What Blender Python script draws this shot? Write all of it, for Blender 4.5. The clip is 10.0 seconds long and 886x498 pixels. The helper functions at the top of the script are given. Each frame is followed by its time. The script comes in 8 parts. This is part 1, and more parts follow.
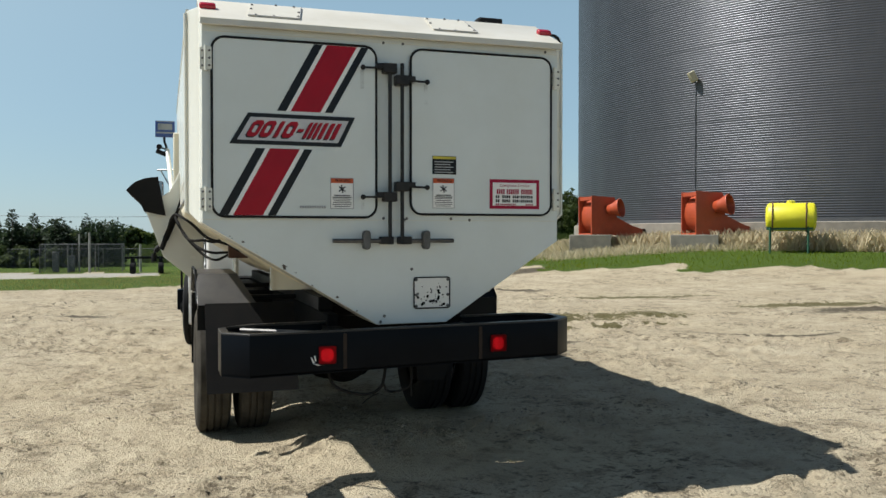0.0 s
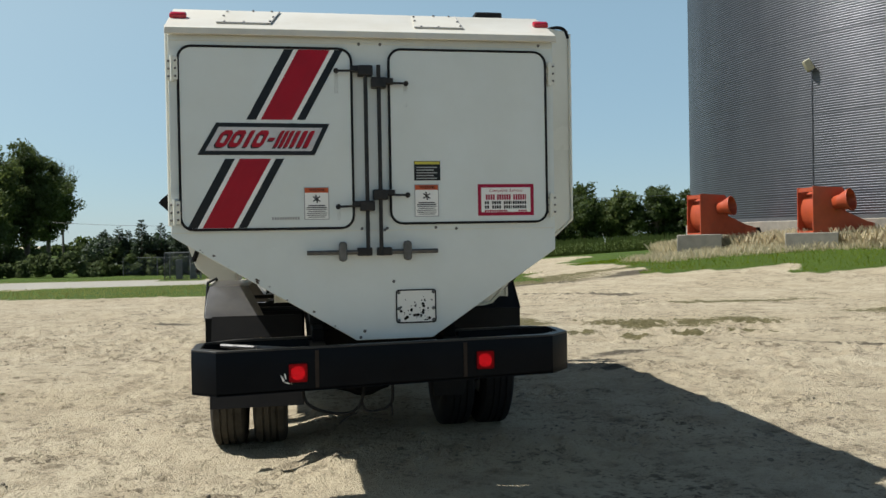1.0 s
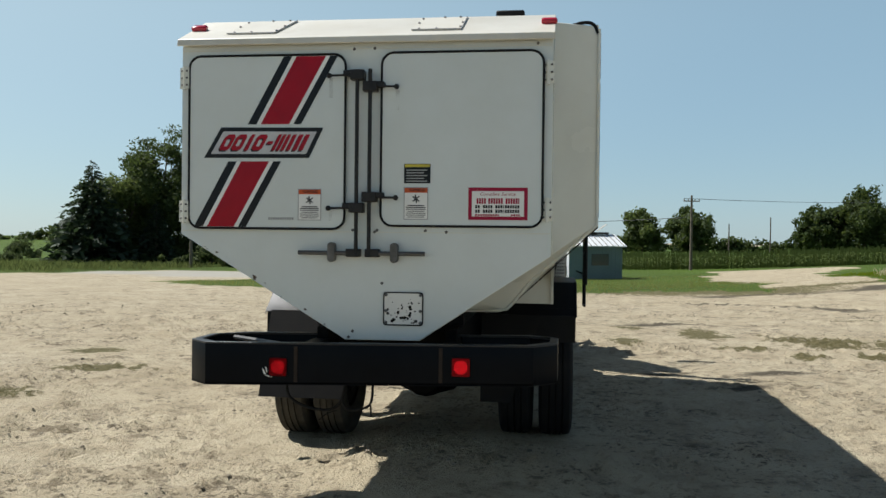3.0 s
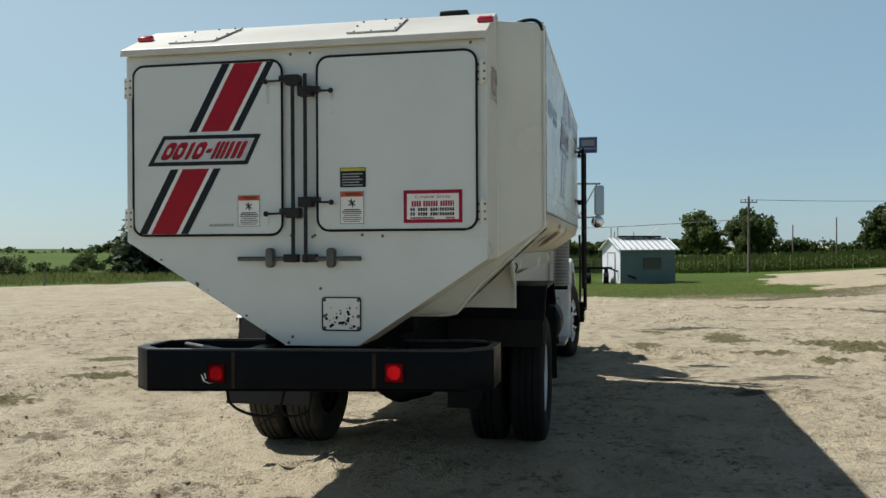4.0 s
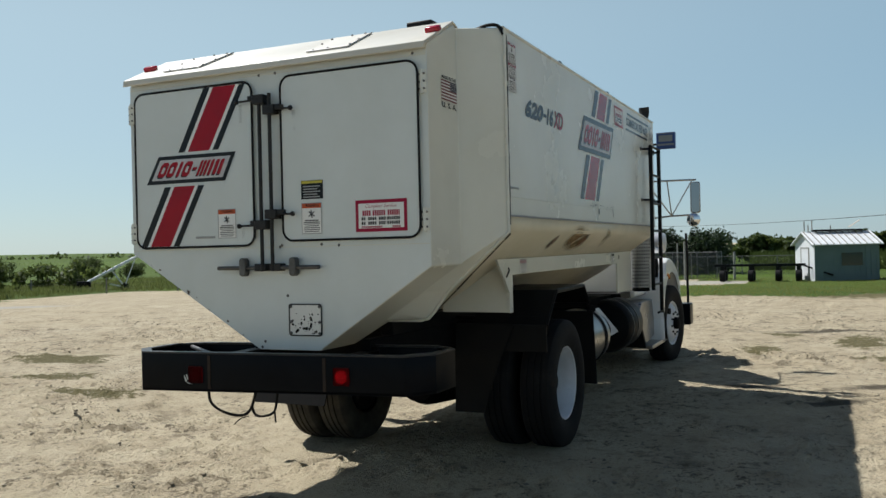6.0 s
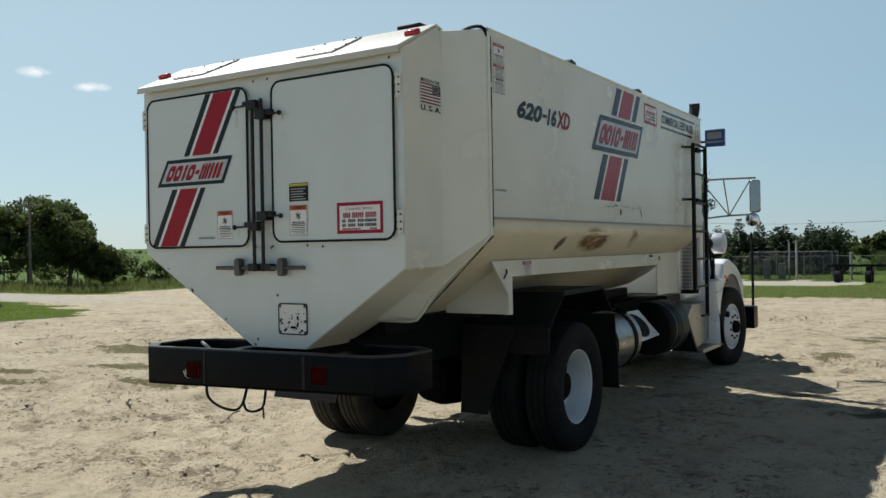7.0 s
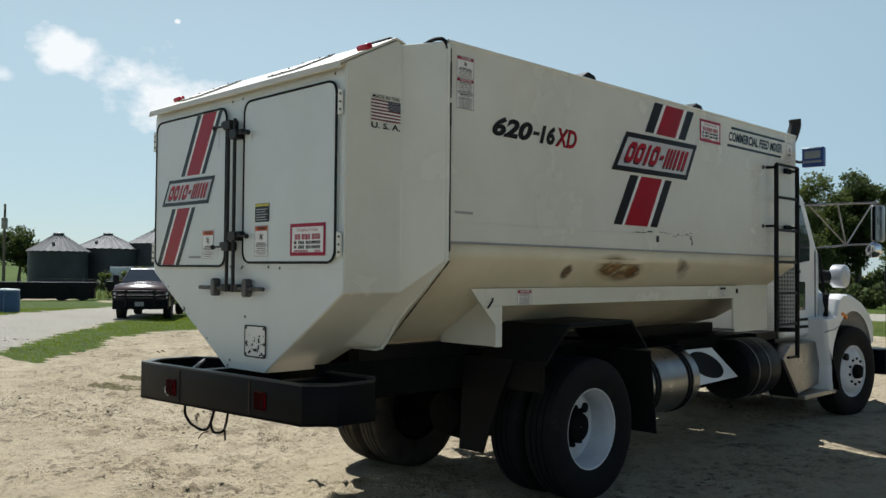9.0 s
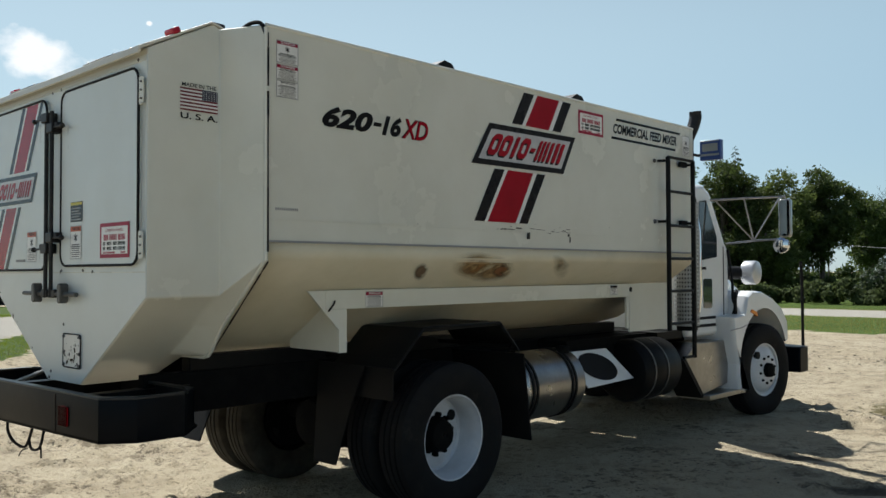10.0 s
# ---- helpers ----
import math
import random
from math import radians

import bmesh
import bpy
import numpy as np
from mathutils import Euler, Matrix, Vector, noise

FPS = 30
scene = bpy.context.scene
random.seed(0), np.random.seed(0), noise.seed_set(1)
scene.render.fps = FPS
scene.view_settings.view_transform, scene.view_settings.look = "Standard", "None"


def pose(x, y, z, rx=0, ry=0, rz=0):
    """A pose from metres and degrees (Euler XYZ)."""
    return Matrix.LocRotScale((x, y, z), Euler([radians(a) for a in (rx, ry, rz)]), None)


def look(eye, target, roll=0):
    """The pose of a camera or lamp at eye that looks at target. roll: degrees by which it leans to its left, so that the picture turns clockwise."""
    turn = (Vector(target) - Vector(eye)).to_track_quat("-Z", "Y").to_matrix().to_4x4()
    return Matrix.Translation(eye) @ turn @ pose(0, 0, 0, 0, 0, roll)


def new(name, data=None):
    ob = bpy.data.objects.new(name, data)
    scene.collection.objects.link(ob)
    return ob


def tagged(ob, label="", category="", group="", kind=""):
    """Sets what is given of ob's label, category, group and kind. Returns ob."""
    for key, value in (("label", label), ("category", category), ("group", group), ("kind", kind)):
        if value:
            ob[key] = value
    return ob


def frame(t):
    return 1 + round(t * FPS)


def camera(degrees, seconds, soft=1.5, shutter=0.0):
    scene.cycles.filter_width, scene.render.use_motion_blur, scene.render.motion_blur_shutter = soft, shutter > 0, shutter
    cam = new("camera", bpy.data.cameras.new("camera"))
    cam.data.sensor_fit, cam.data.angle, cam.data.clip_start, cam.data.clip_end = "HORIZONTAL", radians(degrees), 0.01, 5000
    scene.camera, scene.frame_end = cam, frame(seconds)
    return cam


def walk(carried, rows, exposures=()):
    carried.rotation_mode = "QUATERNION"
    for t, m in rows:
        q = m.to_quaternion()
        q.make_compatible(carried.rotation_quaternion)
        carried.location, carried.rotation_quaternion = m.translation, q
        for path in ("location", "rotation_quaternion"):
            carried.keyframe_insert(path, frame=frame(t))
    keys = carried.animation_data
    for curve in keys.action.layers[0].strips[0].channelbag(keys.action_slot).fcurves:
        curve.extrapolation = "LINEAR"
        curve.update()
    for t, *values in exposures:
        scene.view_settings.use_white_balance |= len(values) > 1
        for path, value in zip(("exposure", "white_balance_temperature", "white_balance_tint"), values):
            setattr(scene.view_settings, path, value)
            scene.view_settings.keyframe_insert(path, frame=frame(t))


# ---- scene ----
cam = camera(54.6, 10.0)
PATH = [
    (0, (-1.584, -5.405, 1.591), (-0.968, -3.503, 1.559), -0.0),
    (0.5, (-1.116, -5.379, 1.599), (-0.649, -3.434, 1.566), -0.3),
    (1, (-0.663, -5.291, 1.629), (-0.318, -3.321, 1.605), -1.0),
    (1.5, (-0.208, -5.358, 1.634), (-0.048, -3.364, 1.604), -1.0),
    (2, (0.223, -5.302, 1.629), (0.21, -3.303, 1.597), -0.3),
    (2.5, (0.648, -5.317, 1.634), (0.494, -3.323, 1.615), -0.1),
    (2.7, (0.816, -5.315, 1.641), (0.607, -3.326, 1.619), 0.3),
    (3.8, (1.557, -5.031, 1.644), (1.21, -3.061, 1.639), 0.0),
    (4, (1.753, -5.066, 1.624), (1.355, -3.106, 1.619), -0.3),
    (4.5, (2.15, -5.034, 1.64), (1.595, -3.113, 1.612), -0.9),
    (5, (2.511, -4.879, 1.649), (1.899, -2.975, 1.624), -0.8),
    (5.5, (2.899, -4.781, 1.648), (2.168, -2.919, 1.637), -0.8),
    (5.7, (3.036, -4.762, 1.647), (2.255, -2.921, 1.642), -1.1),
    (6.8, (3.771, -4.355, 1.67), (2.782, -2.616, 1.668), -1.1),
    (7, (3.958, -4.306, 1.67), (2.897, -2.61, 1.667), -1.0),
    (7.5, (4.229, -4.055, 1.658), (3.038, -2.449, 1.652), -0.9),
    (8, (4.471, -3.726, 1.676), (3.196, -2.185, 1.69), -0.9),
    (8.5, (4.751, -3.416, 1.681), (3.388, -1.954, 1.737), -0.3),
    (9, (4.937, -3.095, 1.682), (3.516, -1.688, 1.734), 0.5),
    (9.5, (5.053, -2.651, 1.699), (3.762, -1.124, 1.748), 0.2),
    (10, (5.312, -2.221, 1.682), (3.93, -0.776, 1.736), -0.2),
]
walk(cam, [(t, look(eye, target, roll)) for t, eye, target, roll in PATH], exposures=((0.0, 0.42, 6350, 10), (2.5, 0.42, 6350, 10), (4.0, 0.27, 6300, 10), (5.5, 0.28, 6300, 10), (7.0, 0.31, 6300, 10), (9.0, 0.33, 6300, 10), (9.5, 0.36, 6300, 10), (10.0, 0.45, 6300, 10)))

import itertools

# ---- light ----
SUN_DIR = Vector((-0.665, 0.22, 1.0)).normalized()
SUN_EL, SUN_AZ = math.asin(SUN_DIR.z), math.atan2(SUN_DIR.x, SUN_DIR.y)
sun = new("sun", bpy.data.lights.new("sun", "SUN"))
sun.data.energy, sun.data.angle, sun.data.color = 5.0, radians(0.55), (1.0, 0.985, 0.935)
sun.matrix_world = look(tuple(SUN_DIR * 60), (0, 0, 0))

world = bpy.data.worlds.new("world")
scene.world = world
world.use_nodes = True


def link_nodes(tree, *pairs):
    for a, b in pairs:
        tree.links.new(a, b)


def sky_nodes():
    t = world.node_tree
    t.nodes.clear()
    N = t.nodes.new
    sky = N("ShaderNodeTexSky")
    sky.sky_type, sky.sun_disc = "NISHITA", False
    sky.sun_elevation, sky.sun_rotation = SUN_EL, SUN_AZ
    sky.altitude, sky.air_density, sky.dust_density, sky.ozone_density = 550, 1.0, 0.4, 1.7
    back, out = N("ShaderNodeBackground"), N("ShaderNodeOutputWorld")
    back.inputs["Strength"].default_value = 0.051
    # cumulus low in the west-north-west, each laid into the sky by its direction and spread
    co = N("ShaderNodeTexCoord")
    noise_a = N("ShaderNodeTexNoise")
    noise_a.inputs["Scale"].default_value, noise_a.inputs["Detail"].default_value = 19.0, 10.0
    noise_a.inputs["Roughness"].default_value = 0.56
    stretch = N("ShaderNodeVectorMath")
    stretch.operation = "MULTIPLY"
    stretch.inputs[1].default_value = (1, 1, 1.5)
    link_nodes(t, (co.outputs["Generated"], stretch.inputs[0]), (stretch.outputs[0], noise_a.inputs["Vector"]))
    body = None
    for az, el, wide, high in ((-69.2, 12.8, 2.6, 1.8), (-63.2, 11.0, 4.9, 2.5), (-57.3, 10.9, 1.7, 0.55), (-62.7, 15.5, 0.20, 0.17), (-73.6, 11.5, 2.2, 1.0), (-54.3, 10.2, 1.4, 0.45)):
        az, el = radians(az), radians(el)
        off, fit_, size = N("ShaderNodeVectorMath"), N("ShaderNodeVectorMath"), N("ShaderNodeVectorMath")
        off.operation, fit_.operation, size.operation = "SUBTRACT", "DIVIDE", "LENGTH"
        off.inputs[1].default_value = (math.sin(az) * math.cos(el), math.cos(az) * math.cos(el), math.sin(el))
        fit_.inputs[1].default_value = (radians(wide), radians(wide), radians(high))
        link_nodes(t, (co.outputs["Generated"], off.inputs[0]), (off.outputs[0], fit_.inputs[0]), (fit_.outputs[0], size.inputs[0]))
        if body is None:
            body = size.outputs["Value"]
        else:
            least = N("ShaderNodeMath")
            least.operation = "MINIMUM"
            link_nodes(t, (body, least.inputs[0]), (size.outputs["Value"], least.inputs[1]))
            body = least.outputs[0]
    ramp = N("ShaderNodeMapRange")
    ramp.inputs["From Min"].default_value, ramp.inputs["From Max"].default_value = 0.0, 1.5
    ramp.inputs["To Min"].default_value, ramp.inputs["To Max"].default_value = 0.40, -0.25
    link_nodes(t, (body, ramp.inputs["Value"]))
    # summer haze lies thick over the horizon and thins towards the zenith
    up, thin = N("ShaderNodeSeparateXYZ"), N("ShaderNodeMapRange")
    thin.interpolation_type = "SMOOTHSTEP"
    thin.inputs["From Min"].default_value, thin.inputs["From Max"].default_value = 0.22, 0.62
    thin.inputs["To Min"].default_value, thin.inputs["To Max"].default_value = 0.50, 0.04
    haze = N("ShaderNodeMix")
    haze.data_type = "RGBA"
    glow, near_sun, pale = N("ShaderNodeVectorMath"), N("ShaderNodeMapRange"), N("ShaderNodeMix")
    glow.operation, near_sun.interpolation_type, pale.data_type = "DOT_PRODUCT", "SMOOTHSTEP", "RGBA"
    glow.inputs[1].default_value = SUN_DIR
    near_sun.inputs["From Min"].default_value, near_sun.inputs["From Max"].default_value = 0.15, 0.95
    pale.inputs["A"].default_value, pale.inputs["B"].default_value = (6.9, 10.5, 12.4, 1), (12.8, 16.0, 15.8, 1)
    link_nodes(t, (co.outputs["Generated"], glow.inputs[0]), (glow.outputs["Value"], near_sun.inputs["Value"]), (near_sun.outputs["Result"], pale.inputs["Factor"]), (pale.outputs["Result"], haze.inputs["B"]))
    add, edge, mix = N("ShaderNodeMath"), N("ShaderNodeMapRange"), N("ShaderNodeMix")
    edge.inputs["From Min"].default_value, edge.inputs["From Max"].default_value = 0.56, 0.78
    mix.data_type = "RGBA"
    mix.inputs["B"].default_value = (14.5, 14.9, 14.9, 1)
    link_nodes(t, (co.outputs["Generated"], up.inputs[0]), (up.outputs[2], thin.inputs["Value"]), (thin.outputs["Result"], haze.inputs["Factor"]))
    link_nodes(t, (noise_a.outputs["Fac"], add.inputs[0]), (ramp.outputs["Result"], add.inputs[1]),
               (add.outputs[0], edge.inputs["Value"]), (edge.outputs["Result"], mix.inputs["Factor"]),
               (sky.outputs["Color"], haze.inputs["A"]), (haze.outputs["Result"], mix.inputs["A"]), (mix.outputs["Result"], back.inputs["Color"]),
               (back.outputs[0], out.inputs["Surface"]))


sky_nodes()


# ---- materials ----
def surf(name, a, b=None, scale=6.0, rough=0.5, metal=0.0, bump=0.0, bscale=60.0, rvar=0.1, spots=None, spot_scale=3.0,
         spot_at=(0.62, 0.72), stretch=(1, 1, 1), island=0.0, emit=None, spec=0.5):
    """A surface whose colour wanders between a and b, with fine relief and, where given, worn spots of another colour."""
    m = bpy.data.materials.new(name)
    m.use_nodes = True
    t = m.node_tree
    p = t.nodes["Principled BSDF"]
    N = t.nodes.new
    b = b or tuple(c * 0.86 for c in a)
    co, mp = N("ShaderNodeTexCoord"), N("ShaderNodeMapping")
    mp.inputs["Scale"].default_value = stretch
    link_nodes(t, (co.outputs["Object"], mp.inputs["Vector"]))
    n = N("ShaderNodeTexNoise")
    n.inputs["Scale"].default_value, n.inputs["Detail"].default_value, n.inputs["Roughness"].default_value = scale, 8, 0.62
    r = N("ShaderNodeMapRange")
    r.inputs["From Min"].default_value, r.inputs["From Max"].default_value = 0.32, 0.68
    mix = N("ShaderNodeMix")
    mix.data_type = "RGBA"
    mix.inputs["A"].default_value, mix.inputs["B"].default_value = (*a, 1), (*b, 1)
    link_nodes(t, (mp.outputs[0], n.inputs["Vector"]), (n.outputs["Fac"], r.inputs["Value"]), (r.outputs["Result"], mix.inputs["Factor"]))
    colour = mix.outputs["Result"]
    if spots:
        s, e, m2 = N("ShaderNodeTexNoise"), N("ShaderNodeMapRange"), N("ShaderNodeMix")
        s.inputs["Scale"].default_value, s.inputs["Detail"].default_value = spot_scale, 10
        s.inputs["Roughness"].default_value = 0.7
        e.inputs["From Min"].default_value, e.inputs["From Max"].default_value = spot_at
        m2.data_type = "RGBA"
        m2.inputs["B"].default_value = (*spots, 1)
        link_nodes(t, (mp.outputs[0], s.inputs["Vector"]), (s.outputs["Fac"], e.inputs["Value"]), (e.outputs["Result"], m2.inputs["Factor"]), (colour, m2.inputs["A"]))
        colour = m2.outputs["Result"]
    if island:
        g, h, k = N("ShaderNodeNewGeometry"), N("ShaderNodeHueSaturation"), N("ShaderNodeMapRange")
        k.inputs["To Min"].default_value, k.inputs["To Max"].default_value = 1 - island, 1 + island
        link_nodes(t, (g.outputs["Random Per Island"], k.inputs["Value"]), (k.outputs["Result"], h.inputs["Value"]), (colour, h.inputs["Color"]))
        colour = h.outputs["Color"]
    link_nodes(t, (colour, p.inputs["Base Color"]))
    rr = N("ShaderNodeMapRange")
    rr.inputs["To Min"].default_value, rr.inputs["To Max"].default_value = max(0.02, rough - rvar), min(1, rough + rvar)
    link_nodes(t, (n.outputs["Fac"], rr.inputs["Value"]), (rr.outputs["Result"], p.inputs["Roughness"]))
    p.inputs["Metallic"].default_value = metal
    p.inputs["Specular IOR Level"].default_value = spec
    if bump:
        bn, bp = N("ShaderNodeTexNoise"), N("ShaderNodeBump")
        bn.inputs["Scale"].default_value, bn.inputs["Detail"].default_value = bscale, 5
        bp.inputs["Strength"].default_value, bp.inputs["Distance"].default_value = bump, 0.01
        link_nodes(t, (mp.outputs[0], bn.inputs["Vector"]), (bn.outputs["Fac"], bp.inputs["Height"]), (bp.outputs[0], p.inputs["Normal"]))
    if emit:
        p.inputs["Emission Color"].default_value, p.inputs["Emission Strength"].default_value = (*emit[0], 1), emit[1]
    return m


def glass(name, tint=(0.03, 0.04, 0.05), rough=0.04):
    m = surf(name, tint, tint, rough=rough, rvar=0.02, spec=0.8)
    return m


def patchy(name, colour, scale, at, rough=0.8, radial=None, shear=0.0):
    """A stain: colour where the noise is high, see-through elsewhere."""
    m = surf(name, colour, tuple(c * 0.6 for c in colour), scale=scale * 2, rough=rough)
    t = m.node_tree
    N = t.nodes.new
    p = t.nodes["Principled BSDF"]
    co, n, e = N("ShaderNodeTexCoord"), N("ShaderNodeTexNoise"), N("ShaderNodeMapRange")
    n.inputs["Scale"].default_value, n.inputs["Detail"].default_value = scale, 8
    e.inputs["From Min"].default_value, e.inputs["From Max"].default_value = at
    link_nodes(t, (co.outputs["Object"], n.inputs["Vector"]), (n.outputs["Fac"], e.inputs["Value"]))
    alpha = e.outputs["Result"]
    if radial:
        c, half = radial
        sub, scl, ln, fall, mul = (N("ShaderNodeVectorMath"), N("ShaderNodeVectorMath"), N("ShaderNodeVectorMath"), N("ShaderNodeMapRange"), N("ShaderNodeMath"))
        sub.operation, scl.operation, ln.operation, mul.operation = "SUBTRACT", "DIVIDE", "LENGTH", "MULTIPLY"
        sub.inputs[1].default_value, scl.inputs[1].default_value = c, half
        fall.inputs["From Min"].default_value, fall.inputs["From Max"].default_value = 0.45, 1.0
        fall.inputs["To Min"].default_value, fall.inputs["To Max"].default_value = 1, 0
        sep, lean, com = N("ShaderNodeSeparateXYZ"), N("ShaderNodeMath"), N("ShaderNodeCombineXYZ")
        lean.operation = "MULTIPLY_ADD"
        lean.inputs[1].default_value = shear
        link_nodes(t, (sub.outputs[0], sep.inputs[0]), (sep.outputs[2], lean.inputs[0]), (sep.outputs[1], lean.inputs[2]),
                   (sep.outputs[0], com.inputs[0]), (lean.outputs[0], com.inputs[1]), (sep.outputs[2], com.inputs[2]))
        link_nodes(t, (co.outputs["Object"], sub.inputs[0]), (com.outputs[0], scl.inputs[0]), (scl.outputs[0], ln.inputs[0]),
                   (ln.outputs["Value"], fall.inputs["Value"]), (fall.outputs["Result"], mul.inputs[0]), (alpha, mul.inputs[1]))
        alpha = mul.outputs[0]
    link_nodes(t, (alpha, p.inputs["Alpha"]))
    return m


WHITE = surf("white_enamel", (0.69, 0.685, 0.61), (0.63, 0.62, 0.54), scale=1.6, rough=0.26, rvar=0.07, bump=0.03, bscale=9, spots=(0.56, 0.51, 0.40), spot_scale=2.3, spot_at=(0.66, 0.86))
PANEL = surf("white_door_enamel", (0.62, 0.655, 0.64), (0.575, 0.605, 0.58), scale=2.1, rough=0.32, rvar=0.08, bump=0.03, bscale=7, spots=(0.66, 0.62, 0.52), spot_scale=3.1, spot_at=(0.68, 0.9))
ROOFCREAM = surf("dusty_roof_enamel", (0.64, 0.61, 0.53), (0.55, 0.51, 0.42), scale=2.4, rough=0.4, rvar=0.08, spots=(0.45, 0.39, 0.28), spot_scale=1.6, spot_at=(0.6, 0.85))
CABWHITE = surf("white_cab_paint", (0.80, 0.80, 0.79), (0.76, 0.76, 0.75), scale=2.0, rough=0.22, rvar=0.05)
DUSTY = surf("cream_hopper_enamel", (0.70, 0.635, 0.485), (0.60, 0.54, 0.39), scale=1.9, rough=0.42, rvar=0.1, bump=0.03, bscale=9, spots=(0.50, 0.41, 0.27), spot_scale=1.7, spot_at=(0.6, 0.85))
BLACK = surf("black_chassis_paint", (0.005, 0.005, 0.0055), (0.008, 0.0085, 0.009), scale=5, rough=0.45, rvar=0.15, bump=0.05, bscale=40, spots=(0.013, 0.013, 0.012), spot_scale=5, spot_at=(0.66, 0.9), spec=0.12)
BUMPER = surf("black_bumper_paint", (0.0022, 0.0034, 0.0055), (0.0045, 0.006, 0.0085), scale=3, rough=0.33, rvar=0.12, bump=0.08, bscale=6, spots=(0.018, 0.016, 0.013), spot_scale=4.5, spot_at=(0.7, 0.9), spec=0.065)
GRIME = surf("greasy_iron", (0.005, 0.005, 0.0055), (0.010, 0.0098, 0.0095), scale=9, rough=0.75, bump=0.2, bscale=50, spec=0.05)
RUBBER = surf("tyre_rubber", (0.008, 0.008, 0.009), (0.014, 0.0135, 0.013), scale=7, rough=0.78, bump=0.15, bscale=90, spots=(0.04, 0.035, 0.028), spot_scale=6, spot_at=(0.58, 0.85), spec=0.15)
SEAL = surf("black_rubber_seal", (0.007, 0.007, 0.008), (0.012, 0.012, 0.012), rough=0.6, spec=0.15)
FLAP = surf("black_mud_flap_rubber", (0.006, 0.006, 0.0065), (0.012, 0.011, 0.010), scale=4, rough=0.7, bump=0.1, spec=0.15)
RIMWHITE = surf("white_rim_paint", (0.62, 0.64, 0.67), (0.52, 0.53, 0.55), scale=6, rough=0.3, spots=(0.3, 0.27, 0.22), spot_scale=7, spot_at=(0.66, 0.85))
ALU = surf("polished_aluminium", (0.36, 0.355, 0.35), (0.26, 0.255, 0.245), scale=5, rough=0.3, metal=1.0, bump=0.03, bscale=12)
CHROME = surf("chrome", (0.75, 0.75, 0.76), (0.7, 0.7, 0.71), rough=0.1, rvar=0.03, metal=1.0)
STEEL = surf("dull_steel", (0.16, 0.155, 0.15), (0.10, 0.095, 0.09), scale=14, rough=0.5, metal=0.6, bump=0.1, bscale=60)
LATCH = surf("worn_black_latch_steel", (0.012, 0.012, 0.013), (0.030, 0.028, 0.026), scale=16, rough=0.45, metal=0.2, bump=0.1, spec=0.25)
BARE = surf("galvanised_latch_steel", (0.13, 0.127, 0.12), (0.07, 0.067, 0.063), scale=20, rough=0.5, metal=0.6)
REDLAMP = surf("red_lamp_lens", (0.42, 0.008, 0.025), (0.34, 0.006, 0.02), scale=60, rough=0.2)
TAILLIT = surf("lit_red_tail_lens", (0.05, 0.002, 0.003), (0.02, 0.001, 0.001), scale=70, rough=0.3, spec=0.1, emit=((1.0, 0.012, 0.02), 0.55))
TAILDIM = surf("dim_red_tail_lens", (0.05, 0.002, 0.003), (0.02, 0.001, 0.001), scale=70, rough=0.3, spec=0.1, emit=((1.0, 0.012, 0.02), 0.45))
LENSGRID = surf("dark_red_lens_grid", (0.05, 0.002, 0.003), (0.03, 0.001, 0.002), scale=60, rough=0.3, spec=0.1)
TAILRED = surf("red_tail_lens", (0.045, 0.002, 0.003), (0.02, 0.001, 0.002), scale=60, rough=0.3, spec=0.1, emit=((1.0, 0.01, 0.02), 0.10))
FENDER = surf("dusty_skylit_black_fender", (0.045, 0.044, 0.045), (0.085, 0.08, 0.074), scale=3, rough=0.32, rvar=0.12, bump=0.06, bscale=8, spots=(0.12, 0.11, 0.095), spot_scale=3, spot_at=(0.58, 0.8))
DECALBLACK = surf("black_vinyl", (0.008, 0.008, 0.009), (0.013, 0.013, 0.013), scale=12, rough=0.2, rvar=0.04, spec=0.2)
DECALRED = surf("red_vinyl", (0.35, 0.003, 0.014), (0.28, 0.003, 0.012), scale=5, rough=0.2, spots=(0.38, 0.03, 0.04), spot_scale=4, spot_at=(0.7, 0.95), rvar=0.04, spec=0.2)
DECALWHITE = surf("white_vinyl", (0.78, 0.77, 0.74), (0.70, 0.69, 0.66), scale=6, rough=0.4)
DECALSILVER = surf("silver_vinyl", (0.42, 0.41, 0.42), (0.56, 0.55, 0.55), scale=9, rough=0.35)
DECALORANGE = surf("orange_red_vinyl", (0.55, 0.10, 0.03), (0.45, 0.08, 0.025), rough=0.4, spec=0.2)
DECALYELLOW = surf("yellow_vinyl", (0.55, 0.46, 0.03), (0.46, 0.38, 0.03), rough=0.4)
MAROON = surf("crimson_vinyl", (0.33, 0.006, 0.04), (0.27, 0.006, 0.032), rough=0.35, spec=0.2)
GREYTEXT = surf("grey_print", (0.24, 0.24, 0.24), (0.3, 0.3, 0.3), rough=0.5)
NAVY = surf("navy_print", (0.03, 0.03, 0.05), (0.04, 0.04, 0.06), rough=0.4)
BLUEBOX = surf("blue_plastic", (0.02, 0.055, 0.20), (0.03, 0.07, 0.24), rough=0.35)
SCREEN = surf("grey_screen", (0.22, 0.24, 0.24), (0.28, 0.29, 0.28), rough=0.3)
GLASS = glass("dark_cab_glass")
MIRROR = surf("mirror_glass", (0.28, 0.29, 0.30), (0.26, 0.27, 0.28), rough=0.02, rvar=0.01, metal=1.0)
AMBER = surf("amber_lens", (0.75, 0.22, 0.02), (0.6, 0.17, 0.02), rough=0.25)
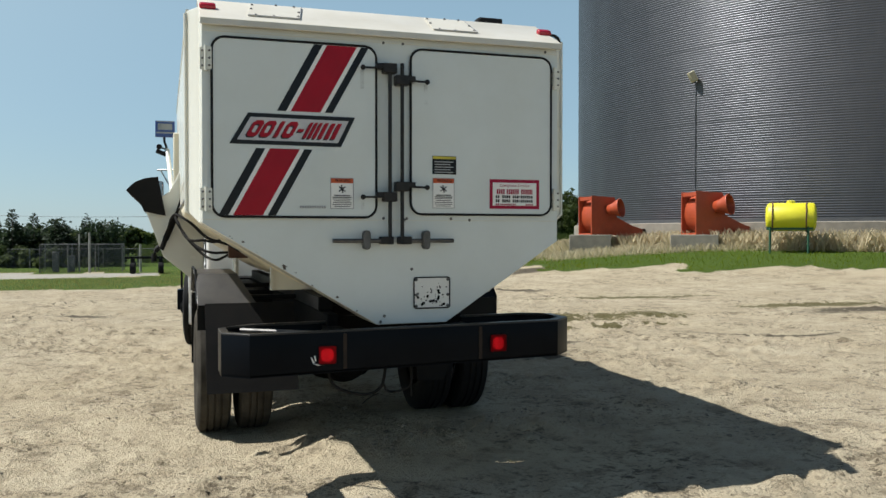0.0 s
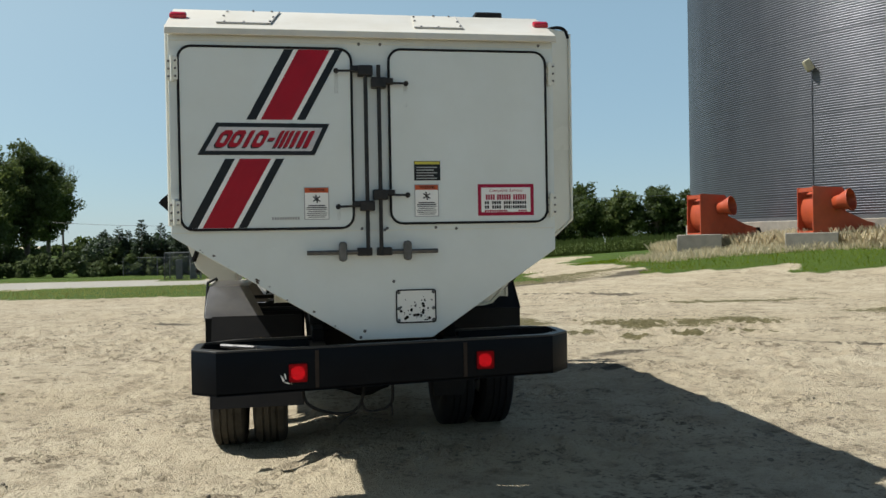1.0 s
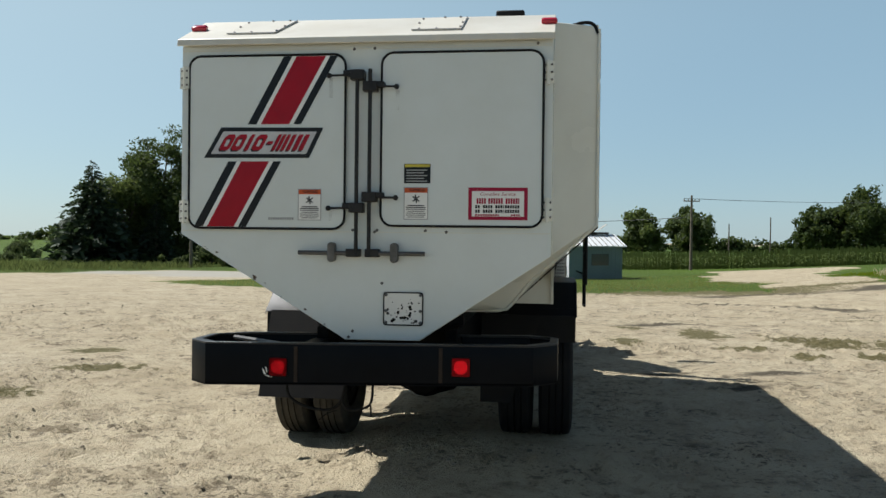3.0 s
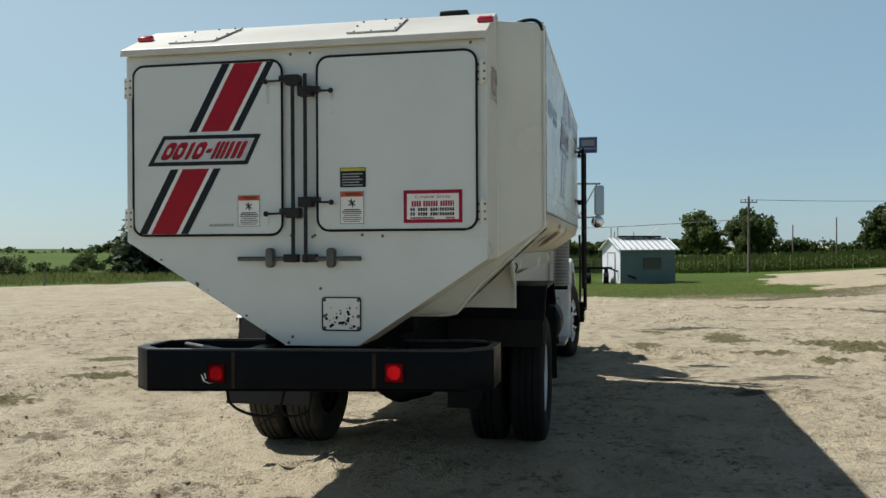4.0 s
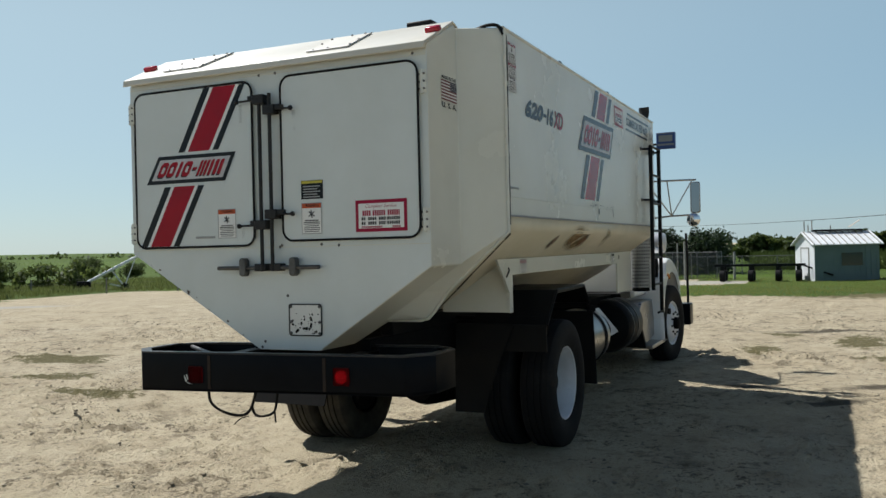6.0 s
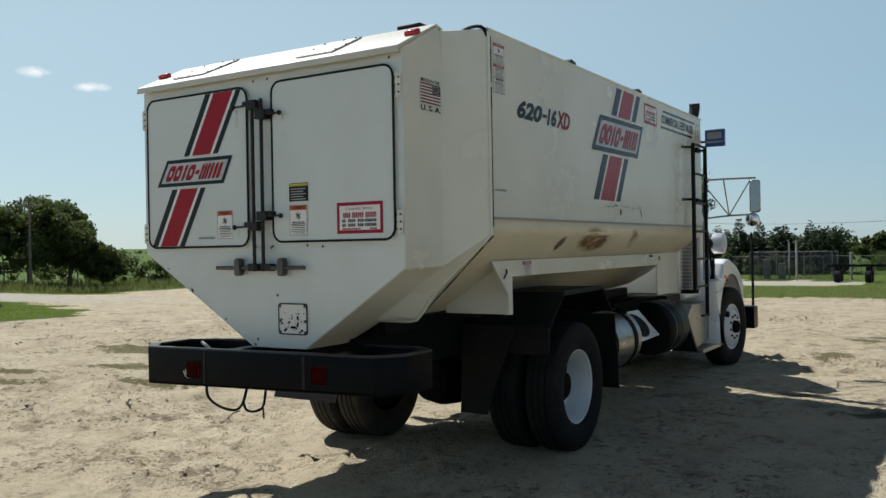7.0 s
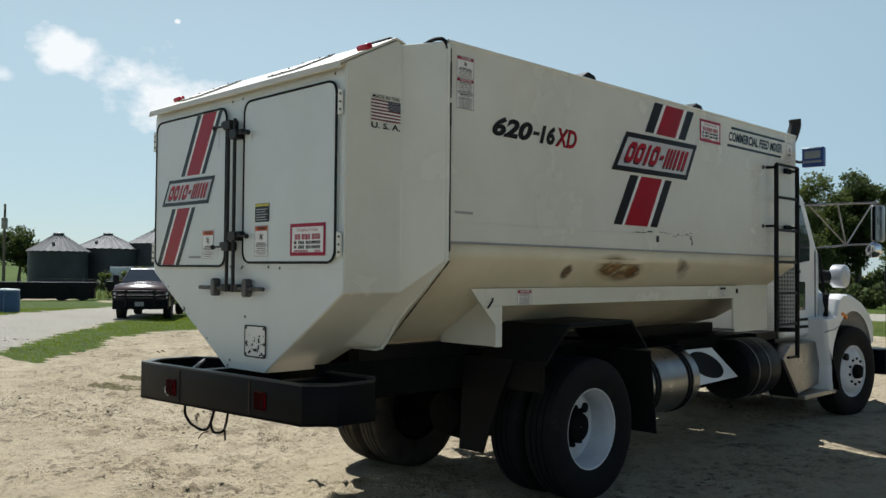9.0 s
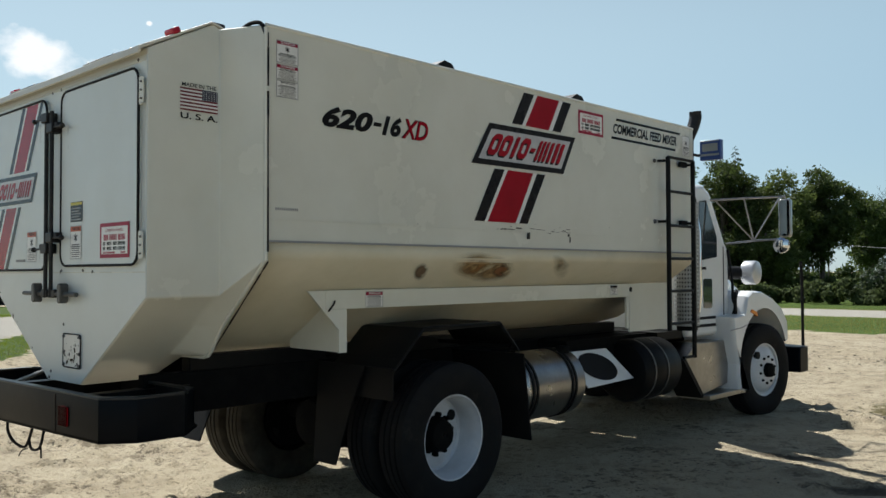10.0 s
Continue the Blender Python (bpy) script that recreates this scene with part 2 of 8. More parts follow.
PRINT = surf("dark_print", (0.02, 0.02, 0.02), (0.04, 0.04, 0.04), rough=0.5)
FLAGRED = surf("faded_flag_red", (0.17, 0.012, 0.02), (0.14, 0.012, 0.018), rough=0.5)
SUNDUSTRUBBER = surf("dusty_sunlit_tyre_rubber", (0.03, 0.027, 0.022), (0.07, 0.062, 0.05), scale=6, rough=0.9, bump=0.15, bscale=90, spec=0.1)
HOSE = surf("dusty_hose_rubber", (0.008, 0.008, 0.008), (0.02, 0.018, 0.016), scale=20, rough=0.85, spec=0.1)
BRIGHT = surf("brushed_steel", (0.62, 0.62, 0.63), (0.54, 0.54, 0.55), scale=8, rough=0.35, metal=0.6)
LIPGREY = surf("worn_bumper_edge", (0.012, 0.012, 0.013), (0.035, 0.033, 0.030), scale=5, rough=0.4, spec=0.3)
SHIELDGREY = surf("dull_shield_steel", (0.30, 0.30, 0.29), (0.22, 0.22, 0.21), scale=8, rough=0.45, metal=0.3)
RUSTDARK = surf("dark_rusty_weld", (0.030, 0.020, 0.014), (0.018, 0.013, 0.010), scale=12, rough=0.7, spec=0.2)
RUST = surf("rusty_bar", (0.13, 0.06, 0.03), (0.08, 0.04, 0.025), scale=12, rough=0.8)


# ---- builders ----
WHERE = {}


def part(name, bm, material, parent=None, label="", at=None, bevel=0.0, smooth=False):
    """Links bm as one mesh object, in world coordinates unless at is given, under a thing or a part of one."""
    bmesh.ops.recalc_face_normals(bm, faces=bm.faces)
    me = bpy.data.meshes.new(name)
    bm.to_mesh(me)
    bm.free()
    return hang(name, me, material, parent, label, at, bevel, smooth)


def hang(name, me, material, parent=None, label="", at=None, bevel=0.0, smooth=False):
    if material and not me.materials:
        me.materials.append(material)
    if smooth:
        me.shade_smooth()
        if bevel == 0.0:
            me.set_sharp_from_angle(angle=radians(38))
    ob = new(name, me)
    base = WHERE.get(parent, Vector()) if parent else Vector()
    if parent:
        ob.parent = parent
        ob.matrix_parent_inverse = Matrix.Translation(-base) if at is None else Matrix()
    if at is not None:
        ob.location = at
    WHERE[ob] = Vector() if at is None else base + Vector(at)
    if bevel:
        mod = ob.modifiers.new("edges", "BEVEL")
        mod.width, mod.segments, mod.limit_method, mod.angle_limit = bevel, 2, "ANGLE", radians(35)
        me.shade_smooth()
        me.set_sharp_from_angle(angle=radians(50))
    if label:
        ob["label"] = label
    return ob


def thing(name, at, label, category, group="", kind="", turn=0.0):
    ob = new(name)
    ob.empty_display_size = 0.2
    ob.location = at
    ob.rotation_euler = (0, 0, radians(turn))
    WHERE[ob] = Vector(at)
    return tagged(ob, label, category, group, kind)


def B():
    return bmesh.new()


def box(bm, c, s, m=None):
    """A box with centre c and size s."""
    mat = Matrix.LocRotScale(Vector(c), None, None) @ (m or Matrix()) @ Matrix.Diagonal((*s, 1))
    bmesh.ops.create_cube(bm, size=1.0, matrix=mat)
    return bm


def span(bm, a, b):
    """A box from corner a to corner b."""
    return box(bm, [(p + q) / 2 for p, q in zip(a, b)], [abs(q - p) for p, q in zip(a, b)])


def prism(bm, poly, axis, lo, hi):
    """A flat outline pushed along an axis. The outline lists the two other coordinates in the order x, y, z."""
    def put(p, v):
        return {"x": (v, p[0], p[1]), "y": (p[0], v, p[1]), "z": (p[0], p[1], v)}[axis]
    a = [bm.verts.new(put(p, lo)) for p in poly]
    b = [bm.verts.new(put(p, hi)) for p in poly]
    n = len(poly)
    bm.faces.new(a)
    bm.faces.new(b[::-1])
    for i in range(n):
        bm.faces.new((a[i], b[i], b[(i + 1) % n], a[(i + 1) % n]))
    return bm


def loft(bm, rings, cap=True, closed=True):
    """Skins rings of points with equal counts."""
    vs = [[bm.verts.new(p) for p in r] for r in rings]
    n = len(rings[0])
    for a, b in zip(vs, vs[1:]):
        for i in range(n if closed else n - 1):
            bm.faces.new((a[i], a[(i + 1) % n], b[(i + 1) % n], b[i]))
    if cap and closed:
        bm.faces.new(vs[0][::-1])
        bm.faces.new(vs[-1])
    return bm


def tube(bm, pts, r, seg=8, closed=False, taper=None):
    """A round bar along points."""
    pts = [Vector(p) for p in pts]
    n = len(pts)
    rings = []
    up = Vector((0.13, 0.21, 0.97))
    for i, p in enumerate(pts):
        a = pts[(i - 1) % n] if (closed or i) else p
        b = pts[(i + 1) % n] if (closed or i < n - 1) else p
        d = (b - a).normalized()
        if abs(d.dot(up)) > 0.95:
            up = Vector((0.9, 0.3, 0.1)).normalized()
        s = d.cross(up).normalized()
        q = s.cross(d).normalized()
        rad = r if taper is None else r + (taper - r) * i / max(1, n - 1)
        rings.append([p + s * (rad * math.cos(k * math.tau / seg)) + q * (rad * math.sin(k * math.tau / seg)) for k in range(seg)])
    if closed:
        rings.append(rings[0])
        vs = [[bm.verts.new(p) for p in ring] for ring in rings[:-1]]
        for j in range(n):
            a, b = vs[j], vs[(j + 1) % n]
            for i in range(seg):
                bm.faces.new((a[i], a[(i + 1) % seg], b[(i + 1) % seg], b[i]))
        return bm
    return loft(bm, rings)


def smoothline(pts, n=6):
    """A rounded line through points."""
    P = [Vector(p) for p in pts]
    out = []
    for i in range(len(P) - 1):
        p0, p1, p2, p3 = P[max(0, i - 1)], P[i], P[i + 1], P[min(len(P) - 1, i + 2)]
        for k in range(n):
            t = k / n
            out.append(0.5 * ((2 * p1) + (p2 - p0) * t + (2 * p0 - 5 * p1 + 4 * p2 - p3) * t * t + (3 * p1 - p0 - 3 * p2 + p3) * t ** 3))
    return out + [P[-1]]


def spin(bm, profile, seg=32, axis="x", centre=(0, 0, 0), closed=False):
    """A turned body: profile rows are (along the axis, radius)."""
    rings = []
    for a, r in profile:
        ring = []
        for k in range(seg):
            c, s = r * math.cos(k * math.tau / seg), r * math.sin(k * math.tau / seg)
            p = {"x": (a, c, s), "y": (c, a, s), "z": (c, s, a)}[axis]
            ring.append([p[i] + centre[i] for i in range(3)])
        rings.append(ring)
    return loft(bm, rings, cap=not closed)


def rounded(x0, z0, x1, z1, r, n=5):
    pts = []
    for cx, cz, a0 in ((x1 - r, z1 - r, 0), (x0 + r, z1 - r, 90), (x0 + r, z0 + r, 180), (x1 - r, z0 + r, 270)):
        for k in range(n + 1):
            a = radians(a0 + 90 * k / n)
            pts.append((cx + r * math.cos(a), cz + r * math.sin(a)))
    return pts


def flat(bm, pts):
    bm.faces.new([bm.verts.new(p) for p in pts])
    return bm


def lettering(name, text, material, parent, origin, across, up, height, width, shear=0.0, weight=0.0, out=(0, 0, 0)):
    """Raised writing from the built-in font, fitted into width x height."""
    cu = bpy.data.curves.new(name, "FONT")
    cu.body, cu.shear, cu.offset, cu.resolution_u = text, shear, weight, 3
    tmp = new("text_source", cu)
    dg = bpy.context.evaluated_depsgraph_get()
    me = bpy.data.meshes.new_from_object(tmp.evaluated_get(dg))
    bpy.data.objects.remove(tmp)
    bpy.data.curves.remove(cu)
    co = np.empty(len(me.vertices) * 3)
    me.vertices.foreach_get("co", co)
    co = co.reshape(-1, 3)
    lo, hi = co.min(0), co.max(0)
    u = (co[:, 0] - lo[0]) / max(1e-6, hi[0] - lo[0]) * width
    v = (co[:, 1] - lo[1]) / max(1e-6, hi[1] - lo[1]) * height
    res = np.array(origin) + u[:, None] * np.array(across) + v[:, None] * np.array(up) + np.array(out)
    me.vertices.foreach_set("co", res.ravel())
    me.materials.clear()
    me.update()
    return hang(name, me, material, parent)


def mesh_from(name, verts, faces, material):
    me = bpy.data.meshes.new(name)
    me.from_pydata(verts, [], faces)
    me.materials.append(material)
    me.update()
    return me


# ---- ground ----
def vnoise(x, y, seed=0):
    """Smooth value noise on numpy arrays, 0 to 1."""
    xi, yi = np.floor(x).astype(np.int64), np.floor(y).astype(np.int64)
    fx, fy = x - xi, y - yi
    fx, fy = fx * fx * (3 - 2 * fx), fy * fy * (3 - 2 * fy)

    def h(a, b):
        v = (a * 374761393 + b * 668265263 + seed * 1442695041) & 0x7FFFFFFF
        v = ((v ^ (v >> 13)) * 1274126177) & 0x7FFFFFFF
        return ((v ^ (v >> 16)) & 0xFFFF) / 65535.0
    a, b, c, d = h(xi, yi), h(xi + 1, yi), h(xi, yi + 1), h(xi + 1, yi + 1)
    return (a * (1 - fx) + b * fx) * (1 - fy) + (c * (1 - fx) + d * fx) * fy


def smooth(lo, hi, v):
    t = np.clip((v - lo) / (hi - lo), 0, 1)
    return t * t * (3 - 2 * t)


def lie(x, y):
    """Height of the land: a yard that falls away to the road, a bank under the big bin, hills in the west."""
    x, y = np.asarray(x, float), np.asarray(y, float)
    r, b = np.hypot(x, y + 3), np.degrees(np.arctan2(x, y + 4))
    east = smooth(4, 38, b) * (1 - smooth(120, 150, b))
    z = (0.0132 * np.clip(y - 2.3, -8.3, 0) + 0.0066 * np.clip(y - 2.3, 0, 6.7)) * (1 - smooth(9, 30, r) * 0.6)
    z = z - 0.95 * smooth(16, 58, r) * (1 - east) * (1 - 0.75 * smooth(-50, -62, b))
    z = z + 1.15 * smooth(22, 38, r) * east * (1 - smooth(70, 110, r))
    z = z - 0.072 * smooth(-0.35, -0.75, x) * (1 - smooth(1.0, 4.0, np.hypot(x + 1.1, y - 2.2)))
    west = (0.62 * smooth(-20, -32, b) + 0.38 * smooth(-36, -48, b)) * (1 - smooth(-120, -140, b))
    z = z + 4.0 * smooth(110, 330, r) * west
    return z


def yard(x, y):
    """Fine relief of the dirt on top of lie()."""
    x, y = np.asarray(x, float), np.asarray(y, float)
    near = 1 - smooth(25, 60, np.hypot(x, y))
    rut = (vnoise(x * 0.9 + y * 0.25, y * 0.35, 3) - 0.5) * 0.026 + (vnoise(x * 2.6, y * 1.7, 4) - 0.5) * 0.014 + (vnoise(x * 6.3, y * 5.1, 5) - 0.5) * 0.014
    clod = np.maximum(0, vnoise(x * 11, y * 9, 6) - 0.58) * 0.15 * smooth(0.38, 0.6, vnoise(x * 0.6, y * 0.9, 7))
    churn = smooth(0.42, 0.62, vnoise(x * 0.8 + 9, y * 1.3, 31))
    lump = np.abs(vnoise(x * 7.5, y * 9.5, 32) - 0.5) + 0.6 * np.abs(vnoise(x * 15, y * 18, 33) - 0.5)
    clod = clod + (0.022 - 0.034 * lump) * churn * near
    keep = np.ones_like(x)
    for cx, cy in WHEELS:
        keep = np.minimum(keep, smooth(0.25, 0.6, np.hypot(x - cx, (y - cy) * 0.8)))
    return (rut + clod) * near * keep


WHEELS = ((1.04, 2.25), (0.70, 2.25), (-1.20, 2.25), (-0.87, 2.25), (1.0, 7.56), (-1.17, 7.56))

# outlines on the plan: grass, pale road, dark damp soil
GRASS = [
    [(-15.3, 31), (-8.9, 26.2), (-6.9, 25.5), (-3.4, 24), (-0.5, 26), (3.6, 26.8), (5.6, 27.6), (8.2, 25.6), (9.5, 32), (10.3, 46), (11.5, 60), (-2, 60), (-2, 49.5), (-6, 48.2), (-11, 47.6), (-17, 46.6), (-20, 40)],
    [(-10.5, 2.6), (-13.6, 5.6), (-17.2, 9.3), (-21.6, 12.8), (-28, 16.6), (-30.2, 15.4), (-22.6, 8.8), (-17.2, 4.8), (-13.5, 2.6)],
    [(-48, 12), (-44, 18), (-34.2, 15.2), (-31.4, 11.6), (-27.6, 7.0), (-34, 2)],
    [(12.5, 24), (17, 20.5), (22, 16), (30, 10), (80, 30), (70, 90), (27, 70), (17, 50), (14.5, 36)],
    [(-300, 60), (-60, 49), (-42, 54), (-31, 57), (-17.6, 57.6), (-6.8, 56.6), (-2, 56.4), (11.5, 57.5), (14, 68), (30, 66), (60, 90), (600, 600), (0, 900), (-900, 900), (-900, 100)],
    [(-40.5, 22), (-46, 17), (-70, 10), (-200, 0), (-300, 58), (-60, 52), (-28, 60), (-32.8, 51.5), (-39.6, 45.2), (-44, 42), (-45, 36), (-42, 28)],
]
THIN = [((-6.6, 4.0), 0.75, 0.34), ((-5.0, 2.9), 0.6, 0.28), ((-6.9, 2.2), 0.7, 0.3), ((-8.2, 5.2), 0.9, 0.36), ((-4.4, 4.6), 0.6, 0.26), ((-5.6, 6.2), 0.5, 0.3), ((-7.8, 3.1), 0.5, 0.22),
        ((3.75, 10.1), 0.55, 0.85), ((5.3, 9.3), 0.66, 0.95), ((6.3, 9.2), 0.52, 0.85), ((7.4, 9.4), 0.8, 0.7), ((3.8, 8.2), 0.42, 0.24), ((4.57, 7.3), 0.25, 0.32), ((5.65, 7.42), 0.36, 0.27),
        ((2.3, 11.0), 0.45, 0.35), ((2.0, 8.9), 0.30, 0.5), ((6.8, 7.6), 0.4, 0.25), ((12.4, 10.2), 2.4, 0.5), ((9.5, 13.5), 2.4, 0.4), ((4.0, 27.0), 3.0, 3.6), ((7.5, 26.0), 3.4, 2.2), ((12.0, 27.5), 3.6, 0.7), ((0.0, 28.0), 3.0, 2.2)]
DARK = [((7.5, 6.2), 1.2, 0.3), ((12.5, 8.4), 2.6, 0.5), ((6.0, 17.5), 3.6, 0.5), ((-2.6, 12.0), 0.9, 0.25), ((3.0, 11.4), 2.0, 0.25), ((7.5, 24.0), 3.6, 1.0), ((11.5, 24.5), 2.6, 0.6), ((2.8, 4.85), 0.45, 0.12), ((3.4, 5.4), 0.5, 0.2), ((2.6, 5.9), 0.5, 0.12)]


def inside(poly, x, y):
    res = np.zeros(x.shape, bool)
    n = len(poly)
    for i in range(n):
        (x0, y0), (x1, y1) = poly[i], poly[(i + 1) % n]
        hit = ((y0 > y) != (y1 > y)) & (x < (x1 - x0) * (y - y0) / (y1 - y0 + 1e-12) + x0)
        res ^= hit
    return res


def zones(x, y):
    wx, wy = x + (vnoise(x * 0.5, y * 0.5, 11) - 0.5) * 2.2, y + (vnoise(x * 0.5, y * 0.5, 12) - 0.5) * 2.2
    g = np.zeros(x.shape)
    for poly in GRASS:
        g = np.maximum(g, inside(poly, wx, wy) * 1.0)
    thin = np.zeros(x.shape)
    for (cx, cy), rx, ry in THIN:
        d = np.hypot((x + (wx - x) * 0.3 - cx) / rx / 1.3, (y + (wy - y) * 0.3 - cy) / ry / 1.3)
        thin = np.maximum(thin, np.clip(1.25 - d, 0, 1))
    k = np.zeros(x.shape)
    for (cx, cy), rx, ry in DARK:
        k = np.maximum(k, np.clip(1.2 - np.hypot((wx - cx) / rx / 1.2, (wy - cy) / ry / 1.2), 0, 1))
    road = np.zeros(x.shape)
    road = np.maximum(road, inside([(-34, 52), (-20.5, 47), (-12, 47.7), (-6, 48.3), (-2, 50), (-2, 55.5), (-6.8, 56.3), (-13, 57.2), (-20.5, 57.5), (-31, 56.5)], x, y) * 1.0)
    road = np.maximum(road, inside([(-13, 2.5), (-17, 5.2), (-22.2, 9.1), (-29, 14.8), (-31, 17.5), (-28, 24), (-34, 25), (-42, 21), (-35.2, 15.4), (-32.6, 12.0), (-28.6, 7.6), (-22, 2), (-13, -4)], x, y) * 1.0)
    return g * (1 - road), road, k, thin


def ground_material():
    m = bpy.data.materials.new("pale_packed_dirt")
    m.use_nodes = True
    t = m.node_tree
    p = t.nodes["Principled BSDF"]
    N = t.nodes.new
    co, att = N("ShaderNodeTexCoord"), N("ShaderNodeVertexColor")
    att.layer_name = "zone"
    sep = N("ShaderNodeSeparateColor")

    def noise_at(scale, detail=8, rough=0.6):
        n = N("ShaderNodeTexNoise")
        n.inputs["Scale"].default_value, n.inputs["Detail"].default_value, n.inputs["Roughness"].default_value = scale, detail, rough
        link_nodes(t, (co.outputs["Object"], n.inputs["Vector"]))
        return n.outputs["Fac"]

    def ramp(v, lo, hi):
        r = N("ShaderNodeMapRange")
        r.inputs["From Min"].default_value, r.inputs["From Max"].default_value = lo, hi
        link_nodes(t, (v, r.inputs["Value"]))
        return r.outputs["Result"]

    def blend(f, a, b):
        x = N("ShaderNodeMix")
        x.data_type = "RGBA"
        for key, v in (("A", a), ("B", b)):
            if isinstance(v, tuple):
                x.inputs[key].default_value = (*v, 1)
            else:
                link_nodes(t, (v, x.inputs[key]))
        link_nodes(t, (f, x.inputs["Factor"]))
        return x.outputs["Result"]

    def math_(op, a, b):
        x = N("ShaderNodeMath")
        x.operation = op
        for i, v in enumerate((a, b)):
            if isinstance(v, (int, float)):
                x.inputs[i].default_value = v
            else:
                link_nodes(t, (v, x.inputs[i]))
        return x.outputs[0]

    link_nodes(t, (att.outputs["Color"], sep.inputs[0]))
    broad, mid, fine, grit = noise_at(0.35, 6), noise_at(1.7, 9, 0.65), noise_at(8, 9, 0.7), noise_at(60, 4, 0.6)
    streak, pits = noise_at(2.6, 10, 0.72), noise_at(21, 7, 0.65)
    churned = ramp(noise_at(0.9, 4, 0.55), 0.40, 0.62)
    dirt = blend(ramp(broad, 0.35, 0.65), (0.412, 0.343, 0.230), (0.455, 0.388, 0.272))
    dirt = blend(ramp(mid, 0.45, 0.66), dirt, (0.340, 0.280, 0.188))
    dirt = blend(math_("MULTIPLY", ramp(streak, 0.53, 0.60), math_("ADD", math_("MULTIPLY", churned, 0.7), 0.2)), dirt, (0.175, 0.139, 0.090))
    # dark specks and pits paint in small relief shadows besides darker soil
    dirt = blend(math_("MULTIPLY", ramp(fine, 0.56, 0.60), math_("ADD", math_("MULTIPLY", churned, 0.8), 0.2)), dirt, (0.112, 0.088, 0.057))
    dirt = blend(math_("MULTIPLY", ramp(pits, 0.58, 0.63), math_("ADD", math_("MULTIPLY", churned, 0.7), 0.25)), dirt, (0.098, 0.078, 0.051))
    flecks, scars = noise_at(38, 3, 0.6), noise_at(13, 5, 0.75)
    dirt = blend(math_("MULTIPLY", ramp(scars, 0.40, 0.33), 0.35), dirt, (0.50, 0.432, 0.318))
    dirt = blend(math_("MULTIPLY", ramp(flecks, 0.60, 0.65), math_("ADD", math_("MULTIPLY", churned, 0.6), 0.25)), dirt, (0.14, 0.113, 0.077))
    dirt = blend(math_("MULTIPLY", ramp(scars, 0.61, 0.65), math_("ADD", math_("MULTIPLY", churned, 0.6), 0.25)), dirt, (0.15, 0.122, 0.084))
    dirt = blend(ramp(grit, 0.60, 0.78), dirt, (0.360, 0.324, 0.259))
    dark = blend(ramp(fine, 0.4, 0.65), (0.061, 0.050, 0.035), (0.122, 0.101, 0.068))
    dirt = blend(ramp(math_("ADD", sep.outputs[2], math_("MULTIPLY", math_("SUBTRACT", fine, 0.5), 1.5)), 0.35, 0.75), dirt, dark)
    dirt = blend(sep.outputs[1], dirt, (0.331, 0.310, 0.263))
    green = blend(ramp(mid, 0.35, 0.65), (0.062, 0.112, 0.006), (0.080, 0.128, 0.010))
    green = blend(ramp(broad, 0.45, 0.62), green, (0.080, 0.108, 0.016))
    green = blend(ramp(noise_at(0.045, 6, 0.6), 0.32, 0.55), green, (0.050, 0.080, 0.009))
    green = blend(ramp(grit, 0.45, 0.7), green, (0.052, 0.088, 0.008))
    weeds = blend(ramp(pits, 0.4, 0.6), (0.084, 0.076, 0.028), (0.146, 0.120, 0.060))
    sparse = ramp(math_("ADD", att.outputs["Alpha"], math_("ADD", math_("MULTIPLY", math_("SUBTRACT", fine, 0.5), 1.8), math_("MULTIPLY", math_("SUBTRACT", streak, 0.5), 1.6))), 0.42, 0.66)
    dirt = blend(sparse, dirt, weeds)
    g = ramp(math_("ADD", sep.outputs[0], math_("MULTIPLY", math_("SUBTRACT", fine, 0.5), 1.2)), 0.42, 0.6)
    link_nodes(t, (blend(g, dirt, green), p.inputs["Base Color"]))
    p.inputs["Roughness"].default_value = 0.95
    p.inputs["Specular IOR Level"].default_value = 0.2
    h = math_("ADD", math_("MULTIPLY", fine, 0.18), math_("ADD", math_("MULTIPLY", grit, 0.30), math_("ADD", math_("MULTIPLY", flecks, -0.42), math_("MULTIPLY", pits, -0.42))))
    bp = N("ShaderNodeBump")
    bp.inputs["Strength"].default_value, bp.inputs["Distance"].default_value = 1.0, 0.06
    link_nodes(t, (h, bp.inputs["Height"]), (bp.outputs[0], p.inputs["Normal"]))
    return m


def ground():
    steps = [0.0]
    s = 0.055
    while steps[-1] < 3200:
        steps.append(steps[-1] + s)
        if steps[-1] > 7.5:
            s *= 1.06
    half = np.array(steps)
    ax = np.concatenate([-half[:0:-1], half])
    X, Y = np.meshgrid(ax + 1.5, ax + 2.0)
    Z = lie(X, Y) + yard(X, Y)
    n = len(ax)
    verts = np.stack([X.ravel(), Y.ravel(), Z.ravel()], 1)
    i = np.arange(n * n).reshape(n, n)
    quads = np.stack([i[:-1, :-1].ravel(), i[:-1, 1:].ravel(), i[1:, 1:].ravel(), i[1:, :-1].ravel()], 1)
    me = bpy.data.meshes.new("ground")
    me.vertices.add(len(verts))
    me.vertices.foreach_set("co", verts.ravel())
    me.loops.add(quads.size)
    me.loops.foreach_set("vertex_index", quads.ravel())
    me.polygons.add(len(quads))
    me.polygons.foreach_set("loop_start", np.arange(0, quads.size, 4))
    me.update(calc_edges=True)
    g, road, k, thin = zones(X.ravel(), Y.ravel())
    col = me.color_attributes.new("zone", "FLOAT_COLOR", "POINT")
    col.data.foreach_set("color", np.stack([g, road, k, thin], 1).ravel())
    me.shade_smooth()
    me.materials.append(ground_material())
    tagged(new("ground", me), "pale packed dirt yard with ruts, clods and thin grass", "ground", kind="structure")


ground()


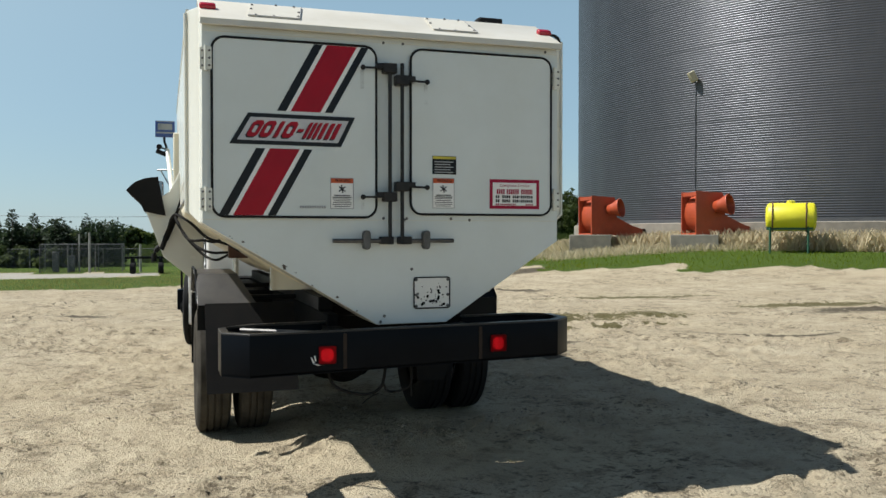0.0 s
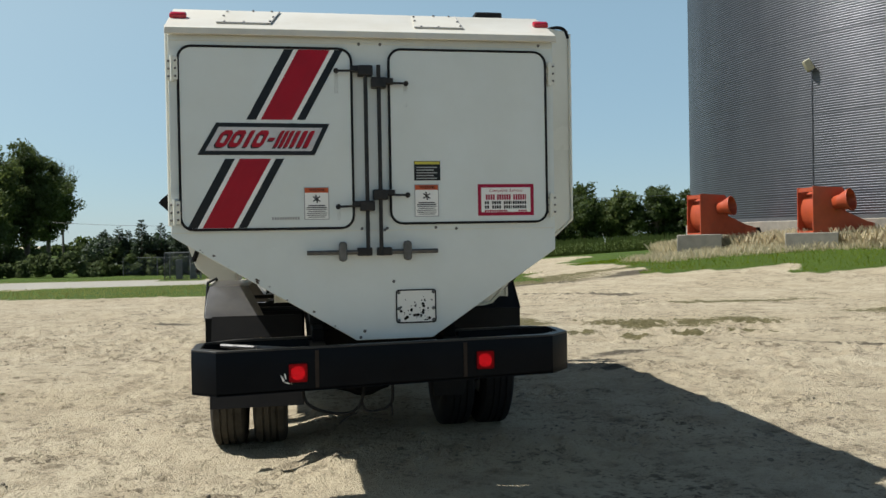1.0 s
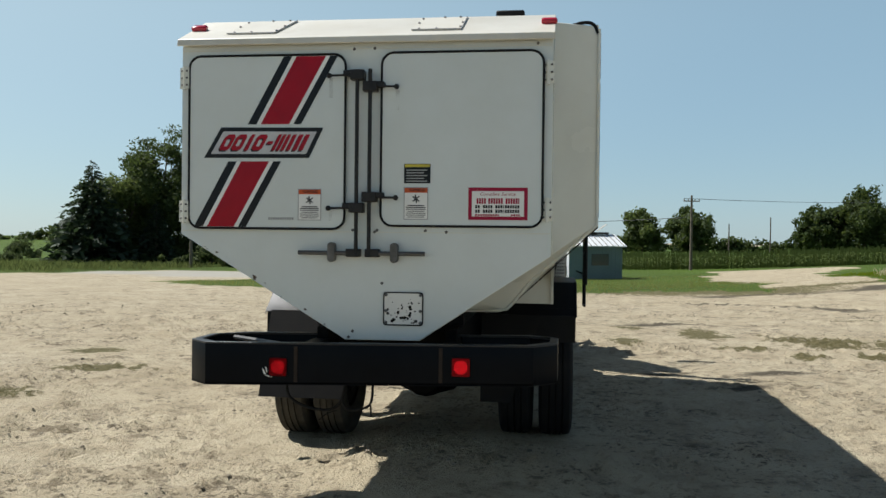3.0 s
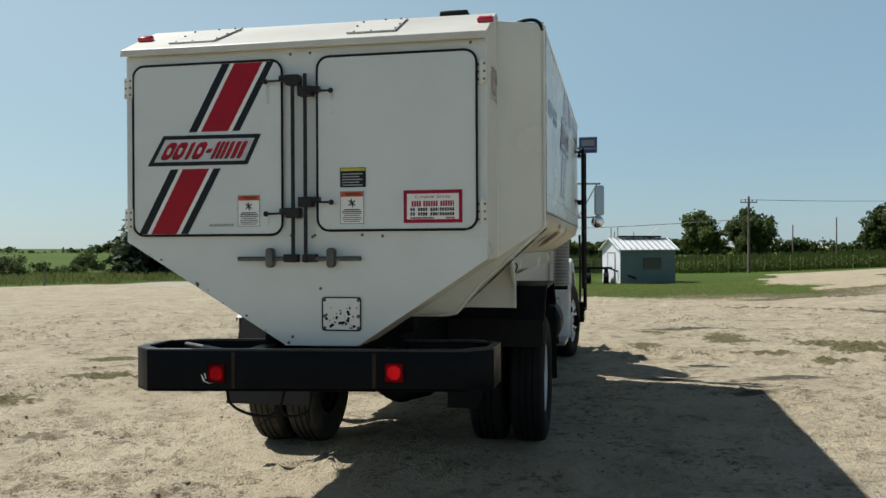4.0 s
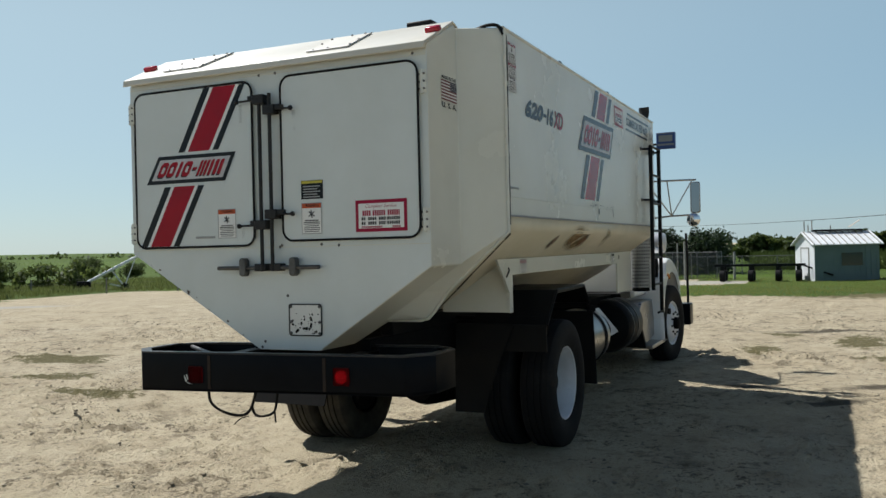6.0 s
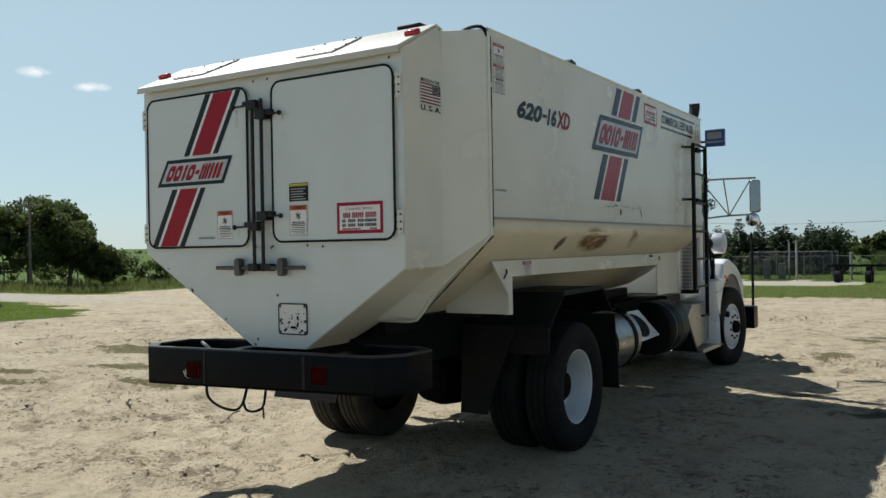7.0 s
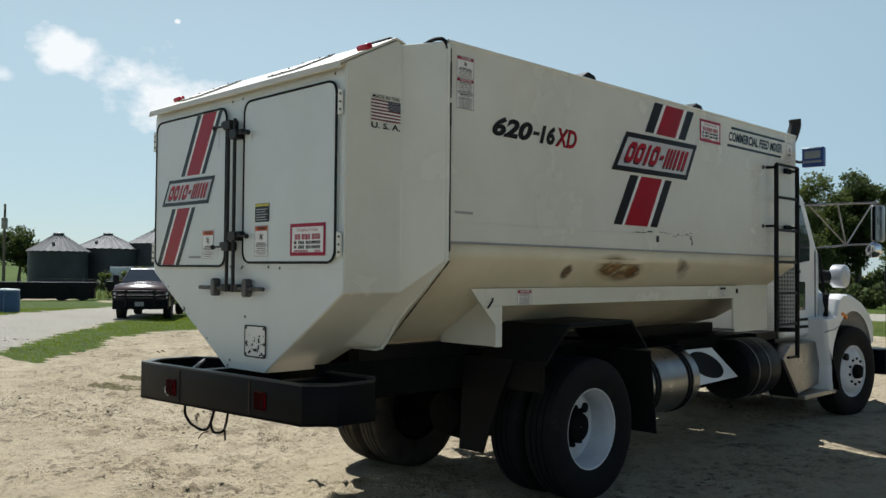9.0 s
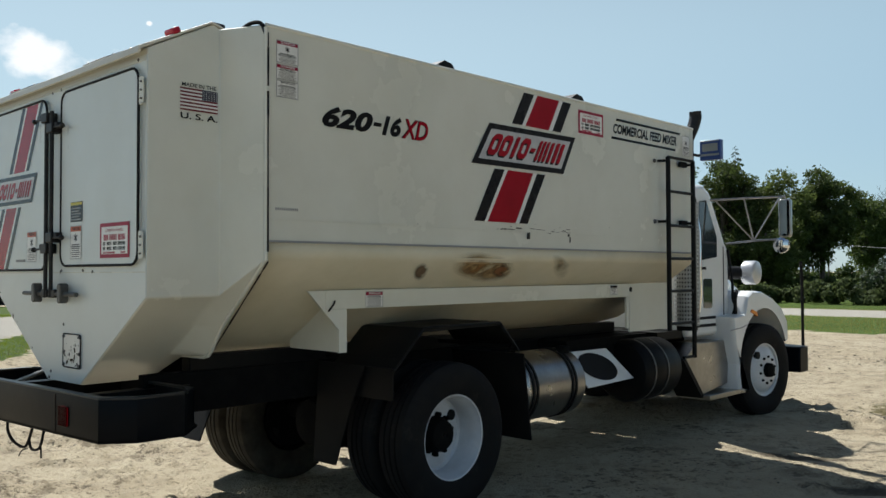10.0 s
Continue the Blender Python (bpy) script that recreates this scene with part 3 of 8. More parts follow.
def scatter_stones():
    """Clods and pebbles lying loose on the yard."""
    rng = np.random.default_rng(5)
    ball = bmesh.new()
    bmesh.ops.create_icosphere(ball, subdivisions=1, radius=1.0)
    shape = np.array([v.co[:] for v in ball.verts])
    tris = [tuple(v.index for v in f.verts) for f in ball.faces]
    ball.free()
    nv = len(shape)
    n = 150000
    r = 1.5 + 17 * rng.random(n) ** 0.7
    a = rng.random(n) * math.tau
    x, y = 1.5 + r * np.cos(a), -0.5 + r * np.sin(a)
    ok = (0.8 * vnoise(x * 0.55 + 40, y * 1.0, 21) + 0.5 * vnoise(x * 2.6, y * 3.4, 22) > 0.68 + 0.25 * rng.random(n) - 0.1)
    for cx, cy in WHEELS:
        ok &= np.hypot(x - cx, y - cy) > 0.5
    x, y = x[ok], y[ok]
    size = 0.005 + 0.024 * rng.random(len(x)) ** 4
    z = lie(x, y) + yard(x, y) - size * 0.25
    V, F = [], []
    for i in range(len(x)):
        w = shape * size[i] * (0.7 + 0.5 * rng.random((nv, 3)))
        c, s = math.cos(i), math.sin(i)
        w = w @ np.array([(c, s, 0), (-s, c, 0), (0, 0, 0.65)])
        V.append(w + (x[i], y[i], z[i]))
        F += [(nv * i + p, nv * i + q, nv * i + o) for p, q, o in tris]
    # clod colour is darkened for their shaded sides as well as for damp
    STONE = surf("dirt_clod", (0.28, 0.236, 0.17), (0.15, 0.122, 0.086), scale=3, rough=0.95, bump=0.3, island=0.3)
    tagged(new("clods", mesh_from("clods", np.concatenate(V).tolist(), F, STONE)), "loose pale clods and pebbles on packed dirt", "gravel", kind="stuff")


scatter_stones()


def blades(name, label, spots, material, category="grass"):
    """Grass as many bent blades. A spot: polygon or ellipse test, count, height."""
    rng = np.random.default_rng(len(name) * 7)
    V, F = [], []
    for (x0, y0, x1, y1), test, count, h in spots:
        x, y = x0 + (x1 - x0) * rng.random(count), y0 + (y1 - y0) * rng.random(count)
        ok = test(x, y)
        x, y = x[ok], y[ok]
        z = lie(x, y) + yard(x, y)
        hh = h * (0.4 + 0.9 * rng.random(len(x)))
        a = rng.random(len(x)) * math.tau
        w = hh * (0.026 if h < 0.2 else 0.011) + 0.003
        lean = hh * (0.2 + 0.5 * rng.random(len(x)))
        dx, dy = np.cos(a), np.sin(a)
        for i in range(len(x)):
            px, py, pz = x[i], y[i], z[i] - 0.01
            sx, sy = -dy[i] * w[i], dx[i] * w[i]
            V += [(px - sx, py - sy, pz), (px + sx, py + sy, pz), (px + dx[i] * lean[i] * 0.35 + sx * 0.7, py + dy[i] * lean[i] * 0.35 + sy * 0.7, pz + hh[i] * 0.6),
                  (px + dx[i] * lean[i], py + dy[i] * lean[i], pz + hh[i])]
            j = len(V) - 4
            F += [(j, j + 1, j + 2), (j, j + 2, j + 3)]
    tagged(new(name, mesh_from(name, V, F, material)), label, category, kind="stuff")


GREEN = surf("green_grass", (0.100, 0.158, 0.006), (0.130, 0.172, 0.010), scale=0.8, rough=0.9, island=0.2, spec=0.02)
STRAW = surf("dry_grass", (0.60, 0.52, 0.35), (0.46, 0.385, 0.24), scale=0.8, rough=0.8, island=0.3)
ROUGH = surf("rough_pasture_grass", (0.075, 0.095, 0.034), (0.115, 0.120, 0.055), scale=0.5, rough=0.85, island=0.3, spec=0.1)
VERGE = surf("dull_verge_grass", (0.16, 0.165, 0.045), (0.23, 0.205, 0.09), scale=0.6, rough=0.85, island=0.3, spec=0.1)
CORN = surf("corn_leaves", (0.050, 0.080, 0.020), (0.10, 0.118, 0.040), scale=0.4, rough=0.8, island=0.35, spec=0.1)


def in_grass(k):
    return (lambda x, y: zones(x, y)[0] * (zones(x, y)[1] < 0.3) > 0.7) if k else (lambda x, y: zones(x, y)[3] + 0.5 * vnoise(x * 3, y * 3, 40) > 0.85)


blades("lawn_grass", "short green grass on the verges round the yard", [
    ((-34, 2, -10, 21), in_grass(1), 130000, 0.05), ((11, 9, 34, 44), in_grass(1), 34000, 0.13)], GREEN)
blades("verge_grass", "dull mown grass between yard and road", [((-22, 22, 14, 60), in_grass(1), 40000, 0.10)], VERGE)
blades("pasture_grass", "tall rough green grass along the pasture fence", [
    ((-62, 18, -26, 66), lambda x, y: (zones(x, y)[0] > 0.7) & (x + y * 0.55 > -36.5) & (x < -30 + (y - 52) * 0.2) & (x - y < -50), 30000, 0.5)], ROUGH)
blades("yard_tufts", "thin low weeds growing in packed dirt", [((1.5, 7.5, 16, 16), in_grass(0), 14000, 0.022), ((-10, 1.5, -3.4, 7), in_grass(0), 16000, 0.022)], surf("dull_weeds", (0.105, 0.096, 0.033), (0.15, 0.125, 0.055), scale=2, rough=0.8, island=0.3))
blades("straw_grass", "tall dry straw-coloured grass along the bin", [
    ((14, 20, 36, 40), lambda x, y: (np.hypot(x + 1.6, y + 5.4) > 36.2) & (np.hypot(x + 1.6, y + 5.4) < 40.5) & (np.hypot(x - 36.2, y - 33.7) > 16.5), 52000, 0.30),
    ((16, 14, 36, 40), lambda x, y: (np.hypot(x - 36.2, y - 33.7) > 16.3) & (np.hypot(x - 36.2, y - 33.7) < 18.2) & (x + y < 62), 110000, 0.66)], STRAW)


# ---- trees ----
LEAF = surf("broad_leaves", (0.034, 0.055, 0.015), (0.058, 0.080, 0.024), scale=0.25, rough=0.65, island=0.4, spec=0.25)
LEAFLIGHT = surf("light_leaves", (0.06, 0.09, 0.024), (0.088, 0.112, 0.034), scale=0.25, rough=0.65, island=0.4, spec=0.25)
SHRUB = surf("shrub_leaves", (0.060, 0.083, 0.028), (0.092, 0.112, 0.042), scale=0.25, rough=0.8, island=0.3, spec=0.2)
NEEDLE = surf("dark_needles", (0.022, 0.042, 0.018), (0.036, 0.056, 0.024), scale=0.3, rough=0.7, island=0.4)
BARK = surf("grey_bark", (0.12, 0.095, 0.07), (0.075, 0.06, 0.045), scale=3, rough=0.9, bump=0.4, bscale=12)


def leafy(m, colour, share=0.42):
    """Daylight also shines through the leaf."""
    t = m.node_tree
    p, out = t.nodes["Principled BSDF"], t.nodes["Material Output"]
    thin, both = t.nodes.new("ShaderNodeBsdfTranslucent"), t.nodes.new("ShaderNodeMixShader")
    thin.inputs["Color"].default_value = (*colour, 1)
    both.inputs[0].default_value = share
    link_nodes(t, (p.outputs[0], both.inputs[1]), (thin.outputs[0], both.inputs[2]), (both.outputs[0], out.inputs["Surface"]))


leafy(LEAF, (0.105, 0.14, 0.034), 0.36)
leafy(LEAFLIGHT, (0.135, 0.17, 0.045))
leafy(SHRUB, (0.11, 0.14, 0.05), 0.36)
leafy(NEEDLE, (0.045, 0.07, 0.028), 0.3)
leafy(GREEN, (0.22, 0.28, 0.016), 0.45)
leafy(STRAW, (0.60, 0.51, 0.33), 0.4)
leafy(VERGE, (0.32, 0.32, 0.095), 0.42)
leafy(ROUGH, (0.17, 0.20, 0.06), 0.42)
leafy(CORN, (0.13, 0.17, 0.045), 0.33)


def gz(x, y):
    return float(lie(np.array([x]), np.array([y]))[0])


def leaf_mesh(name, rng, blobs, count, size, material):
    """Many small leaf clusters spread over the shells of rounded clumps."""
    blobs = np.array(blobs)
    w = blobs[:, 3] ** 2
    pick = rng.choice(len(blobs), count, p=w / w.sum())
    d = rng.normal(size=(count, 3))
    d /= np.linalg.norm(d, axis=1)[:, None]
    rad = blobs[pick, 3] * (0.30 + 0.78 * rng.random(count) ** 0.6) * np.where(rng.random(count) < 0.06, 1.35, 1.0)
    c = blobs[pick, :3] + d * rad[:, None] * np.array([1, 1, 0.8])
    u = rng.normal(size=(count, 3))
    u /= np.linalg.norm(u, axis=1)[:, None]
    v = np.cross(u, d + 0.4 * rng.normal(size=(count, 3)))
    v /= np.linalg.norm(v, axis=1)[:, None] + 1e-9
    s = size * (0.55 + rng.random(count))[:, None]
    P = np.stack([c - u * s * 0.55, c + v * s * 0.34, c + u * s * 0.6, c - v * s * 0.30], 1).reshape(-1, 3)
    F = np.arange(count * 4).reshape(-1, 4)
    return mesh_from(name, P.tolist(), F.tolist(), material)


def broadleaf(x, y, h, w, seed, label, material=LEAF, count=2600, leaf=0.34, low=0.22):
    rng = np.random.default_rng(seed)
    z = gz(x, y)
    tree = thing("tree", (x, y, z), label, "tree", group="trees round the yard")
    # a few leafy boughs, each a bunch of small clumps, with gaps of sky between them
    blobs, boughs = [], []
    n = 15 + int(w * 1.1)
    while len(boughs) < n:
        q = rng.uniform(-1, 1, 3)
        if np.linalg.norm(q) < 0.80 and not (q[2] < -0.35 and np.hypot(q[0], q[1]) > 0.6):
            boughs.append(q)
    half = np.array([w / 2, w / 2, h * (1 - low) / 2])
    mid_z = z + h * (low + (1 - low) / 2)
    for q in boughs:
        for k in range(10):
            d = rng.normal(size=3)
            d *= rng.uniform(0.14, 0.36) / np.linalg.norm(d)
            e = (q + d) / max(1.0, np.linalg.norm(q + d) / 0.97)
            blobs.append((x + e[0] * half[0], y + e[1] * half[1], mid_z + e[2] * half[2], (0.06 + 0.07 * rng.random()) * min(w, h)))
    bm = B()
    r0 = 0.022 * h + 0.06
    lean = rng.uniform(-0.06, 0.06, 2) * h
    stem = [(x, y, z - 0.1), (x + lean[0] * 0.3, y + lean[1] * 0.3, z + h * 0.16), (x + lean[0] * 0.7, y + lean[1] * 0.7, z + h * 0.36), (x + lean[0], y + lean[1], z + h * 0.66)]
    tube(bm, smoothline(stem, 3), r0, 8, taper=r0 * 0.35)
    for b in blobs[::7]:
        k = rng.uniform(0.3, 0.62)
        a = Vector(stem[1]).lerp(Vector(stem[3]), k)
        m_ = a.lerp(Vector(b[:3]), 0.5) + Vector((0, 0, -0.04 * h))
        tube(bm, smoothline([a, m_, b[:3]], 3), r0 * 0.4, 6, taper=r0 * 0.1)
    part("trunk", bm, BARK, tree, smooth=True)
    hang("crown", leaf_mesh("crown", rng, blobs, count, leaf, material), None, tree)
    return tree


def conifer(x, y, h, w, seed, label, count=420, kind="spruce"):
    rng = np.random.default_rng(seed)
    z = gz(x, y)
    tree = thing("conifer_tree", (x, y, z), label, "tree", group="trees round the yard")
    bm = B()
    tube(bm, [(x, y, z - 0.1), (x, y, z + h * 0.97)], 0.018 * h + 0.05, 7, taper=0.01)
    part("trunk", bm, BARK, tree)
    V, F = [], []
    for i in range(count):
        k = rng.random() ** 0.75
        zz = z + h * (0.06 + 0.94 * (1 - k))
        reach = (w / 2) * (k ** 0.85) * (0.6 + 0.5 * rng.random()) + 0.12
        a = rng.random() * math.tau
        dx, dy = math.cos(a), math.sin(a)
        drop = reach * (0.12 + 0.35 * rng.random()) * (1 if kind == "spruce" else -0.8)
        for s in range(11):
            f0 = 0.12 + 0.078 * s + rng.uniform(0, 0.05)
            turn = a + rng.uniform(-0.9, 0.9)
            ln = reach * rng.uniform(0.13, 0.24) + 0.08
            ux, uy, uz = math.cos(turn) * ln, math.sin(turn) * ln, rng.uniform(-0.55, 0.2) * ln
            wob = rng.uniform(-0.05, 0.05, 3) * reach
            px, py, pz = x + dx * reach * f0 + wob[0], y + dy * reach * f0 + wob[1], zz - drop * f0 ** 1.5 + wob[2]
            sx, sy, sz = -math.sin(turn) * ln * 0.24, math.cos(turn) * ln * 0.24, rng.uniform(-0.35, 0.35) * ln
            j = len(V)
            V += [(px, py, pz), (px + ux * 0.5 + sx, py + uy * 0.5 + sy, pz + uz * 0.4 + sz), (px + ux, py + uy, pz + uz), (px + ux * 0.5 - sx, py + uy * 0.5 - sy, pz + uz * 0.4 - sz)]
            F.append((j, j + 1, j + 2, j + 3))
    hang("crown", mesh_from("crown", V, F, NEEDLE), None, tree)
    return tree


BIG = "tall dark green broadleaf tree beside the road"
for i, (x, y, h, w) in enumerate(((-41.5, 75, 9.8, 9.5), (-38.0, 77, 13.4, 9.5), (-34.2, 80, 14.6, 9.5), (-30.5, 84, 13.4, 9.0), (-27.0, 87, 13.2, 7.6), (-41.0, 148, 16.6, 11.5), (-29.5, 79, 9.5, 8.0))):
    broadleaf(x, y, h, w, 100 + i, BIG, LEAF if i % 3 else LEAFLIGHT, 26000, 0.36 if i == 5 else 0.25, 0.15 if i in (4, 5) else 0.04)
conifer(-33.4, 81.4, 15.4, 7.6, 131, "tall dark spruce standing above the broadleaf trees", 760)
conifer(-41.2, 68.7, 9.6, 9.0, 132, "dark bushy spruce beside the road", 520)
conifer(-36.8, 72.5, 6.0, 4.6, 134, "dark bushy spruce beside the road")


def bare_limb(x, y, z, seed):
    """A dead grey limb fanning into leafless twigs."""
    rng = np.random.default_rng(seed)
    ob = thing("dead_limb", (x, y, z), "grey leafless tree top behind a green crown", "tree")
    bm = B()
    o = Vector((x, y, gz(x, y)))
    fork = Vector((x, y, z))
    tube(bm, [o, fork], 0.22, 7, taper=0.1)
    for k in range(11):
        a = radians(-70 + 140 * k / 10)
        tip = fork + Vector((math.sin(a) * 3.6, rng.uniform(-0.8, 0.8), math.cos(a) * 4.4)) * rng.uniform(0.75, 1.1)
        bend = fork.lerp(tip, 0.5) + Vector((0, 0, 0.35))
        tube(bm, [fork, bend, tip], 0.06, 5, taper=0.012)
        for q in range(5):
            s0 = bend.lerp(tip, q / 5)
            tube(bm, [s0, s0 + Vector((rng.uniform(-1, 1), rng.uniform(-0.4, 0.4), rng.uniform(0.3, 1.1)))], 0.022, 4, taper=0.008)
    part("forked_limb", bm, BARK, ob)


bare_limb(-40.4, 155, 12.2, 9)
rng_c = np.random.default_rng(8)
for i in range(9):
    conifer(-16.5 + i * 1.25 + rng_c.uniform(-0.4, 0.4), 70 + rng_c.uniform(-1.5, 2.5), rng_c.uniform(3.4, 4.9), rng_c.uniform(2.4, 3.2), 150 + i, "dark cedar in a row behind the fence", 260, "cedar")
for i, (x, y, h, w) in enumerate(((13.6, 125, 7.8, 6.6), (20.8, 124, 8.0, 8.2), (-6.0, 108, 3.4, 6.5), (-2.0, 112, 3.2, 6.0), (1.8, 116, 3.2, 6.0), (8.0, 128, 3.8, 6.5))):
    broadleaf(x, y, h, w, 170 + i, "round green tree standing alone beyond the corn", LEAF if i else LEAFLIGHT, 9000, 0.42, 0.08)
for i, (x, y, h, w) in enumerate(((43.5, 139, 8.6, 9.5), (49.0, 137, 11.6, 10.0), (55.0, 135, 10.2, 9.0), (60.5, 133, 10.6, 9.0), (66.5, 131, 10.2, 9.5), (72, 128, 9.6, 9.0))):
    broadleaf(x, y, h, w, 180 + i, "leafy green tree in a grove round a white house", LEAFLIGHT if i == 2 else LEAF, 15000, 0.42, -0.02)
for i, (x, y, h, w) in enumerate(((-50.3, 29.9, 6.7, 7.4), (-50.2, 32.8, 5.7, 4.2), (-49.0, 34.6, 3.3, 3.6), (-87.0, 27.5, 6.5, 5.0))):
    broadleaf(x, y, h, w, 190 + i, "spreading dark green tree beside the drive", LEAF, (26000, 26000, 10000, 9000)[i], 0.21, 0.16)

def thicket(name, label, spots, count, leaf, material, seed, clumps=8):
    rng = np.random.default_rng(seed)
    blobs = []
    for x, y, h, w in spots:
        z = gz(x, y)
        for k in range(clumps):
            r = h * rng.uniform(0.17, 0.32)
            up = rng.uniform(0.1, 0.78)
            across = 0.6 if clumps < 10 else 0.75 - 0.6 * up
            blobs.append((x + rng.uniform(-w, w) * across, y + rng.uniform(-1, 1), z + up * h, r))
    tagged(new(name, leaf_mesh(name, rng, blobs, count, leaf, material)), label, "undergrowth", kind="stuff")


thicket("undergrowth", "dense shrubs under the trees along the road", [(-46 + i * 1.55, 72 + i * 0.86 + (i % 3), 3.4 if i < 11 else 2.2, 2.2) for i in range(17)] + [(-17 + i * 1.3, 71.5, 3.0, 2.2) for i in range(9)], 22000, 0.30, SHRUB, 41)
thicket("road_shrubs", "dense dusty green shrubs along the far side of the road", [(-32 + i * 1.5, 66.5 + (i * 7 % 5), 1.2 + (i * 11 % 7) * 0.2, 1.9) for i in range(17)], 26000, 0.26, SHRUB, 46)
thicket("cedar_thicket", "dense dark young cedars behind the fence", [(-17.2 + i * 0.95, 70.5 + (i % 3), 2.9 + (i * 7 % 5) * 0.25, 1.6) for i in range(13)], 20000, 0.24, NEEDLE, 45)
thicket("pasture_shrubs", "low green shrubs scattered over the pasture slope", [(-71, 77, 3.0, 2.6), (-74, 74, 2.0, 2.5), (-59.5, 86.3, 2.4, 3.5), (-77.5, 70, 2.8, 5.0), (-50.3, 60, 2.3, 2.8), (-84, 63, 3.0, 5.0)] + [(-58 + i * 1.25, 63 + i * 0.85, 1.0 + (i % 3) * 0.2, 1.6) for i in range(5, 8)], 24000, 0.2, SHRUB, 44, 26)
thicket("hedgerow", "low shrubs along the pasture fence", [(-66 + i * 1.9, 28 + i * 2.2, 1.9 + (i % 3) * 0.5, 2.6) for i in range(9)], 9000, 0.26, LEAFLIGHT, 42)
far_spots = []
for i in range(230):
    a = radians(-34 + i * 0.35)
    far_spots.append((230 * math.sin(a), 230 * math.cos(a), 2.2 + 1.5 * math.sin(i * 1.7) ** 2 + 1.6 * math.sin(i * 0.23) ** 4, 4.0))
for i in range(120):
    a = radians(-76 + i * 0.35)
    far_spots.append((232 * math.sin(a), 232 * math.cos(a), 0.4 + 0.4 * math.sin(i * 2.3) ** 2 + 0.9 * math.sin(i * 0.31) ** 6, 3.5))
thicket("distant_woods", "distant dark tree line on the horizon", far_spots, 34000, 0.8, LEAF, 43)


def corn_field():
    rng = np.random.default_rng(17)
    V, F = [], []
    for r in range(9):
        for i in range(210):
            x = -4 + 50 * (i + rng.random()) / 210
            y = 76.5 + r * 1.0 - 0.06 * x + rng.uniform(-0.2, 0.2)
            z = gz(x, y)
            h = rng.uniform(1.35, 1.75)
            for k in range(4):
                a = rng.random() * math.tau
                z0 = z + h * rng.uniform(0.05, 0.6)
                l = rng.uniform(0.45, 0.8)
                dx, dy = math.cos(a), math.sin(a)
                j = len(V)
                V += [(x, y, z0), (x + dx * l * 0.5 - dy * 0.05, y + dy * l * 0.5 + dx * 0.05, z0 + l * 0.45), (x + dx * l, y + dy * l, z0 + l * 0.2), (x + dx * l * 0.5 + dy * 0.05, y + dy * l * 0.5 - dx * 0.05, z0 + l * 0.4)]
                F.append((j, j + 1, j + 2, j + 3))
            j = len(V)
            V += [(x - 0.05, y, z), (x + 0.05, y, z), (x + 0.03, y, z + h), (x - 0.03, y, z + h)]
            F.append((j, j + 1, j + 2, j + 3))
    tagged(new("corn_field", mesh_from("corn_field", V, F, CORN)), "green corn standing in rows beyond the yard", "corn", kind="stuff")


corn_field()

# ---- big grain bin, fans, tank ----
GALV = surf("galvanised_sheet", (0.128, 0.129, 0.138), (0.098, 0.099, 0.108), scale=0.5, rough=0.43, rvar=0.05, metal=0.9, spec=0.4, stretch=(1, 1, 0.35))
GALVDARK = surf("weathered_galvanised_sheet", (0.05, 0.054, 0.06), (0.03, 0.033, 0.038), scale=0.5, rough=0.55, metal=0.2)
ROOFMETAL = surf("bright_roof_sheet", (0.10, 0.104, 0.108), (0.07, 0.072, 0.076), scale=0.9, rough=0.7, metal=0.1)
CONCRETE = surf("concrete", (0.28, 0.25, 0.20), (0.20, 0.18, 0.145), scale=2.5, rough=0.9, bump=0.2, bscale=30, spots=(0.24, 0.22, 0.19), spot_scale=1.2, spot_at=(0.58, 0.8))
ORANGE = surf("orange_enamel", (0.40, 0.062, 0.018), (0.31, 0.048, 0.015), scale=2.0, rough=0.5, bump=0.05, spots=(0.22, 0.055, 0.025), spot_scale=2.4, spot_at=(0.58, 0.8))
YELLOW = surf("yellow_polyethylene", (0.72, 0.66, 0.03), (0.62, 0.55, 0.02), scale=2.0, rough=0.45)
STANDGREEN = surf("green_enamel", (0.02, 0.10, 0.05), (0.015, 0.07, 0.035), rough=0.6)
SC, SR = (36.2, 33.7), 16.0


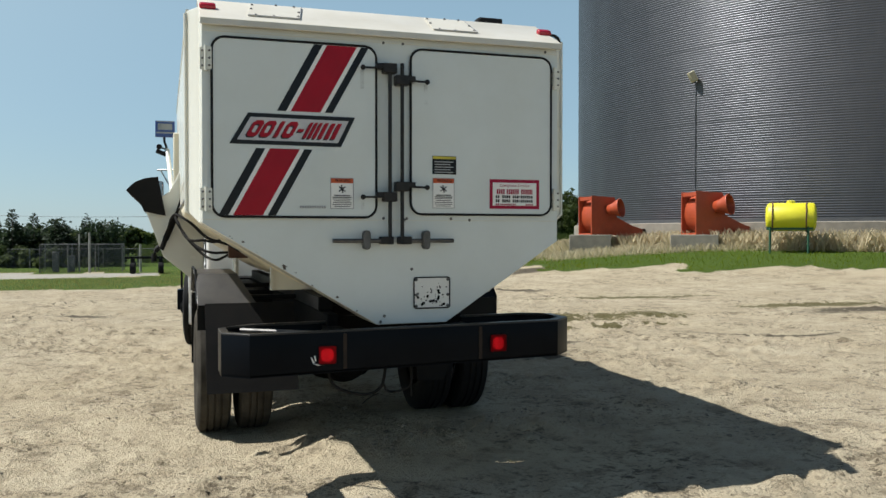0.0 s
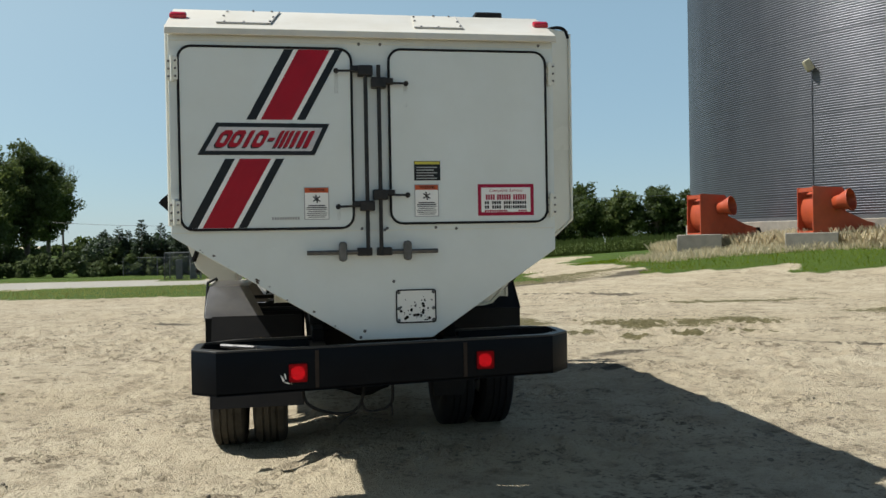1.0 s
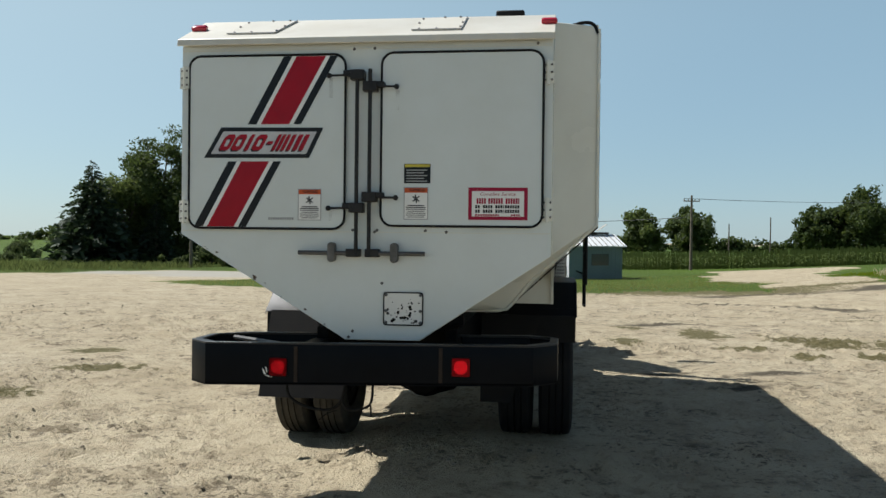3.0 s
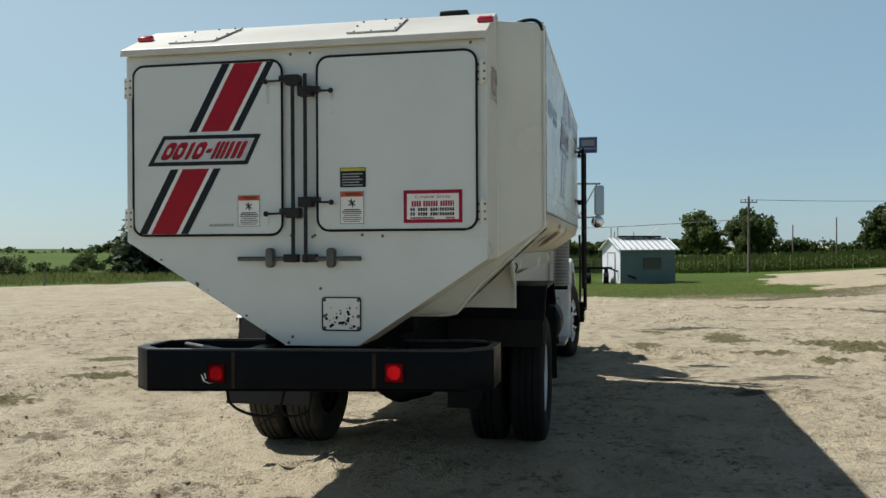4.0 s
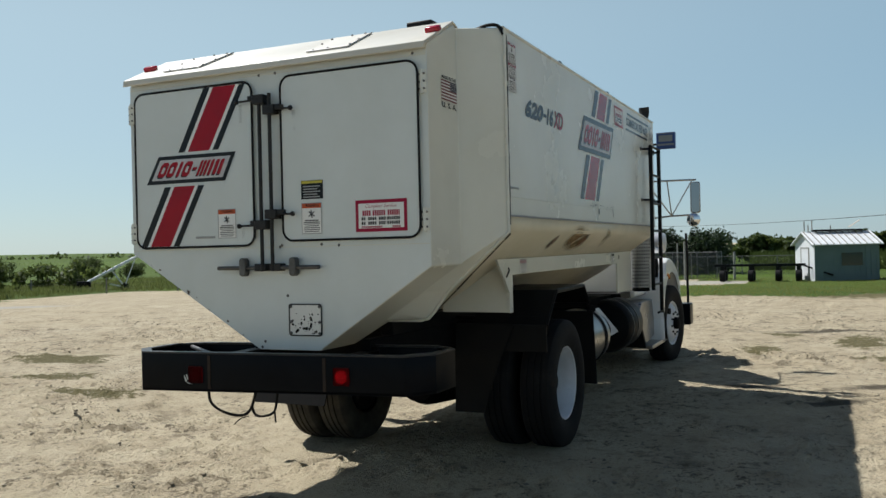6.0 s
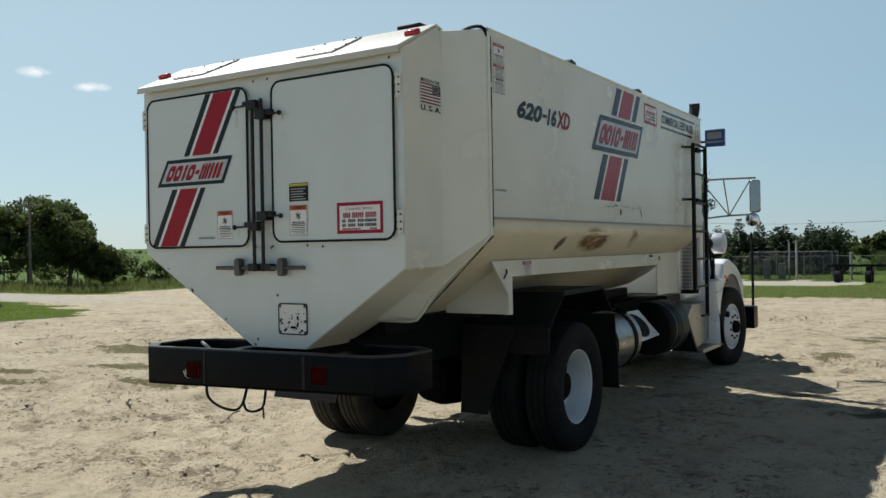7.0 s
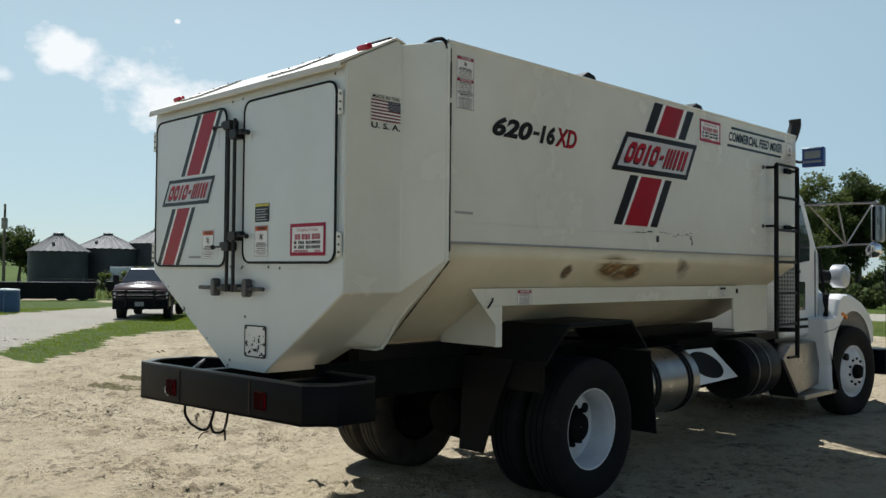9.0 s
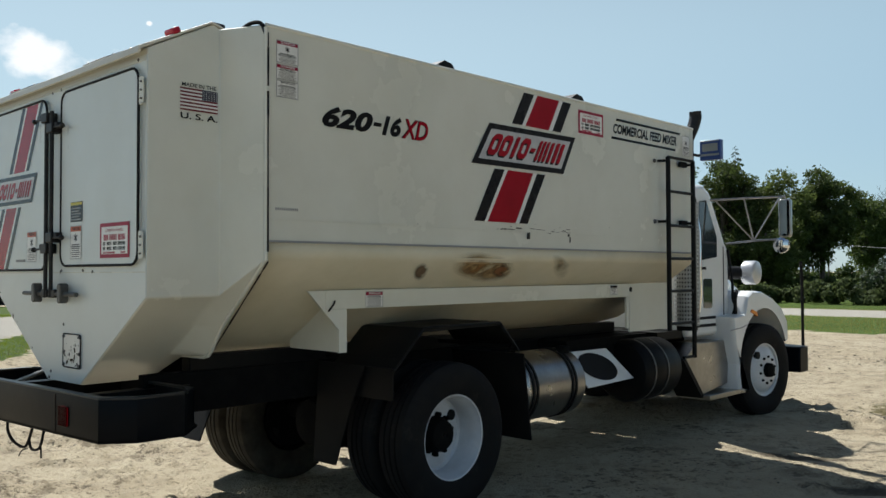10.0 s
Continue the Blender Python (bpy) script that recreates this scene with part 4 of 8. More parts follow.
def big_bin():
    base, top = 2.15, 19.0
    bin_ = thing("grain_bin", (SC[0], SC[1], 1.0), "tall corrugated galvanised grain bin on a concrete ring", "grain bin")
    seg, per = 120, 4
    n = int((top - base) / 0.105) * per
    k = np.arange(n + 1)
    z = base + (top - base) * k / n
    lap = ((z - base) / 1.12) % 1.0
    r = SR + 0.011 * np.sin(k / per * math.tau) + 0.004 * (1 - lap)
    a = np.arange(seg) * math.tau / seg
    P = np.stack([SC[0] + r[:, None] * np.cos(a), SC[1] + r[:, None] * np.sin(a), np.repeat(z[:, None], seg, 1)], 2).reshape(-1, 3)
    i = np.arange((n + 1) * seg).reshape(n + 1, seg)
    j = np.roll(i, -1, 1)
    F = np.stack([i[:-1].ravel(), j[:-1].ravel(), j[1:].ravel(), i[1:].ravel()], 1)
    me = mesh_from("corrugated_wall", P.tolist(), F.tolist(), GALV)
    me.shade_smooth()
    hang("corrugated_wall", me, None, bin_, "corrugated galvanised wall")
    bm = B()
    spin(bm, [(top, SR + 0.25), (top + 0.05, SR + 0.25), (top + 7.5, 1.2), (top + 7.9, 1.0), (top + 7.9, 0.02)], 64, "z", (SC[0], SC[1], 0))
    part("roof", bm, ROOFMETAL, bin_)
    bm = B()
    spin(bm, [(0.7, SR + 0.25), (base - 0.02, SR + 0.25), (base + 0.01, SR + 0.2), (base + 0.01, 1)], 96, "z", (SC[0], SC[1], 0), closed=True)
    part("foundation_ring", bm, CONCRETE, bin_, "pale concrete foundation ring")
    bm = B()
    spin(bm, [(base + 0.0, SR + 0.03), (base + 0.0, SR + 0.06), (base + 0.16, SR + 0.06), (base + 0.16, SR + 0.03)], 96, "z", (SC[0], SC[1], 0), closed=True)
    part("base_angle", bm, ROOFMETAL, bin_, "bright base angle")

    def wall(bearing_from_camera, z_, out=0.0):
        b = radians(bearing_from_camera)
        d = Vector((math.sin(b), math.cos(b)))
        o = Vector((-1.584, -5.405)) - Vector(SC)
        q = o.dot(d)
        t = -q - math.sqrt(max(0, q * q - o.length_squared + (SR + out) ** 2))
        return Vector((-1.584 + d.x * t, -5.405 + d.y * t, z_))
    # flood lamp and its conduit
    p = wall(34.30, 8.45, 0.03)
    bm = B()
    tube(bm, [wall(34.30, z_, 0.03) for z_ in (2.4, 4.5, 6.5, 8.5)], 0.016, 6)
    lamp = thing("flood_lamp", tuple(p), "small buff flood lamp fixed to the bin wall", "lamp")
    part("conduit", bm, GALV, lamp)
    out = (p - Vector((SC[0], SC[1], p.z))).normalized()
    bm = B()
    tube(bm, [p, p + out * 0.12 + Vector((0, 0, 0.1)), p + out * 0.16 + Vector((0, 0, 0.3))], 0.03, 6)
    part("bracket", bm, GALVDARK, lamp)
    bm = B()
    c = p + out * 0.22 + Vector((0, 0, 0.26))
    box(bm, c, (0.32, 0.26, 0.50), Matrix.Rotation(radians(-20), 4, "Z") @ Matrix.Rotation(radians(-28), 4, "Y"))
    part("lamp_body", bm, surf("buff_lamp_paint", (0.36, 0.33, 0.22), rough=0.5), lamp, bevel=0.05)
    return wall


bin_wall = big_bin()


def fan(bearing, dist, scale):
    """An orange aeration fan: scroll housing with a framed side, motor snout, and a duct that falls to the bin."""
    b = radians(bearing)
    x, y = -1.584 + dist * math.sin(b), -5.405 + dist * math.cos(b)
    g = gz(x, y)
    z0 = 1.62
    ob = thing("aeration_fan", (x, y, g), "orange steel aeration fan on a concrete block", "fan", group="fans at the bin")
    r_ = Vector((math.cos(b), -math.sin(b), 0))
    f_ = Vector((math.sin(b), math.cos(b), 0))
    o = Vector((x, y, 0))

    def W(u, v, z):
        return o + r_ * u * scale + f_ * v * scale + Vector((0, 0, z0 + z * scale))

    # the casing stands corner on: a square cheek on one side, the drum between the cheeks on the other
    def Q(s_, t_, z):
        return W(-0.35 + 1.15 * s_ - 0.60 * t_, -0.75 + 0.70 * s_ + 0.985 * t_, z)

    def slab(pts, t0, t1):
        bm = B()
        loft(bm, [[Q(s_, t0, z) for s_, z in pts], [Q(s_, t1, z) for s_, z in pts]])
        return bm
    cheek = [(0, 0), (1, 0), (1, 1.52), (0.90, 1.74), (0.04, 1.80), (0, 1.78)]
    part("cheek_plate", slab(cheek, -0.015, 0.03), ORANGE, ob, "orange square cheek plate")
    part("cheek_plate", slab(cheek, 0.97, 1.015), ORANGE, ob, "orange square cheek plate")
    drum = [(0.52 + 0.44 * math.cos(radians(a)), 0.88 + 0.80 * math.sin(radians(a))) for a in range(0, 360, 15)]
    part("scroll_drum", slab(drum, 0.03, 0.97), ORANGE, ob, "curved orange scroll drum", smooth=True)
    part("bottom_rail", slab([(0.0, 0.0), (0.10, 0.0), (0.10, 0.07), (0.0, 0.07)], 0.03, 0.97), ORANGE, ob)
    part("top_rail", slab([(0.02, 1.60), (0.14, 1.60), (0.14, 1.76), (0.02, 1.76)], 0.03, 0.97), ORANGE, ob)
    c0 = Q(0.66, 0, 1.14)
    axis = (r_ * 0.90 - f_ * 0.40 + Vector((0, 0, 0.16))).normalized()
    s = axis.cross(Vector((0, 0, 1))).normalized()
    t = s.cross(axis)
    rings = []
    for k, rad in ((0, 0.25), (0.25, 0.28), (0.62, 0.43), (0.66, 0.44)):
        rings.append([c0 + axis * k * scale + (s * math.cos(i * math.tau / 20) + t * math.sin(i * math.tau / 20)) * rad * scale for i in range(20)])
    bm = B()
    loft(bm, rings, cap=False)
    inlet = part("inlet_cone", bm, ORANGE, ob, "flared orange inlet cone", smooth=True)
    mod = inlet.modifiers.new("sheet", "SOLIDIFY")
    mod.thickness = 0.015
    # duct
    bm = B()
    loft(bm, [[W(0.45, -0.25, 0.0), W(0.45, 0.5, 0.0), W(0.45, 0.5, 1.0), W(0.45, -0.25, 1.0)],
              [W(1.55, 0.35, -0.1), W(1.55, 0.9, -0.1), W(1.55, 0.9, 0.42), W(1.55, 0.35, 0.42)],
              [W(2.05, 0.8, -0.1), W(2.05, 1.2, -0.1), W(2.05, 1.2, 0.25), W(2.05, 0.8, 0.25)]])
    part("duct", bm, ORANGE, ob, "tapering orange duct")
    bm = B()
    loft(bm, [[W(2.02, 0.75, -0.12), W(2.02, 1.25, -0.12), W(2.02, 1.25, 0.28), W(2.02, 0.75, 0.28)], [W(2.3, 1.4, -0.12), W(2.3, 1.9, -0.12), W(2.3, 1.9, 0.28), W(2.3, 1.4, 0.28)]])
    part("duct_boot", bm, SEAL, ob, "black duct boot")
    bm = B()
    loft(bm, [[W(u, v, (g - 0.2 - z0) / scale) for u, v in ((-1.35, -1.1), (0.55, -1.1), (0.55, 0.7), (-1.35, 0.7))], [W(u, v, -0.005) for u, v in ((-1.35, -1.1), (0.55, -1.1), (0.55, 0.7), (-1.35, 0.7))]])
    part("concrete_block", bm, CONCRETE, ob, "weathered concrete block", bevel=0.03)


fan(28.25, 41.0, 1.0)
fan(34.9, 38.3, 1.02)


def spray_tank():
    b = radians(40.0)
    x, y = -1.584 + 36 * math.sin(b), -5.405 + 36 * math.cos(b)
    g = gz(x, y)
    ob = thing("spray_tank", (x, y, g), "yellow plastic tank strapped on a green stand", "tank")
    r_ = Vector((math.cos(b), -math.sin(b), 0))
    zc = 2.30
    o = Vector((x, y, zc))
    bm = B()
    rings = []
    for a, rad in ((-0.93, 0.05), (-0.91, 0.36), (-0.86, 0.50), (-0.79, 0.545), (0.79, 0.545), (0.86, 0.50), (0.91, 0.36), (0.93, 0.05)):
        rings.append([o + r_ * a + (Vector((math.sin(b), math.cos(b), 0)) * math.cos(i * math.tau / 28) + Vector((0, 0, 1)) * math.sin(i * math.tau / 28)) * rad for i in range(28)])
    loft(bm, rings)
    part("tank_shell", bm, YELLOW, ob, "bright yellow plastic shell", smooth=True)
    for a in (-0.66, 0.55):
        bm = B()
        tube(bm, [o + r_ * a + (Vector((math.sin(b), math.cos(b), 0)) * math.cos(i * math.tau / 24) + Vector((0, 0, 1)) * math.sin(i * math.tau / 24)) * 0.56 for i in range(24)], 0.03, 5, closed=True)
        part("strap", bm, RUST, ob)
    bm = B()
    spin(bm, [(0.52, 0.16), (0.62, 0.16), (0.64, 0.1)], 16, "z", tuple(o))
    part("lid", bm, YELLOW, ob)
    for du in (-0.75, 0.62):
        for dv in (-0.35, 0.35):
            p = o + r_ * du + Vector((math.sin(b), math.cos(b), 0)) * dv
            bm = B()
            tube(bm, [(p.x, p.y, gz(p.x, p.y) - 0.05), (p.x, p.y, zc - 0.3)], 0.045, 6)
            part("stand_leg", bm, STANDGREEN, ob)
    bm = B()
    for dv in (-0.35, 0.35):
        q = Vector((math.sin(b), math.cos(b), 0)) * dv
        loft(bm, [[o + r_ * u + q + Vector((0, 0, -0.5 + s1)) + Vector((math.sin(b), math.cos(b), 0)) * s2 for s1, s2 in ((0, 0), (0.14, 0), (0.14, 0.06), (0, 0.06))] for u in (-0.88, 0.8)])
    part("stand_rail", bm, STANDGREEN, ob)


spray_tank()


# ---- small bins ----
def small_bin(x, y, r, wall_h, seed, pitch):
    g = gz(x, y)
    ob = thing("small_grain_bin", (x, y, g), "small dark corrugated grain bin with bright conical roof", "grain bin", group="bins behind the drive")
    bm = B()
    prof = [(g - 0.1, r)]
    k = 0
    while prof[-1][0] < g + wall_h:
        k += 1
        prof.append((g + k * 0.1, r + (0.02 if k % 2 else 0.0)))
    spin(bm, prof, 40, "z", (x, y, 0))
    part("wall", bm, GALVDARK, ob, "weathered corrugated wall")
    bm = B()
    top = g + wall_h
    n = 28
    ring0, ring1 = [], []
    for i in range(n * 2):
        a = i * math.tau / (n * 2)
        lift = 0.05 if i % 2 else 0.0
        ring0.append((x + (r + 0.18) * math.cos(a), y + (r + 0.18) * math.sin(a), top + 0.02 + lift))
        ring1.append((x + 0.45 * math.cos(a), y + 0.45 * math.sin(a), top + r * pitch + lift))
    loft(bm, [ring0, ring1])
    roof = part("roof", bm, ROOFMETAL, ob, "ribbed sheet metal roof")
    bm = B()
    spin(bm, [(top + r * pitch, 0.46), (top + r * pitch + 0.18, 0.46), (top + r * pitch + 0.28, 0.1)], 20, "z", (x, y, 0))
    part("cap", bm, GALVDARK, roof)
    bm = B()
    a = seed
    box(bm, (x + r * 0.7 * math.cos(a), y + r * 0.7 * math.sin(a), top + pitch * r * 0.32 + 0.12), (0.22, 0.22, 0.4))
    part("roof_vent", bm, ROOFMETAL, roof)


small_bin(-74.4, 26.7, 2.5, 3.35, -0.6, 0.60)
small_bin(-76.65, 32.2, 3.1, 3.72, -0.9, 0.44)
small_bin(-75.0, 36.5, 2.8, 4.3, -0.5, 0.50)


# ---- pickup ----
CARPAINT = surf("dark_maroon_car_paint", (0.035, 0.018, 0.018), (0.045, 0.024, 0.022), rough=0.2, rvar=0.03, spec=0.25)


def pickup(x, y, heading):
    g = gz(x, y)
    ob = thing("pickup_truck", (x, y, g), "dark maroon crew cab pickup truck with black grille guard", "pickup truck")
    h = radians(heading)
    R = Matrix.Translation((x, y, g)) @ Matrix.Rotation(h, 4, "Z") @ Matrix.Diagonal((0.92, 0.92, 0.92, 1))

    def place(bm):
        bmesh.ops.transform(bm, matrix=R, verts=bm.verts)
        return bm

    def put(name, bm, m_, parent=ob, label="", **kw):
        return part(name, place(bm), m_, parent, label, **kw)
    W = 1.0
    # x runs forward, front axle at 1.9
    side = [(-3.1, 0.52), (-3.1, 1.30), (-1.05, 1.32), (-1.0, 1.36), (1.35, 1.36), (1.55, 1.345), (2.40, 1.305), (2.58, 1.265), (2.70, 1.21), (2.82, 1.145), (2.89, 1.09), (2.94, 1.03), (2.96, 0.98), (2.97, 0.50), (2.42, 0.48), (2.33, 0.80), (1.9, 0.95), (1.5, 0.80), (1.4, 0.52), (-1.35, 0.52), (-1.45, 0.80), (-1.9, 0.95), (-2.3, 0.80), (-2.4, 0.6)]
    bm = B()
    loft(bm, [[(px + (0.10 * (1 - v * v) if px > 2.5 and pz > 0.9 else 0), v * W, pz + (0.085 * (1 - v * v) if px > 1.3 and pz > 0.96 else 0)) for px, pz in side] for v in (-1, -0.86, -0.6, -0.3, 0, 0.3, 0.6, 0.86, 1)])
    body = put("body", bm, CARPAINT, label="dark maroon painted body", bevel=0.03)
    cabp = [(-1.05, 1.32), (-0.92, 1.90), (0.55, 1.95), (0.78, 1.90), (1.50, 1.36)]
    bm = B()
    loft(bm, [[(px, -W * (0.98 if pz < 1.5 else 0.78), pz) for px, pz in cabp], [(px, W * (0.98 if pz < 1.5 else 0.78), pz) for px, pz in cabp]])
    top = put("cab_roof", bm, CARPAINT, bevel=0.05)
    bm = B()
    loft(bm, [[(0.82, -0.74, 1.885), (0.82, 0.74, 1.885), (1.47, 0.90, 1.40), (1.47, -0.90, 1.40)], [(0.84, -0.74, 1.895), (0.84, 0.74, 1.895), (1.50, 0.90, 1.41), (1.50, -0.90, 1.41)]])
    put("windscreen", bm, GLASS)
    for s in (-1, 1):
        for a0, a1 in ((-0.80, -0.16), (-0.08, 0.98)):
            bm = B()
            t0 = min(a1, 0.60)
            loft(bm, [[(a0, s * 0.985, 1.42), (a1, s * 0.985, 1.42), (t0, s * 0.80, 1.87), (a0 + 0.05, s * 0.80, 1.87)], [(a0, s * 0.997, 1.42), (a1, s * 0.997, 1.42), (t0, s * 0.812, 1.875), (a0 + 0.05, s * 0.812, 1.875)]])
            put("side_window", bm, GLASS)
        bm = B()
        box(bm, (1.05, s * 1.22, 1.48), (0.12, 0.22, 0.36))
        box(bm, (1.08, s * 1.08, 1.40), (0.06, 0.2, 0.06))
        put("door_mirror", bm, SEAL, bevel=0.02)
        bm = B()
        box(bm, (2.92, s * 0.78, 0.93), (0.12, 0.36, 0.22))
        put("headlamp", bm, surf("headlamp_glass", (0.5, 0.5, 0.5), rough=0.1, metal=0.5), bevel=0.02)
        for wx in (1.9, -1.9):
            bm = B()
            spin(bm, [(s * 0.70, 0.24), (s * 0.70, 0.39), (s * 0.74, 0.41), (s * 0.94, 0.41), (s * 0.98, 0.39), (s * 0.97, 0.24)], 28, "y", (wx, 0, 0.41))
            wh = put("wheel", bm, RUBBER, label="black tyre", smooth=True)
            bm = B()
            spin(bm, [(s * 0.95, 0.245), (s * 0.965, 0.23), (s * 0.93, 0.15), (s * 0.95, 0.07), (s * 0.96, 0.01)], 20, "y", (wx, 0, 0.41))
            put("rim", bm, ALU, wh, smooth=True)
    bm = B()
    box(bm, (3.03, 0, 0.91), (0.08, 1.1, 0.24))
    gr = put("grille", bm, SEAL)
    for k in range(3):
        bm = B()
        box(bm, (3.075, 0, 0.84 + k * 0.075), (0.02, 1.0, 0.028))
        put("grille_bar", bm, STEEL, gr)
    bm = B()
    box(bm, (3.0, 0, 0.58), (0.22, 1.96, 0.32))
    put("front_bumper", bm, BUMPER, bevel=0.03)
    bm = B()
    for z in (0.75, 0.92, 1.08):
        tube(bm, [(2.98, -0.95, z), (3.14, -0.75, z), (3.16, 0.75, z), (2.98, 0.95, z)], 0.035, 8)
    for yy in (-0.5, 0.5):
        tube(bm, [(3.14, yy, 0.5), (3.16, yy, 1.14)], 0.04, 8)
    put("grille_guard", bm, SEAL, label="black tube grille guard")
    bm = B()
    box(bm, (3.17, -0.02, 0.62), (0.02, 0.31, 0.16))
    put("number_plate", bm, GREYTEXT)


pickup(-25.2, 11.65, -34)


# ---- shed, trailer, fences, poles ----
TEAL = surf("teal_siding", (0.135, 0.20, 0.215), (0.115, 0.175, 0.19), scale=1.2, rough=0.6, spots=(0.12, 0.18, 0.18), spot_scale=1.0, spot_at=(0.55, 0.8))
SHEDWHITE = surf("white_siding", (0.74, 0.75, 0.76), (0.64, 0.65, 0.66), scale=1.5, rough=0.55)
WOODPOLE = surf("weathered_pole_wood", (0.17, 0.14, 0.105), (0.11, 0.09, 0.07), scale=4, rough=0.9, stretch=(6, 6, 0.5), bump=0.3)
POSTGREY = surf("grey_post", (0.33, 0.32, 0.29), (0.24, 0.23, 0.2), scale=4, rough=0.8)


def shed():
    cx, cy = 3.2, 56.4
    g = gz(cx, cy)
    ob = thing("garden_shed", (cx, cy, g), "teal shed with white gable end and white metal roof", "shed")
    R = Matrix.Translation((cx, cy, 0)) @ Matrix.Rotation(radians(24), 4, "Z")
    L, D, e, r = 2.02, 1.5, 2.46, 3.16

    def put(name, bm, m_, parent=ob, label="", **kw):
        bmesh.ops.transform(bm, matrix=R, verts=bm.verts)
        return part(name, bm, m_, parent, label, **kw)
    z = g - 0.1
    bm = B()
    prism(bm, [(-D, z), (D, z), (D, z + e), (0, z + r - 0.03), (-D, z + e)], "x", -L, L)
    walls = put("wall", bm, TEAL, label="teal board siding")
    bm = B()
    prism(bm, [(-D, z), (D, z), (D, z + e), (0, z + r - 0.03), (-D, z + e)], "x", -L - 0.03, -L)
    put("gable", bm, SHEDWHITE, label="white gable end")
    for k in range(12):
        bm = B()
        u = -L + 0.17 + k * 0.335
        span(bm, (u - 0.012, -D - 0.015, z), (u + 0.012, -D, z + e))
        put("batten", bm, TEAL, walls)
    bm = B()
    span(bm, (-L - 0.06, -0.62, z + 0.12), (-L - 0.03, 0.45, z + 2.15))
    door = put("door", bm, SHEDWHITE)
    bm = B()
    span(bm, (-L - 0.075, -0.70, z + 2.15), (-L - 0.03, 0.53, z + 2.23))
    span(bm, (-L - 0.075, -0.72, z + 0.1), (-L - 0.03, -0.64, z + 2.23))
    span(bm, (-L - 0.075, 0.47, z + 0.1), (-L - 0.03, 0.55, z + 2.23))
    put("door_frame", bm, POSTGREY, door)
    bm = B()
    span(bm, (-0.35, -D - 0.05, z + 1.05), (0.95, -D - 0.012, z + 1.85))
    put("window", bm, surf("dark_teal_glass", (0.03, 0.06, 0.065), rough=0.15), label="dark window")
    for s in (-1, 1):
        bm = B()
        a = [(s * 0.0, z + r), (s * (D + 0.25), z + e - 0.12), (s * (D + 0.25), z + e - 0.06), (0, z + r + 0.06)]
        prism(bm, a, "x", -L - 0.25, L + 0.2)
        roof = put("roof", bm, SHEDWHITE, label="white ribbed metal roof")
        for k in range(11):
            bm = B()
            u = -L - 0.1 + k * 0.412
            prism(bm, [(0, z + r + 0.06), (s * (D + 0.25), z + e - 0.06), (s * (D + 0.25), z + e - 0.02), (0, z + r + 0.10)], "x", u - 0.03, u + 0.03)
            put("rib", bm, POSTGREY, roof)
    bm = B()
    span(bm, (-1.5, -0.25, z + r + 0.08), (1.6, 0.25, z + r + 0.2))
    put("ridge_vent", bm, SEAL)
    for u, h_ in ((-2.0, 0.75), (-1.75, 0.5), (-1.5, 0.8), (-0.3, 0.45)):
        bm = B()
        tube(bm, [(u, 0.1, z + r), (u, 0.1, z + r + h_)], 0.035, 6)
        put("vent_pipe", bm, POSTGREY)
    bm = B()
    loft(bm, [[(0.9, 0, z + r + 0.3), (1.6, 0, z + r + 0.75), (1.6, 0.04, z + r + 0.78), (0.9, 0.04, z + r + 0.33)], [(0.9, 0.3, z + r + 0.3), (1.6, 0.3, z + r + 0.75), (1.6, 0.34, z + r + 0.78), (0.9, 0.34, z + r + 0.33)]])
    put("roof_panel", bm, POSTGREY)


shed()


def trailer():
    ob = thing("flat_trailer", (-1.4, 54.5, gz(-1.4, 54.5)), "low dark steel running gear trailer parked on grass", "trailer")
    g = gz(-1.4, 54.5)
    bm = B()
    span(bm, (-4.1, 54.1, g + 0.98), (1.4, 54.25, g + 1.12))
    span(bm, (-4.1, 55.0, g + 0.98), (1.4, 55.15, g + 1.12))
    for x in (-4.0, -2.4, -0.8, 0.8):
        span(bm, (x, 54.2, g + 0.99), (x + 0.1, 55.1, g + 1.09))
    part("frame", bm, BLACK, ob)
    for x in (-3.6, -1.85, -0.2, 1.0):
        for y in (54.0, 55.25):
            bm = B()
            spin(bm, [(x - 0.17, 0.18), (x - 0.17, 0.33), (x - 0.13, 0.37), (x + 0.13, 0.37), (x + 0.17, 0.33), (x + 0.17, 0.18)], 20, "x", (0, y, g + 0.38))
            part("wheel", bm, RUBBER, ob)
            bm = B()
            span(bm, (x - 0.12, y - 0.06, g + 0.4), (x + 0.12, y + 0.06, g + 1.0))
            part("axle_post", bm, BLACK, ob)
    bm = B()
    tube(bm, [(1.3, 54.6, g + 1.0), (3.0, 54.4, g + 0.35)], 0.06, 6)
    part("drawbar", bm, BLACK, ob)


trailer()


